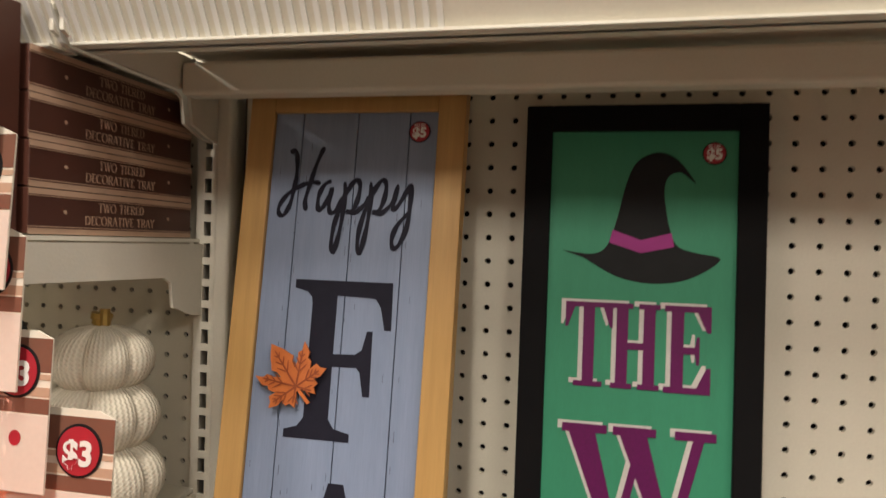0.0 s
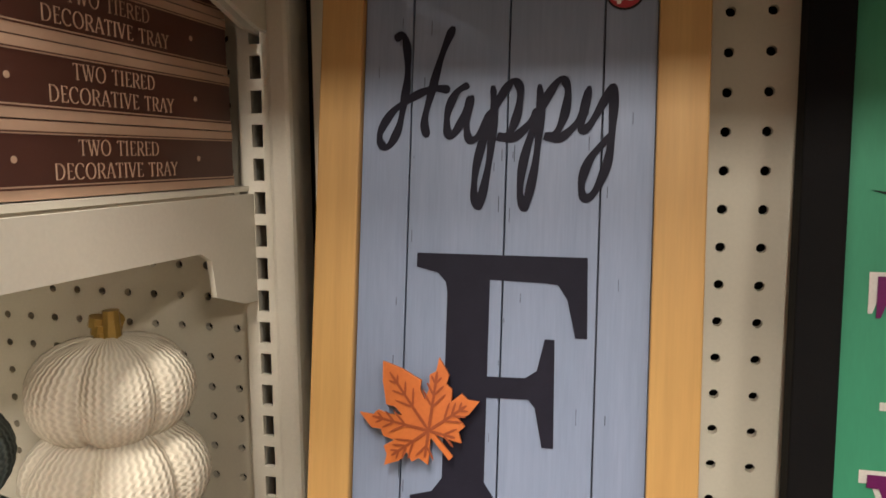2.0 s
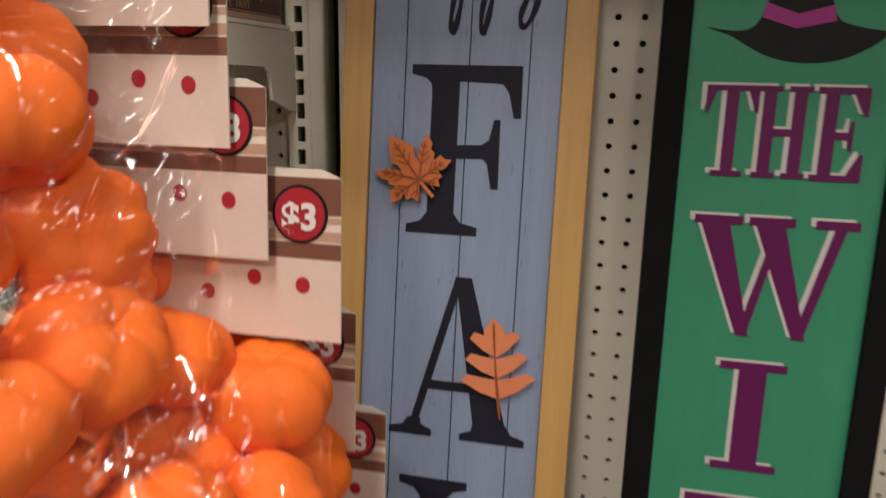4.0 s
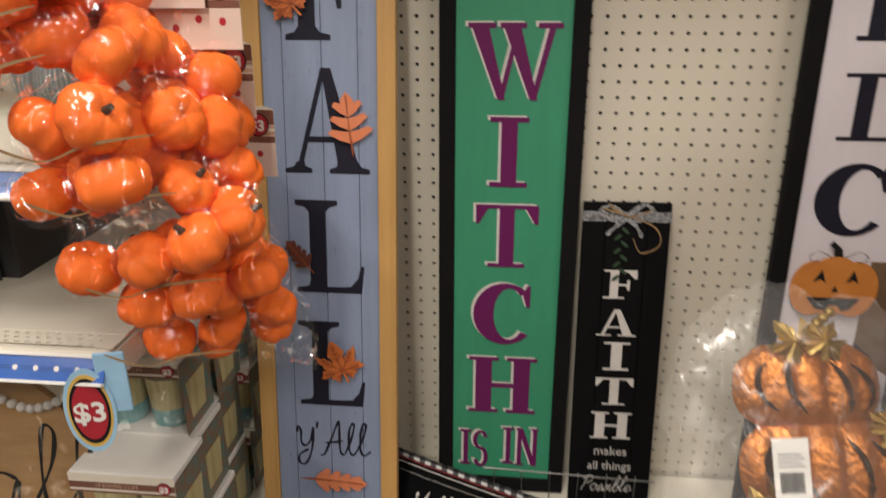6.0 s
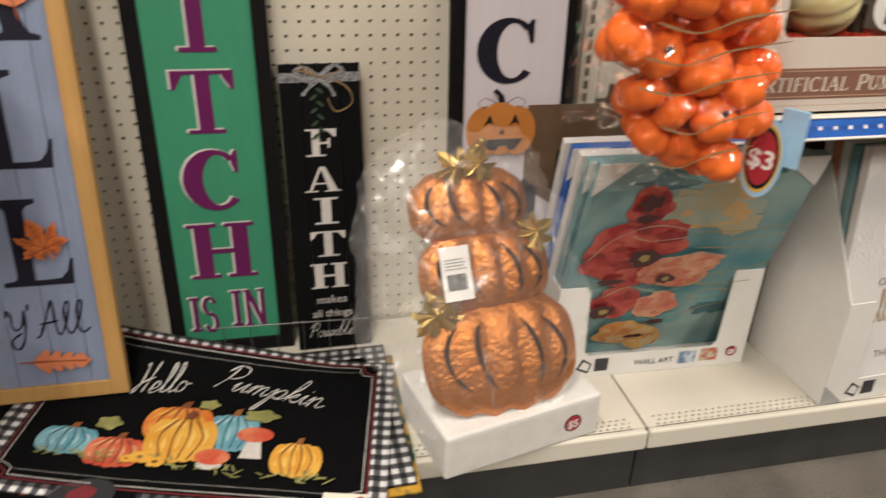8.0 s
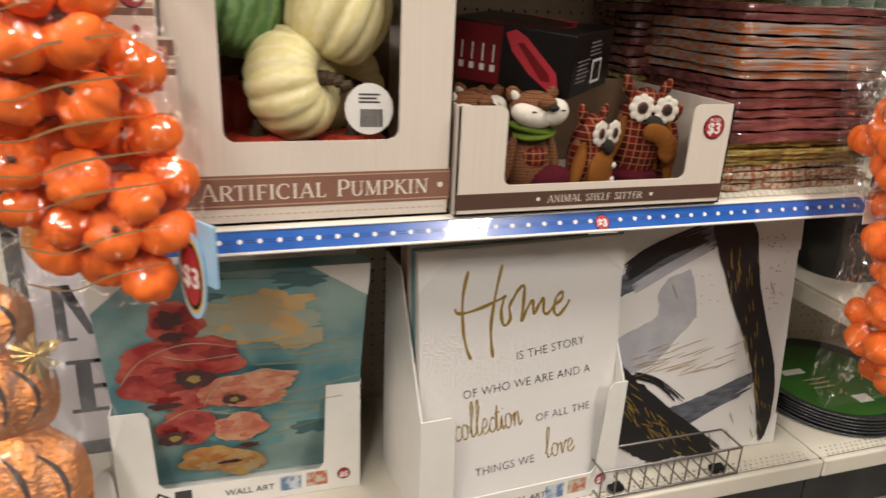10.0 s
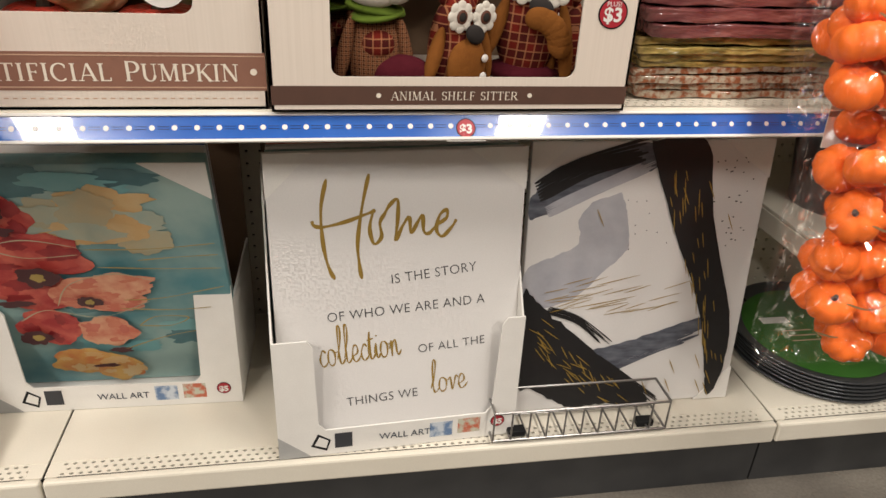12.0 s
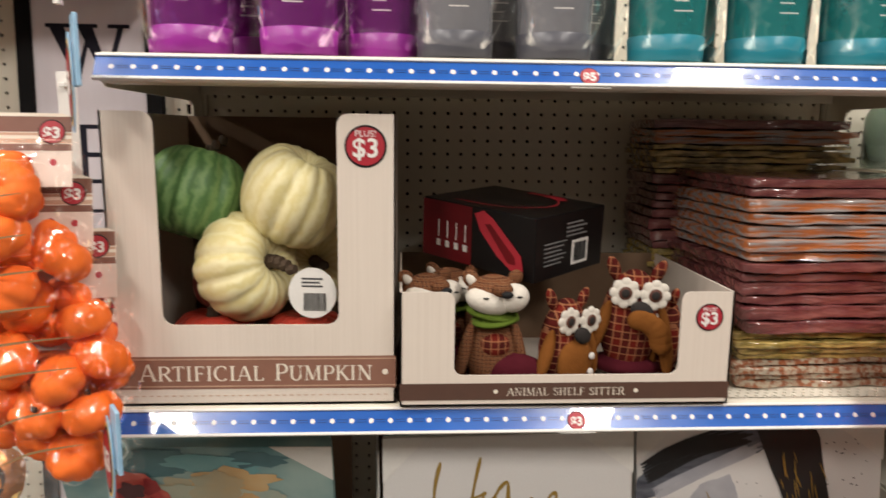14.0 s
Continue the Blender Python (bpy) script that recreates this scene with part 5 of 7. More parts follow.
M_CARDP = mat("pale_pink_card", (0.72, 0.60, 0.52), 0.5, second=(0.66, 0.55, 0.47), scale=30)


HUNG = []


def settle(spots, back, seed, gap=0.051):
    """Front pumpkins at their spots, others behind them, nudged apart until none overlap."""
    rnd = random.Random(seed)
    pts = [Vector(p) for p in spots]
    n0 = len(pts)
    x0, x1, y0 = min(p.x for p in pts) - 0.006, max(p.x for p in pts) + 0.004, min(p.y for p in pts) - 0.006
    for k in range(back):
        a, b = pts[k % n0], pts[(k + 1) % n0]
        pts.append((a + b) / 2 + Vector((rnd.uniform(-.012, .012), 0.042 + rnd.uniform(-.006, .012), rnd.uniform(-.012, .014))))
    for step in range(60):
        for i, p in enumerate(pts):
            for q in pts[:i] + HUNG:
                d = p - q
                L = d.length
                if 1e-6 < L < gap:
                    push = d / L * (gap - L)
                    if any(q is h for h in HUNG):
                        p += push * 0.35
                    else:
                        p += push * (0.2 if i < n0 else 0.8)
                        q -= push * 0.2
        for p in pts:
            p.x, p.y = min(max(p.x, x0), x1), max(p.y, y0)
    return pts


def draped(pts, x0, x1, z0, z1, seed, nx=64, nz=72, r=0.0315):
    """Film stretched over the pumpkins: a sheet pulled back to the seams and held off by what is inside."""
    xs, zs = np.linspace(x0, x1, nx), np.linspace(z0, z1, nz)
    X, Z = np.meshgrid(xs, zs)
    mid = sum(p.y for p in pts) / len(pts)
    slope = np.polyfit([p.z for p in pts], [p.y for p in pts], 1)
    seam = np.clip(slope[0] * Z + slope[1], mid - 0.07, mid + 0.07) + 0.012
    block_ = np.full(X.shape, 9.0)
    for p in pts:
        d2 = (X - p.x) ** 2 + (Z - p.z) ** 2
        rr = (r + 0.002) ** 2
        block_ = np.minimum(block_, np.where(d2 < rr, p.y - np.sqrt(np.maximum(rr - d2, 0)), 9.0))
    Y = np.minimum(seam, block_)
    for step in range(260):
        A = Y.copy()
        A[1:-1, 1:-1] = (Y[1:-1, :-2] + Y[1:-1, 2:] + Y[:-2, 1:-1] + Y[2:, 1:-1]) / 4
        A[1:-1, 1:-1] = A[1:-1, 1:-1] * 0.985 + seam[1:-1, 1:-1] * 0.015
        Y = np.minimum(A, block_)
    V, F = [], []
    for side in (0, 1):
        for j in range(nz):
            for i in range(nx):
                q = Vector((xs[i] * 24 + seed, zs[j] * 15, seed * 1.3 + side * 5))
                w = 0.0060 * abs(noise.noise(q)) + 0.0052 * abs(noise.noise(q * 2.7)) + 0.0016 * abs(noise.noise(q * 6))
                edge = min(i, nx - 1 - i, j, nz - 1 - j) / 6.0
                wob = 0.010 * noise.noise(Vector((seed, zs[j] * 22, xs[i] * 22))) if edge < 1 else 0.0
                y = float(Y[j, i]) - w if side == 0 else float(seam[j, i]) + 0.05 * min(1.0, edge) + w
                V.append((xs[i] + wob * 0.6 + 0.004 * noise.noise(q * 0.6), y, zs[j] + wob * 0.6))
    n = nx * nz
    for side in (0, 1):
        for j in range(nz - 1):
            for i in range(nx - 1):
                a = side * n + j * nx + i
                F.append((a, a + 1, a + nx + 1, a + nx) if side == 0 else (a, a + nx, a + nx + 1, a + 1))
    return V, F


def pumpkin_bag(corner, spots, seed, group, back=6, tilt=-3, turn=0, cw=0.085):
    """Clear bag of foam pumpkins under a printed header card; corner is the card's lower end on the aisle side of the bay."""
    rnd = random.Random(seed)
    ch = 0.082
    base = pose(corner[0] - cw, corner[1], corner[2] + ch, 0, 0, turn)
    inv = base.inverted()
    g = thing("pumpkin_bag", base, "clear hanging bag of small orange foam pumpkins", "decoration", group)
    top_m = pose(0, 0, 0, tilt, 0, 0)
    ca = at_pose(top_m)
    card = part("header_card", prism([[(-cw, -ch), (cw, -ch), (cw, 0), (cw - 0.01, 0.004), (-cw + 0.01, 0.004), (-cw, 0)]], 0.001, at=ca), M_CREAM, g, "cream and brown header card")
    part("brown_band", prism([rec(-cw, -0.018, cw, 0.0), rec(-cw, -0.040, cw, -0.032)], 0.0002, 0.001, at=ca), M_BROWNP, card)
    part("tan_line", prism([rec(-cw, -0.031, cw, -0.026), rec(-cw, -0.022, cw, -0.019)], 0.0002, 0.001, at=ca), M_TAN, card)
    part("pale_panel", prism([rec(-cw, -ch, cw, -0.041)], 0.0002, 0.001, at=ca), M_CARDP, card)
    for k in range(6):
        part("red_dot", prism([ell(-cw + 0.02 + k * 0.026, -0.056 + 0.006 * math.sin(k * 1.8), 0.0038, 0.0042, 12)], 0.0002, 0.0013, 0, ca), M_RED, card)
    sp = price_spot(card, cw - 0.021, -0.018, 0.0145, "$3", 0.0013)
    sp.matrix_basis = top_m
    pts = settle(spots, back, seed)
    HUNG.extend(pts)
    for i, p in enumerate(pts):
        m = Matrix.Translation(inv @ p) @ Euler((rnd.uniform(-1.0, 1.0), rnd.uniform(-1.0, 1.0), rnd.uniform(0, 6))).to_matrix().to_4x4() @ Matrix.Scale(rnd.uniform(0.96, 1.10), 4)
        pk = put("pumpkin", MINI[rnd.randrange(3)], M_ORANGE, g, "", m)
        if rnd.random() < 0.22:
            put("stem", STEM, M_STEM, pk, "", pose(0, 0, 0.022))
    xa, xb, za, zb = min(p.x for p in pts), max(p.x for p in pts), min(p.z for p in pts), max(p.z for p in pts)
    ym = min(p.y for p in pts)
    for zz in (za + (zb - za) * 0.25, za + (zb - za) * 0.7):
        tw = bmesh.new()
        near = min(pts, key=lambda p: abs(p.z - zz) + p.y * 0.5)
        ribbon([(xa, zz), (xa + (xb - xa) * .3, zz - 0.012), (xa + (xb - xa) * .6, zz + 0.004), (xb, zz + 0.014)], 0.003, lambda u, v, hh: tuple(inv @ Vector((u, near.y - 0.030 - hh, v))), bm=tw)
        part("twine", tw, M_TWINE, g, "jute twine")
    V, F = draped(pts, xa - 0.044, xb + 0.034, za - 0.052, max(zb + 0.04, corner[2] + 0.01), seed)
    f = put("plastic_film", mesh_of("plastic_film", [inv @ Vector(v) for v in V], F, True), M_BAGFILM, g, "crumpled clear film")
    f.visible_shadow = False
    return g


G1, G2, G3 = "pumpkin bags at the tray shelves", "pumpkin bags beside the carton shelf", "pumpkin bags past the wall art"
pumpkin_bag((-0.285, 0.470, 0.860), [(-.412, .382, .672), (-.350, .398, .690), (-.298, .430, .705), (-.394, .315, .752), (-.345, .335, .762), (-.300, .372, .760), (-.440, .293, .802), (-.360, .268, .825), (-.310, .280, .842), (-.284, .318, .856)], 11, G1, 14)
pumpkin_bag((-0.290, 0.430, 0.940), [(-.450, .260, .895), (-.360, .232, .916), (-.335, .305, .898), (-.303, .365, .898), (-.365, .228, .976), (-.345, .314, .957), (-.325, .395, .945), (-.415, .235, .965)], 12, G1, 15)
pumpkin_bag((-0.284, 0.395, 1.020), [(-.416, .262, 1.045), (-.364, .270, 1.026), (-.378, .390, .995), (-.383, .330, 1.072), (-.455, .200, 1.020)], 13, G1, 9)
pumpkin_bag((-0.318, 0.388, 1.062), [(-.411, .333, 1.138), (-.440, .260, 1.105), (-.480, .215, 1.080), (-.385, .235, 1.100)], 14, G1, 7)
pumpkin_bag((-0.333, 0.384, 1.116), [(-.500, .205, 1.150), (-.445, .235, 1.165), (-.470, .26, 1.205)], 15, G1, 3)
pumpkin_bag((-0.337, 0.380, 1.170), [(-.500, .24, 1.235), (-.445, .255, 1.235), (-.400, .29, 1.225)], 16, G1, 3, -4)
pumpkin_bag((-0.345, 0.372, 1.225), [(-.500, .285, 1.275), (-.445, .29, 1.275)], 17, G1, 2, -4)
pumpkin_bag((0.771, 0.364, 0.823), [(0.715, 0.314, 0.701), (0.665, 0.344, 0.715), (0.626, 0.344, 0.733), (0.682, 0.299, 0.764), (0.737, 0.314, 0.757), (0.636, 0.314, 0.774), (0.598, 0.324, 0.792)], 21, G2, 8, -4, 8)
pumpkin_bag((0.763, 0.349, 0.892), [(0.655, 0.294, 0.830), (0.706, 0.334, 0.804), (0.744, 0.324, 0.819), (0.596, 0.304, 0.848), (0.551, 0.294, 0.865), (0.628, 0.339, 0.865)], 22, G2, 8, -8, 8)
pumpkin_bag((0.746, 0.334, 0.958), [(0.561, 0.274, 0.925), (0.610, 0.274, 0.918), (0.677, 0.284, 0.910), (0.733, 0.324, 0.870), (0.589, 0.324, 0.883), (0.656, 0.334, 0.881)], 23, G2, 8, -10, 8)
pumpkin_bag((0.732, 0.324, 1.030), [(0.571, 0.259, 0.980), (0.619, 0.259, 0.977), (0.675, 0.264, 0.984), (0.722, 0.304, 0.952), (0.590, 0.254, 1.025), (0.640, 0.254, 1.029), (0.688, 0.264, 1.028)], 24, G2, 7, -12, 8)
pumpkin_bag((2.000, 0.330, 0.700), [(1.905, .250, .443), (1.965, .250, .440), (1.848, .240, .508), (1.912, .230, .496), (1.970, .235, .500), (1.836, .240, .572), (1.932, .230, .552), (1.885, .245, .570)], 31, G3, 9, -3)
pumpkin_bag((1.980, 0.325, 0.815), [(1.838, .235, .639), (1.910, .235, .645), (1.965, .25, .640), (1.835, .235, .705), (1.922, .250, .696), (1.880, .25, .725)], 32, G3, 9, -5)
pumpkin_bag((1.960, 0.318, 0.918), [(1.790, .250, .801), (1.860, .250, .797), (1.920, .26, .800), (1.790, .260, .851), (1.842, .250, .845), (1.900, .26, .855), (1.805, .28, .895), (1.865, .28, .89)], 33, G3, 8, -6)


def clip_strip(x, y, z0, z1):
    c = thing("clip_strip", pose(x, y, z0), "narrow clear plastic hanging strip for bagged goods", "strip")
    part("strap", block(-0.012, 0.012, 0, 0.0015, 0, z1 - z0), M_WHITE, c)
    for k in range(4):
        part("hook", block(-0.004, 0.004, -0.012, 0, 0.03 + k * 0.1, 0.036 + k * 0.1, 0.001), M_WHITE, c)


clip_strip(0.69, 0.42, 0.92, 1.17)
clip_strip(1.90, 0.345, 0.72, 1.16)


def flag(x, y, z, turn, label):
    """Oval shelf-end price flag on a pale blue holder."""
    f = thing("price_flag", pose(x, y, z, 0, 0, turn), label, "price sign", "price flags")
    part("plate", prism([ell(0, 0, 0.0285, 0.056, 36)], 0.002), M_SKY, f, "pale blue oval plate")
    part("yellow_ring", prism([ell(0, 0, 0.0245, 0.049, 36)], 0.0003, 0.002), M_YELLOW, f)
    part("black_ring", prism([ell(0, 0, 0.022, 0.044, 36)], 0.0003, 0.0024), M_BLACK, f)
    part("red_face", prism([ell(0, 0, 0.019, 0.038, 36)], 0.0003, 0.0028), M_RED, f)
    lettering("$3", 0.036, M_WHITE, f, pose(0, -0.0036, -0.002), "price", bold=0.0008)
    part("holder", block(0.012, 0.046, 0.001, 0.006, -0.005, 0.072, 0.001), M_SKY, f, "pale blue flag holder")
    return f


flag(-0.474, 0.292, 0.622, 14, "oval red three-dollar price flag below a tray shelf")
flag(0.766, 0.292, 0.708, -58, "oval red three-dollar price flag below a carton shelf")
flag(0.742, 0.318, 1.150, -62, "oval red price flag at a tumbler shelf")


def price_ticket(x, y, z, text):
    t = thing("price_ticket", pose(x, y - 0.0165, z, -30, 0, 0), "white shelf ticket with a red price circle", "price tag", "shelf price tickets")
    part("card", prism([rec(0, 0, 0.05, 0.0335)], 0.001), M_WHITE, t)
    price_spot(t, 0.025, 0.0165, 0.0125, text, 0.001)


price_ticket(1.325, 0.3635, 0.7065, "$3")
price_ticket(1.322, 0.3635, 1.1545, "$5")

# ---- tray bay ----
def tray_box(k, x1=-0.505, z=1.199, h=0.040):
    b = thing("gift_box", pose(x1 + random.uniform(-0.002, 0.002), 0.565, z + k * h, 0, 0, 90), "dark brown boxed two-tiered decorative tray, stacked flat", "box", "stacked tray boxes")
    part("carton", block(0, 0.238, 0, 0.24, 0.0005, h - 0.0005, 0.0008), M_TRAYBOX, b)
    part("tan_line", prism([rec(0, 0.0, 0.238, 0.007), rec(0, h - 0.0075, 0.238, h - 0.001)], 0.0002), M_TAN, b, "pale tan border line")
    part("dark_line", prism([rec(0, 0.0052, 0.238, 0.0062), rec(0, h - 0.0068, 0.238, h - 0.006)], 0.0001, 0.00025, 0), M_TRAYBOX, b)
    roman("TWO TIERED", 0.0086, M_TAN, b, pose(0.118, -0.0003, h * 0.5 + 0.0062), 0.068, weight=0.8)
    roman("DECORATIVE TRAY", 0.0086, M_TAN, b, pose(0.118, -0.0003, h * 0.5 - 0.0064), 0.104, weight=0.8)
    part("dot", prism([ell(0.042, h * .5, .0018, .0018, 10), ell(0.194, h * .5, .0018, .0018, 10)], 0.0003), M_TAN, b)


for k in range(3):
    tray_box(k)
tray_box(3)


def shade_carton(x1, y0, y1, z, h):
    """Added closed carton with an overlapping lid, near-black for the shade at the shelf back."""
    b = thing("shade_filler_box", pose(x1, y0, z), "added closed carton, near-black for the shade at the back of a shelf", "box", "dark cartons on the lower tray shelf")
    d = y1 - y0
    part("body", block(-0.30, 0, 0, d, 0, h - 0.03, 0.001), M_KICK, b)
    part("lid", block(-0.302, 0.002, -0.002, d + 0.002, h - 0.045, h, 0.0015), M_BLACKF, b)


# added boxes whose near-black colour stands for shade deep in the shelf
shade_carton(-0.712, 0.425, 0.494, 0.69, 0.150)
shade_carton(-0.690, 0.502, 0.790, 0.69, 0.165)
up_box = thing("gift_box", pose(-0.56, 0.512, 1.199, 0, 0, 0), "dark brown tray box standing upright on the shelf", "box")
part("carton", block(-0.14, 0.052, 0, 0.046, 0, 0.19, 0.0008), M_TRAYBOX, up_box)
part("tan_line", prism([rec(0.045, 0, 0.051, 0.19), rec(-0.14, 0, 0.05, 0.006)], 0.0002), M_TAN, up_box)
lettering("TWO TIERED", 0.014, M_TAN, up_box, pose(0.025, -0.0004, 0.11) @ pose(0, 0, 0, 0, -90, 0), "word")


def knit_stack(x, y, z, material, label, s=1.0, seed=0):
    """Three stuffed knitted pumpkins sewn into a stack."""
    g = thing("fabric_pumpkin_stack", pose(x, y, z, 0, 0, 20 * seed), label, "decoration")
    zc = 0.0
    for k, r in enumerate((0.074, 0.067, 0.060)):
        sq = 0.66
        V, F = [], []
        seg, rings, lobes = 132, 40, 6
        for j in range(rings + 1):
            b = -math.pi / 2 + math.pi * j / rings
            for i in range(seg):
                a = 2 * math.pi * i / seg
                rib = 1 - 0.17 * (1 - abs(math.sin(lobes * a / 2 + k * 0.4))) ** 2
                knit = 0.00025 * (1 if i % 2 else -1) + 0.0003 * math.sin(j * 2.2 + i)
                rr = (r * rib * math.cos(b) ** 0.8 if 0 < j < rings else 0.001) + (knit if 2 < j < rings - 2 else 0)
                V.append((rr * math.cos(a) * s, rr * math.sin(a) * s, (zc + r * sq * (1 + math.sin(b) * (0.8 + 0.2 * rib))) * s))
        for j in range(rings):
            for i in range(seg):
                q = (i + 1) % seg
                F.append((j * seg + i, j * seg + q, (j + 1) * seg + q, (j + 1) * seg + i))
        put("pumpkin", mesh_of("pumpkin", V, F, True), material, g)
        zc += r * sq * 1.62
    stem = bmesh.new()
    for a0, lean, n in ((0.0, 0.0, 7), (1.9, 0.9, 5), (3.6, 0.35, 4)):
        pts_ = [(math.cos(a0) * lean * 0.016 * (q / n) ** 1.5 + 0.003 * math.cos(a0), math.sin(a0) * lean * 0.016 * (q / n) ** 1.5 + 0.003 * math.sin(a0), zc + 0.008 + 0.026 * (q / n) * (1 - 0.35 * lean * q / n)) for q in range(n + 1)]
        for q in range(n):
            bmesh.ops.create_cone(stem, cap_ends=True, segments=9, radius1=0.0066 - 0.0002 * q, radius2=0.0064 - 0.0002 * q, depth=0.0065, matrix=Matrix.Translation(Vector(pts_[q]) * s) @ Matrix.Rotation(lean * q * 0.22, 4, "Y"))
    part("stem", stem, M_GOLD, g, "shiny gold stem")
    return g


knit_stack(-0.540, 0.705, 0.904, M_KNIT, "cream knitted fabric pumpkin stack with a gold stem", 0.88)
knit_stack(-0.668, 0.66, 0.904, M_KNITB, "grey-green knitted fabric pumpkin stack with gold stem", 0.97, 1)

# baking cup cartons
M_CUP = mat("cup_print", (0.42, 0.36, 0.16), 0.45, second=(0.55, 0.48, 0.26), scale=40, stretch=(4, 4, 0.3), amount=0.15)
M_CUPB = mat("cup_teal_print", (0.12, 0.30, 0.32), 0.45, second=(0.24, 0.42, 0.42), scale=50, amount=0.15)
M_CUPP = mat("cup_orange_print", (0.24, 0.11, 0.05), 0.45, second=(0.12, 0.20, 0.18), scale=60, amount=0.15)
cup_bm = bmesh.new()
bmesh.ops.create_cone(cup_bm, cap_ends=True, segments=20, radius1=0.029, radius2=0.035, depth=0.085, matrix=Matrix.Translation((0, 0, 0.0425)))
CUPM = bpy.data.meshes.new("cup")
cup_bm.to_mesh(CUPM)
cup_bm.free()
CUPM.materials.append(M_CUP)
cup_bm = bmesh.new()
bmesh.ops.create_cone(cup_bm, cap_ends=False, segments=20, radius1=0.0295, radius2=0.0318, depth=0.03, matrix=Matrix.Translation((0, 0, 0.0152)))
CUPB = bpy.data.meshes.new("cup_band")
cup_bm.to_mesh(CUPB)
cup_bm.free()
CUPB.materials.append(M_CUPB)


def cup_carton(x, y, z):
    c = thing("baking_cup_carton", pose(x, y, z), "clear-sided carton of patterned baking cups with white lid", "box", "stacked baking cup cartons")
    w, d, h = 0.158, 0.098, 0.135
    part("lid", block(0, w, 0, d, h - 0.012, h, 0.002), M_WHITE, c, "white card lid")
    part("base", block(0, w, 0, d, 0, 0.004), M_WHITE, c)
    fr = part("front_label", prism([rec(0, h - 0.033, w, h - 0.001)], 0.0006, 0.0002), M_CREAM, c, "cream and brown label")
    part("brown_band", prism([rec(0, h - 0.026, w, h - 0.015), rec(0, h - 0.033, w, h - 0.030)], 0.0002, 0.001), M_BROWNP, fr)
    lettering("10 BAKING CUPS", 0.0085, M_TAN, fr, pose(w * 0.45, -0.0014, h - 0.0205), "word")
    price_spot(fr, w - 0.016, h - 0.02, 0.0105, "$3", 0.0012)
    sd = part("side_print", block(w - 0.0005, w + 0.0006, 0.001, d - 0.001, 0.001, h - 0.013), M_CUPP, c, "printed side panel")
    part("side_cup_print", prism([[(.022, .02), (.070, .02), (.078, .085), (.014, .085)]], 0.0004, 0.0, at=lambda u, v, hh: (w + 0.0006 + hh, u, v)), M_CUP, sd)
    for i in range(2):
        cp = put("cup", CUPM, M_CUP, c, "", pose(0.042 + i * 0.074, 0.045, 0.005))
        put("cup_band", CUPB, M_CUPB, cp)
    f = part("clear_sleeve", block(0.0008, w - 0.0008, 0.0008, d, 0.004, h - 0.034), M_FILM, c, "clear plastic sleeve")
    f.visible_shadow = False


for row in range(4):
    n = 2 + (row + 1) // 2
    for k in range(n):
        cup_carton(-0.622 + 0.012 * math.sin(row * 2 + k), 0.392 + row * 0.104 + (0.012 * k if row == 0 else 0), 0.166 + k * 0.1355)

# round wood sign in its display tray
M_WOODS = mat("pale_wood_board", (0.44, 0.27, 0.12), 0.6, second=(0.34, 0.19, 0.075), scale=8, fine=60, stretch=(1.5, 8, 8), amount=0.25, wear=0.2)
wd = thing("wood_wall_sign", pose(-0.755, 0.42, 0.185, -6, 0, 0), "round pale wood wall sign with dark script word", "sign")
part("board", prism([[(a, b) for a, b in ell(0, 0.19, 0.165, 0.19, 48)]], 0.012, -0.012), M_WOODS, wd)
part("word", hand("fall", -0.10, 0.14, 0.15, 0.008, wide=1.15), M_BLACK, wd, "black script word")
wr = bmesh.new()
for k in range(16):
    a = radians(200 + k * 9)
    cx, cy = 0.15 * math.cos(a) * 0.9, 0.17 + 0.15 * math.sin(a)
    ribbon([(cx, cy), (cx + 0.012 * math.cos(a + 0.8), cy + 0.012 * math.sin(a + 0.8))], 0.006, bm=wr)
    ribbon([(cx, cy), (cx + 0.012 * math.cos(a - 2.2), cy + 0.012 * math.sin(a - 2.2))], 0.006, bm=wr)
part("painted_wreath", wr, M_BLACK, wd, "dark painted wreath")
for k in range(9):
    bd = bmesh.new()
    bmesh.ops.create_uvsphere(bd, u_segments=10, v_segments=8, radius=0.007, matrix=Matrix.Translation((0.02 + k * 0.014, -0.008, 0.345 - 0.02 * math.sin(k * 0.4))))
    part("bead", bd, M_BONE, wd, "", True)
f = part("plastic_film", crumpled_bag("b", 0, 0.2, 0.18, 0.2, 0.03, 7, 0.008, 36, 20), M_FILM, wd, "clear wrap", True)
f.visible_shadow = False
tr = thing("display_tray", pose(-0.94, 0.378, 0.166), "white card display tray holding wood wall signs", "box")
part("front_panel", prism([[(0, 0), (0.345, 0), (0.345, 0.135), (0.335, 0.145), (0.295, 0.145), (0.285, 0.135), (0.275, 0.055), (0, 0.055)]], 0.002, -0.002), M_WHITE, tr)
part("side_panel", block(0.343, 0.345, 0, 0.3, 0, 0.14), M_WHITE, tr)
part("floor_panel", block(0, 0.343, 0.002, 0.3, 0, 0.002), M_WHITE, tr)
part("brown_band", prism([rec(0, 0.008, 0.345, 0.03)], 0.0003, 0.0002), M_BROWNP, tr)
lettering("WOOD WALL DECOR", 0.012, M_TAN, tr, pose(0.20, -0.0008, 0.019), "word")
price_spot(tr, 0.315, 0.058, 0.013, "$3", 0.0003)

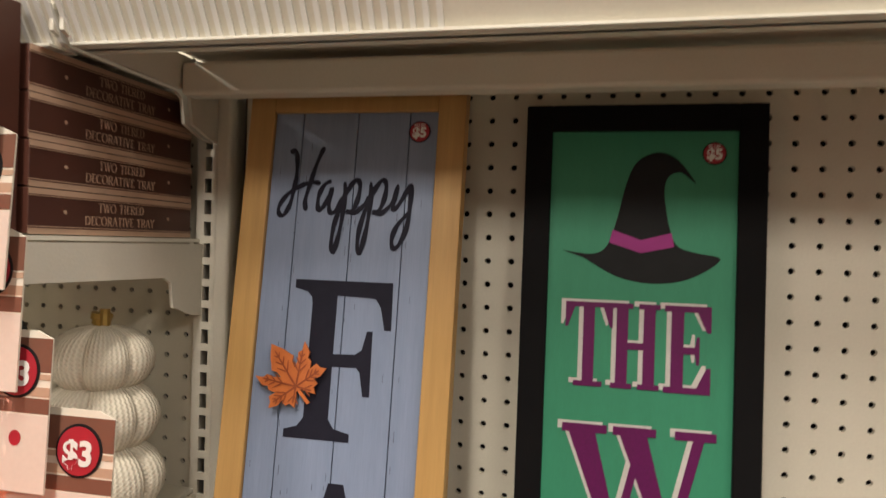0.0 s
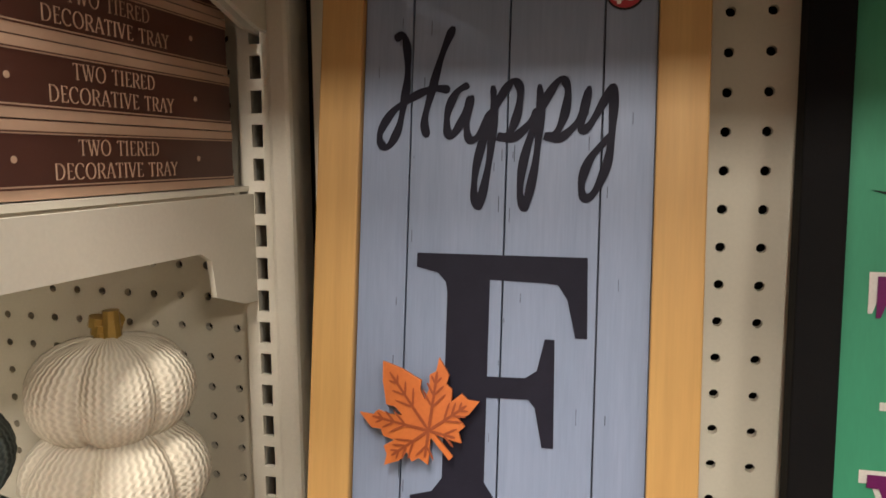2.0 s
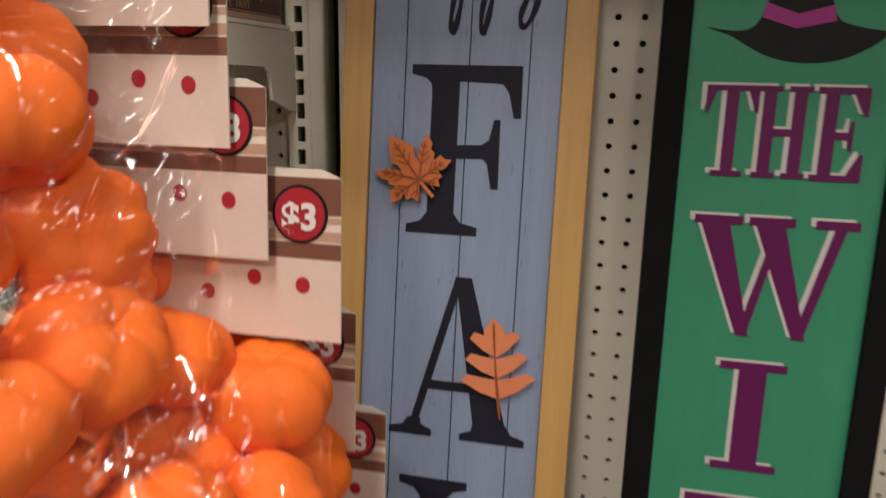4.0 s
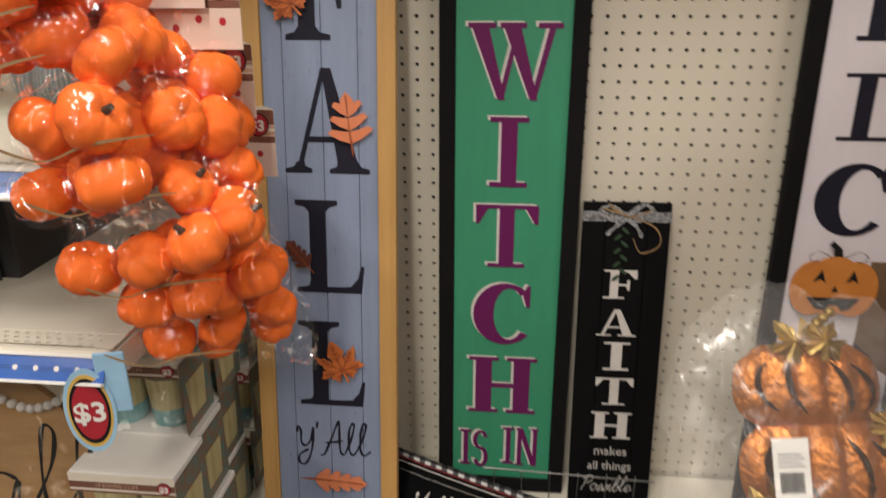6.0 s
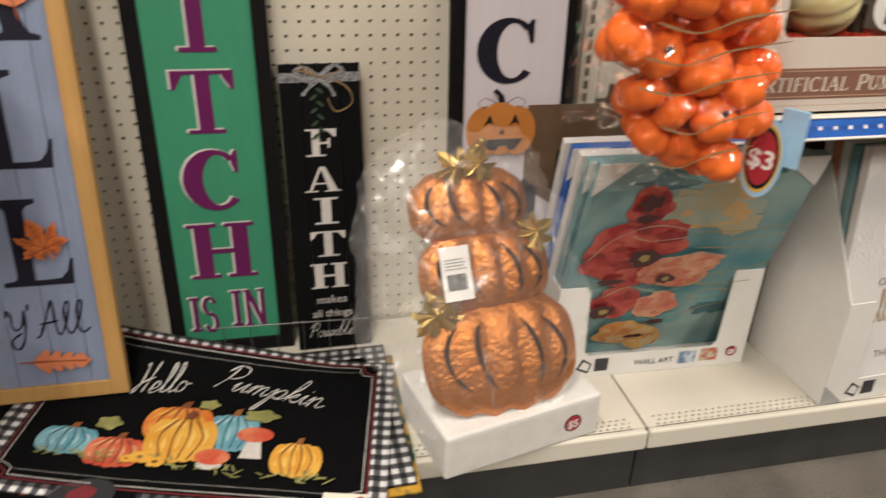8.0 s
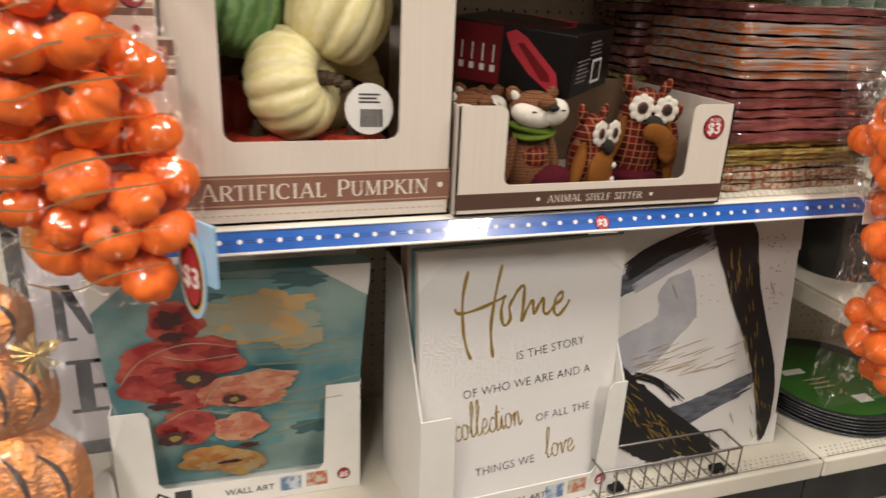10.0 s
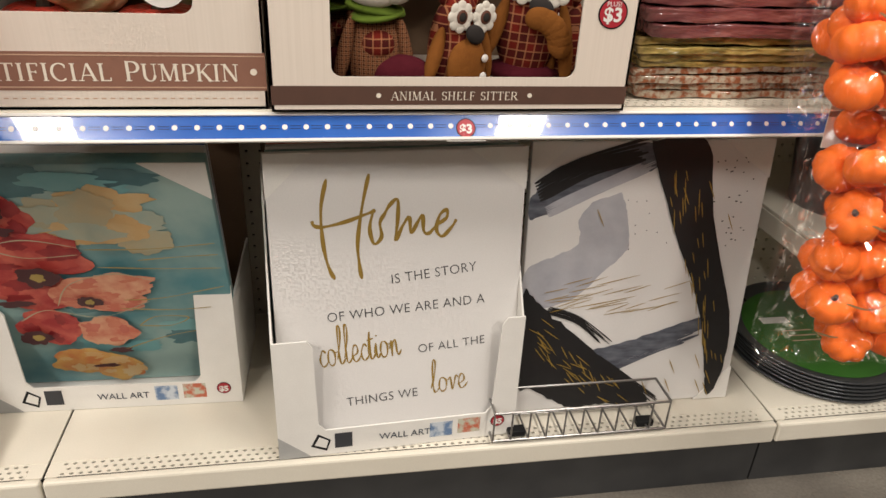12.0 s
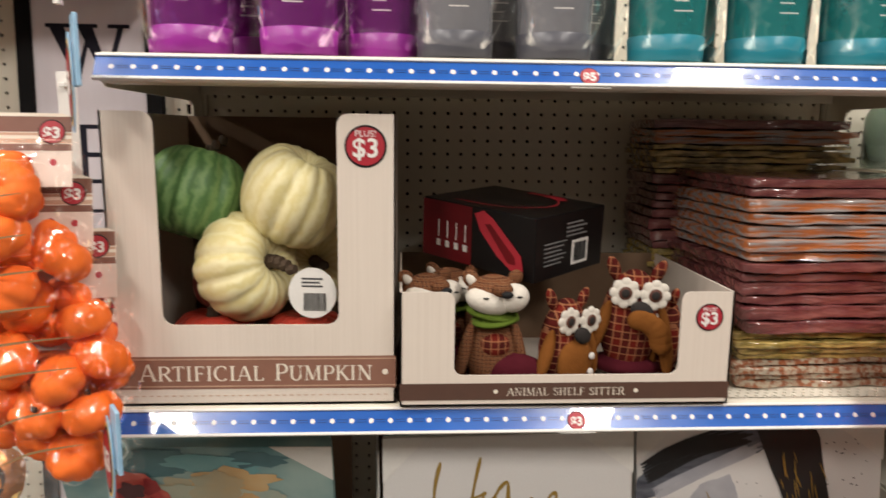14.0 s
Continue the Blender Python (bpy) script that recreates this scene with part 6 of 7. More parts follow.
# ---- carton bay: wall art below ----
def canvas(parent, w, h, y, lean, material, name="canvas", label=""):
    m = pose(0.006, y, 0.003, -lean, 0, 0)
    ob = part(name, block(0, w, 0, 0.018, 0, h, 0.002), material, parent, label, False, m)
    return ob, m


def corner_guard(parent, w, h, where, s=0.065):
    pts = {"tl": [(-0.001, h - s), (s, h + 0.001), (-0.001, h + 0.001)], "tr": [(w + 0.001, h - s), (w + 0.001, h + 0.001), (w - s * 1.35, h + 0.001)], "br": [(w + 0.001, s), (w - s, -0.001), (w + 0.001, -0.001)]}[where]
    return part("corner_guard", prism([pts], 0.0015, 0.0002), M_WHITE, parent, "white card corner guard")


def art_box(x, y, w, d, tab_l, tab_r, band, side_back, turn, label, tab_w=0.06, back_h=0.47, back_x=0.0):
    b = thing("display_box", pose(x, y, 0.166, 0, 0, turn), label, "box", "wall art display boxes")
    r = 0.012
    part("front_panel", prism([[(0, 0), (w, 0), (w, tab_r), (w - tab_w + 0.008, tab_r), (w - tab_w, tab_r - r), (w - tab_w - 0.006, band + r), (w - tab_w - 0.016, band), (0.074, band), (0.064, band + r), (0.060, tab_l - r), (0.052, tab_l), (0, tab_l)]], 0.003, -0.003), M_WHITE, b, "white card front with a cut-out")
    for xs in (0.0, w - 0.003):
        bm = bmesh.new()
        prof = [(0.003, 0), (d, 0), (d, side_back), (d * 0.62, side_back), (0.003, tab_l)]
        a = [bm.verts.new((xs, yy, zz)) for yy, zz in prof]
        c = [bm.verts.new((xs + 0.003, yy, zz)) for yy, zz in prof]
        bm.faces.new(a), bm.faces.new(list(reversed(c)))
        for k in range(5):
            bm.faces.new((a[k], c[k], c[(k + 1) % 5], a[(k + 1) % 5]))
        bmesh.ops.recalc_face_normals(bm, faces=bm.faces[:])
        part("side_panel", bm, M_WHITE, b, "white card side")
    part("bottom_panel", block(0.003, w - 0.003, 0.003, d, 0, 0.003), M_WHITE, b)
    part("back_panel", block(back_x, w, d, d + 0.003, 0, back_h), M_KRAFT, b, "brown card back")
    part("grey_corner", prism([[(0, 0), (0.05, 0), (0.0, 0.045)]], 0.0002, 0.0002), mat("pale_grey_print", (0.42, 0.42, 0.41), 0.5), b)
    part("print_square", prism([rec(0.088, 0.012, 0.116, 0.042)], 0.0002, 0.0002), mat("charcoal_print", (0.035, 0.037, 0.045), 0.5), b)
    part("print_frame", prism([[(0.05, 0.02), (0.075, 0.008), (0.082, 0.03), (0.062, 0.044)]], 0.0002, 0.0002), M_BLACK, b)
    part("print_frame_inner", prism([[(0.056, 0.022), (0.074, 0.014), (0.078, 0.029), (0.064, 0.038)]], 0.0002, 0.0005), M_WHITE, b)
    lettering("WALL ART", 0.0175, M_GROOVE, b, pose(w * 0.52, -0.0006, band * 0.5), "word")
    part("thumbnail", prism([rec(w - 0.145, 0.012, w - 0.107, 0.042)], 0.0002, 0.0002), mat("thumb_blue", (0.55, 0.6, 0.66), 0.5, second=(0.12, 0.2, 0.35), scale=60, amount=0.08), b)
    part("thumbnail", prism([rec(w - 0.098, 0.014, w - 0.060, 0.044)], 0.0002, 0.0002), mat("thumb_red", (0.5, 0.12, 0.06), 0.5, second=(0.5, 0.5, 0.4), scale=70, amount=0.08), b)
    price_spot(b, w - 0.03, 0.032, 0.012, "$5", 0.0003)
    return b


def canvas_thing(parent_pose, w, h, material, label, guards=("tl", "tr")):
    c = thing("canvas_print", parent_pose, label, "picture", "canvas prints")
    part("canvas", block(0, w, 0, 0.018, 0, h, 0.002), material, c)
    for g in guards:
        corner_guard(c, w, h, g)
    return c


M_TEALBG = mat("teal_wash", (0.06, 0.22, 0.26), 0.55, second=(0.32, 0.45, 0.42), scale=6, amount=0.15, wear=0.1, bump=0.1, bump_scale=900)
M_POPR = mat("poppy_red", (0.36, 0.018, 0.024), 0.55, second=(0.60, 0.13, 0.09), scale=26, amount=0.13)
M_POPC = mat("poppy_coral", (0.56, 0.14, 0.085), 0.55, second=(0.70, 0.36, 0.22), scale=30, amount=0.13)
M_POPY = mat("poppy_yellow", (0.60, 0.36, 0.10), 0.55, second=(0.52, 0.18, 0.05), scale=28, amount=0.13)
M_POPH = mat("wash_peach", (0.50, 0.38, 0.21), 0.6, second=(0.36, 0.40, 0.31), scale=14, amount=0.2)
M_POPC2 = mat("poppy_salmon", (0.62, 0.22, 0.13), 0.55, second=(0.56, 0.15, 0.09), scale=30, amount=0.15)
M_POPC3 = mat("poppy_rose", (0.50, 0.11, 0.075), 0.55, second=(0.60, 0.18, 0.12), scale=30, amount=0.15)
M_POPR2 = mat("poppy_scarlet", (0.50, 0.07, 0.05), 0.55, second=(0.40, 0.03, 0.03), scale=30, amount=0.15)
M_POPDR = mat("poppy_crimson", (0.22, 0.010, 0.016), 0.55, second=(0.34, 0.03, 0.03), scale=30, amount=0.15)
M_POPH2 = mat("wash_cream", (0.48, 0.45, 0.31), 0.6, second=(0.32, 0.41, 0.36), scale=14, amount=0.2)
M_POPY2 = mat("wash_amber", (0.58, 0.34, 0.13), 0.6, second=(0.60, 0.45, 0.24), scale=16, amount=0.2)
M_POPD = mat("poppy_dark", (0.07, 0.015, 0.02), 0.55)
M_TEALD = mat("teal_deep", (0.05, 0.13, 0.15), 0.55, second=(0.10, 0.22, 0.24), scale=14, amount=0.2)
M_TEALL = mat("teal_pale", (0.12, 0.33, 0.36), 0.55, second=(0.22, 0.42, 0.42), scale=12, amount=0.2)
M_OCHRE = mat("ochre_line", (0.42, 0.30, 0.08), 0.55)
M_CANW = mat("white_canvas", (0.76, 0.74, 0.72), 0.6, second=(0.70, 0.68, 0.66), scale=5, wear=0.1, bump=0.03, bump_scale=700)
M_GOLDI = mat("gold_ink", (0.42, 0.28, 0.06), 0.4, second=(0.34, 0.21, 0.04), scale=60, metal=0.3)
M_GREYI = mat("grey_ink_text", (0.07, 0.07, 0.075), 0.6)


def petal(cx, cy, rx, ry, seed, n=40, rough=0.16):
    off = Vector((seed * 7.3, seed * 2.1, 0))
    res = []
    for i in range(n):
        a = 2 * math.pi * i / n
        k = 1 + rough * noise.noise(Vector((math.cos(a) * 1.6, math.sin(a) * 1.6, 0)) + off) + rough * 0.4 * noise.noise(Vector((math.cos(a) * 5, math.sin(a) * 5, 0)) + off)
        res.append((cx + rx * k * math.cos(a), cy + ry * k * math.sin(a)))
    return res


box1 = art_box(0.607, 0.545, 0.41, 0.225, 0.205, 0.235, 0.048, 0.21, -1.5, "white card display box of poppy wall art", 0.06, 0.487, -0.018)
for k in range(1, 5):
    canvas_thing(pose(0.617 - 0.004 * k, 0.617 + k * 0.021, 0.171, 18.5 - 0.8 * k, 0, -1.5), 0.400, 0.49, (M_TEALBG, M_CANW, M_BLUE, M_CANW)[k - 1], "stretched canvas print standing in a display box", ("tl",))
pop = canvas_thing(pose(0.617, 0.617, 0.171, 18.5, 0, -1.5), 0.401, 0.500, M_TEALBG, "teal canvas print of red and coral poppies")
rnd = random.Random(4)
lift = 0.0002


def dab(nm, mt, c, seed, rough=0.3):
    global lift
    part("painted_" + nm, prism([petal(*c, seed, rough=rough)], 0.00008, lift), mt, pop)
    lift += 0.00009


for k in range(12):
    dab("wash", (M_TEALD, M_TEALL)[k % 2], (rnd.uniform(.05, .37), rnd.choice((rnd.uniform(.45, .48), rnd.uniform(.05, .30))), rnd.uniform(.03, .06), rnd.uniform(.012, .026)), k + 20, 0.5)
for k in range(14):
    dab("wash", (M_POPH, M_POPH2, M_POPY2)[k % 3], (.225 + rnd.uniform(-.075, .075), .395 + rnd.uniform(-.04, .045), rnd.uniform(.025, .065), rnd.uniform(.018, .034)), k + 40, 0.5)
POPPIES = [(M_POPR, .112, .405, .040, .046), (M_POPR, .118, .330, .090, .046), (M_POPR, .075, .285, .062, .045), (M_POPR, .120, .250, .070, .040), (M_POPR, .110, .165, .048, .045), (M_POPC, .195, .150, .045, .040),
           (M_POPC, .175, .245, .045, .034), (M_POPC, .225, .265, .066, .030), (M_POPC, .225, .228, .050, .026), (M_POPY, .140, .075, .052, .034), (M_POPY, .195, .055, .042, .036)]
TONES = {M_POPR: (M_POPR2, M_POPDR, M_POPR), M_POPC: (M_POPC2, M_POPC, M_POPC3), M_POPY: (M_POPY2, M_POPY, M_POPY2)}
for i, (mt, cx, cy, rx, ry) in enumerate(POPPIES):
    dab("poppy", mt, (cx, cy, rx, ry), i + 3, 0.28)
    for q in range(8):
        an = q * 0.78 + i
        dab("petal", TONES[mt][q % 3], (cx + rx * .6 * math.cos(an), cy + ry * .6 * math.sin(an), rx * rnd.uniform(.16, .40), ry * rnd.uniform(.14, .36)), i * 9 + q, 0.5)
for k, c in enumerate(((.105, .425, .018, .018), (.106, .388, .020, .009), (.130, .290, .030, .022), (.188, .232, .018, .012), (.085, .145, .024, .018), (.208, .105, .018, .007), (.175, .062, .022, .005), (.080, .232, .026, .008))):
    dab("centre", M_POPD, c, k + 90, 0.4)
for k, c in enumerate(((.130, .291, .010, .009), (.189, .232, .007, .006), (.088, .146, .009, .008))):
    dab("pollen", M_OCHRE, c, k + 95, 0.3)
ln = bmesh.new()
for i, pts in enumerate(([(.21, .350), (.30, .349), (.395, .358)], [(.22, .312), (.31, .306), (.397, .304)], [(.28, .325), (.33, .33), (.397, .334)], [(.24, .235), (.3, .238), (.396, .262)], [(.23, .215), (.31, .208), (.37, .212)], [(.215, .108), (.29, .14), (.38, .160)], [(.25, .170), (.28, .192), (.33, .188), (.30, .168), (.25, .170)])):
    ribbon(pts, 0.0024, h=lift + 0.0002, bm=ln)
part("painted_stalk", ln, M_OCHRE, pop)
hl = bmesh.new()
for i, pts in enumerate(([(.02, .29), (.06, .345), (.13, .372), (.21, .352)], [(.14, .225), (.17, .275), (.24, .297), (.296, .277)], [(.13, .215), (.20, .196), (.277, .230)], [(.075, .19), (.12, .216), (.18, .195)], [(.09, .35), (.13, .335), (.20, .34)])):
    ribbon(pts, 0.0022, h=lift + 0.0003, bm=hl)
part("petal_edge", hl, M_POPH, pop)

box2 = art_box(1.086, 0.383, 0.388, 0.215, 0.222, 0.235, 0.050, 0.44, 3.0, "white card display box of quotation wall art", 0.036)
for k in range(1, 5):
    canvas_thing(pose(1.093, 0.396 + k * 0.022, 0.171, -6.5, 0, 3.0), 0.376, 0.482, (M_TEALBG, M_CANW, M_POPC, M_CANW)[k - 1], "stretched canvas print standing in a display box", ())
home = canvas_thing(pose(1.093, 0.392, 0.171, -6.5, 0, 3.0), 0.378, 0.488, M_CANW, "white canvas print with gold and grey home quotation", ("tl", "tr"))
hm = bmesh.new()
for i, st_ in enumerate(([(.084, .451), (.075, .407), (.076, .356), (.082, .320), (.091, .297)], [(.144, .456), (.133, .405), (.126, .353), (.128, .317), (.131, .295)], [(.062, .390), (.064, .383), (.077, .380), (.108, .386), (.141, .397), (.153, .402)],
                         [(.149, .399), (.144, .374), (.150, .350), (.161, .360), (.159, .382), (.166, .396), (.174, .409), (.185, .416), (.185, .385), (.182, .354), (.192, .375), (.202, .388), (.205, .364), (.214, .379), (.222, .390), (.224, .366), (.232, .362), (.243, .374), (.258, .385), (.258, .397), (.248, .390), (.243, .368), (.252, .356), (.267, .371), (.273, .382)])):
    ribbon(st_, 0.0064, h=0.0006 + i * 0.00005, bm=hm, taper=0.2, seed=i)
part("word", hm, M_GOLDI, home, "gold handwritten word")
for txt, u, v, sz, turn_ in (("IS THE STORY", .2405, .297, .0225, 5.5), ("OF WHO WE ARE AND A", .1995, .241, .0225, 3.2), ("OF ALL THE", .271, .1715, .0215, 4.0), ("THINGS WE", .1595, .086, .0225, 3.2)):
    lettering(txt, sz, M_GREYI, home, pose(u, -0.0006, v, 0, -turn_, 0), "word", space=1.05, wide=0.92, bold=-0.0003)
part("word", hand("collection", 0.064, 0.150, 0.066, 0.0030, wide=0.49, angle=5), M_GOLDI, home)
part("word", hand("love", 0.240, 0.084, 0.060, 0.0030, wide=0.60, angle=5), M_GOLDI, home)

abst = canvas_thing(pose(1.487, 0.452, 0.168, -6.0, 0, 0.5), 0.405, 0.485, M_CANW, "white canvas with black, grey and gold brush strokes", ("tl", "tr", "br"))
M_BRB, M_BRG, M_BRN = mat("brush_black", (0.012, 0.011, 0.012), 0.5, scale=50), mat("brush_grey", (0.36, 0.36, 0.40), 0.55, second=(0.48, 0.48, 0.51), scale=18, amount=0.2), mat("brush_navy", (0.05, 0.055, 0.075), 0.55, second=(0.16, 0.17, 0.2), scale=24, amount=0.18, stretch=(1, 1, 4))


def brush(pts, width, material, h, name="brush_stroke", seed=0, end=1.0):
    rnd = random.Random(seed)
    for k in range(7):
        o = (k - 3) / 3.0 * width * 0.44
        e = rnd.uniform(-0.02, 0.02)
        a, b = pts[0], pts[-1]
        L = math.hypot(b[0] - a[0], b[1] - a[1])
        nx, ny = -(b[1] - a[1]) / L, (b[0] - a[0]) / L
        q = [(x + nx * o * (1 + (end - 1) * i / (len(pts) - 1)), y + ny * o * (1 + (end - 1) * i / (len(pts) - 1))) for i, (x, y) in enumerate(pts)]
        q[-1] = (q[-1][0] + (b[0] - a[0]) / L * e, q[-1][1] + (b[1] - a[1]) / L * e)
        bm = bmesh.new()
        ribbon(q, width * 0.22, h=h + k * 0.00004, bm=bm, taper=0.2, seed=k)
        part(name, bm, material, abst)


def blot(outline, material, h, name="painted_patch", rough=0.004, seed=0):
    """A painted patch with a ragged edge."""
    q = spline(outline + [outline[0]], 8)[:-1]
    off = Vector((seed * 3.7, 0, 0))
    pts = [(u + rough * noise.noise(Vector((u * 90, v * 90, 0)) + off), v + rough * noise.noise(Vector((u * 90, v * 90, 9)) + off)) for u, v in q]
    part(name, prism([pts], 0.0002, h), material, abst)


blot([(.152, .402), (.166, .364), (.174, .304), (.130, .256), (.085, .216), (.007, .205), (.003, .272), (.058, .299), (.089, .318), (.086, .357), (.106, .385)], M_BRG, 0.0002, seed=1)
blot([(.001, .395), (.040, .442), (.106, .467), (.187, .482), (.215, .447), (.149, .421), (.086, .399), (.008, .360)], M_BRN, 0.0005, seed=2)
brush([(.012, .405), (.09, .445), (.19, .473)], 0.035, M_BRB, 0.0010, seed=4)
brush([(.03, .372), (.10, .405), (.20, .448)], 0.020, M_BRG, 0.0010, seed=3)
blot([(.136, .116), (.237, .142), (.335, .170), (.343, .150), (.252, .118), (.151, .078)], M_BRN, 0.0013, seed=5)
brush([(.15, .075), (.24, .112), (.31, .135)], 0.026, M_BRN, 0.0016, seed=8)
blot([(.003, .241), (.058, .186), (.159, .091), (.250, .004), (.170, .004), (.095, .006), (.030, .045), (.003, .062)], M_BRB, 0.0021, rough=0.006, seed=6)
brush([(.045, .200), (.10, .178), (.15, .135)], 0.014, M_BRB, 0.0024, seed=9)
brush([(.13, .105), (.19, .06), (.255, .008)], 0.020, M_BRB, 0.0024, seed=10)
blot([(.190, .484), (.248, .341), (.318, .192), (.352, .060), (.362, .012), (.378, .020), (.388, .074), (.380, .178), (.322, .339), (.284, .484)], M_BRB, 0.0028, rough=0.003, seed=7)
gl = bmesh.new()
rnd = random.Random(9)
for k in range(46):
    t = rnd.random()
    x, y = .236 + .130 * t + rnd.uniform(-.032, .032) * (1 - .6 * t), .47 - .38 * t
    ribbon([(x, y), (x + .006, y - rnd.uniform(.015, .045))], 0.0016, h=0.0036, bm=gl)
for k in range(40):
    t = rnd.random()
    x, y = .0 + .17 * t + rnd.uniform(-.03, .03), .18 - .16 * t + rnd.uniform(-.02, .02)
    if x > 0.004:
        ribbon([(x, y), (x + rnd.uniform(.012, .03), y - rnd.uniform(.012, .03))], 0.0016, h=0.0036, bm=gl)
for k in range(26):
    x, y = rnd.uniform(.03, .25), rnd.choice((.225, .24, .2, .21, .195)) + rnd.uniform(-.01, .01)
    ribbon([(x, y), (x + rnd.uniform(.03, .08), y + rnd.uniform(.004, .016))], 0.0014, h=0.0032, bm=gl)
for k in range(14):
    x, y = rnd.choice((.25, .28, .345, .13)) + rnd.uniform(-.02, .02), rnd.uniform(.02, .1) if k < 10 else rnd.uniform(.36, .42)
    ribbon([(x, y), (x + .014, y - .03)], 0.0018, h=0.0034, bm=gl)
part("gold_line", gl, M_GOLDI, abst, "thin gold brush line")
spk = [ell(rnd.uniform(.31, .38), rnd.uniform(.30, .47), .0012 + rnd.random() * .001, .0012, 6) for k in range(30)] + [ell(rnd.uniform(.16, .25), rnd.uniform(.3, .42), .001, .001, 6) for k in range(14)]
part("paint_speck", prism(spk, 0.0002, 0.0002, 0.0), M_BRB, abst)

# wire basket clipped to the deck edge
wb = thing("wire_basket", pose(1.432, 0.378, 0.170), "small empty wire basket on the deck edge", "basket")


def rod(a, b, r=0.0016, bm=None):
    bm = bm or bmesh.new()
    a, b = Vector(a), Vector(b)
    m = Matrix.Translation((a + b) / 2) @ (b - a).to_track_quat("Z", "Y").to_matrix().to_4x4()
    bmesh.ops.create_cone(bm, cap_ends=True, segments=6, radius1=r, radius2=r, depth=(b - a).length, matrix=m)
    return bm


W, D, HH = 0.305, 0.062, 0.062
for z in (0.004, HH):
    for a, b in (((0, 0, z), (W, 0, z)), ((0, D, z), (W, D, z)), ((0, 0, z), (0, D, z)), ((W, 0, z), (W, D, z))):
        part("rim_wire", rod(a, b, 0.0022), M_WIRE, wb)
for k in range(11):
    x = W * k / 10
    part("upright_wire", rod((x, 0, 0.004), (x, 0, HH)), M_WIRE, wb)
    part("floor_wire", rod((x, 0, 0.004), (x, D, 0.004)), M_WIRE, wb)
for k in (0.03, 0.26):
    part("clip", block(k, k + 0.03, 0.012, 0.03, -0.002, 0.010, 0.002), M_BLACK, wb)

# wire rail across the sign feet
hk = thing("wire_fence", pose(-0.03, 0.69, 0.0), "thin wire fence lying before the signs", "rail")
part("wire", rod((0.0, 0.0, 0.262), (0.30, -0.02, 0.268), 0.0013), M_WIRE, hk)
for k in range(6):
    part("wire", rod((0.02 + k * 0.05, 0, 0.262), (0.02 + k * 0.05, 0.002, 0.17), 0.001), M_WIRE, hk)

# ---- carton bay: middle shelf ----
def u_front(parent, w, h, win, top, band_h, r=0.015, thick=0.003, material=None):
    """Card front with a rounded window that is open at the top."""
    a, b, zb = win
    def arc(cx, cz, a0, a1):
        return [(cx + r * math.cos(radians(a0 + (a1 - a0) * k / 5)), cz + r * math.sin(radians(a0 + (a1 - a0) * k / 5))) for k in range(6)]
    left = [(0, 0), (a, 0), (a, h - r)] + arc(a - r, h - r, 0, 90) + [(0, h)]
    right = [(b, 0), (w, 0), (w, h)] + arc(b + r, h - r, 90, 180)
    low = [(a, 0), (b, 0), (b, zb + r)] + arc(b - r, zb + r, 0, -90) + arc(a + r, zb + r, -90, -180)
    return part("front_panel", prism([left, right, low], thick, -thick, 0.0), material or M_CREAMB, parent, "printed card front with a window")


M_CREAMB = mat("fluted_cream_card", (0.70, 0.62, 0.54), 0.55, second=(0.66, 0.58, 0.50), scale=60, stretch=(6, 1, 0.05), amount=0.2)
M_BANDB = mat("band_brown", (0.26, 0.125, 0.085), 0.5, second=(0.23, 0.11, 0.075), scale=60)
ap = thing("display_box", pose(0.747, 0.369, 0.743), "tall cream carton of artificial pumpkins with open front", "box")
AW, AH = 0.362, 0.378
u_front(ap, AW, AH, (0.064, 0.288, 0.108), 0, 0)
part("side_panel", block(0, 0.003, 0.0, 0.36, 0, AH), M_CREAMB, ap)
part("side_panel", block(AW - 0.003, AW, 0.0, 0.36, 0, AH), M_CREAMB, ap)
part("bottom_panel", block(0.003, AW - 0.003, 0.0, 0.36, 0, 0.003), M_CREAMB, ap)
part("back_panel", block(0, AW, 0.36, 0.363, 0, AH), M_KRAFT, ap)
bd = part("brown_band", prism([rec(0, 0.022, AW, 0.066)], 0.0003, 0.0002), M_BANDB, ap, "brown title band")
part("tan_line", prism([rec(0, 0.025, AW, 0.0265), rec(0, 0.0615, AW, 0.063)], 0.0002, 0.0006, 0), M_TAN, bd)
roman("ARTIFICIAL PUMPKIN", 0.0200, M_CREAM, bd, pose(AW * 0.502, -0.0006, 0.043), 0.302, tall=1.14)
part("dot", prism([ell(.018, .044, .004, .004, 12), ell(AW - .014, .044, .004, .004, 12)], 0.0002, 0.0006), M_CREAM, bd)
part("perforation", prism([rec(0.004 + k * 0.0095, 0.012, 0.009 + k * 0.0095, 0.0133) for k in range(37)], 0.0001, 0.0002, 0), M_TAN, ap)
price_spot(ap, 0.324, 0.338, 0.0265, "$3", 0.0003, True)

M_GGREEN = ribbed("gourd_green", (0.07, 0.16, 0.045), (0.17, 0.29, 0.10), 22, 0.1, 0.5, 9.0)
M_GCREAM = ribbed("gourd_cream", (0.69, 0.60, 0.28), (0.77, 0.70, 0.41), 20, 0.1, 0.5, 9.0)
M_GRED = mat("gourd_red", (0.50, 0.05, 0.03), 0.4)


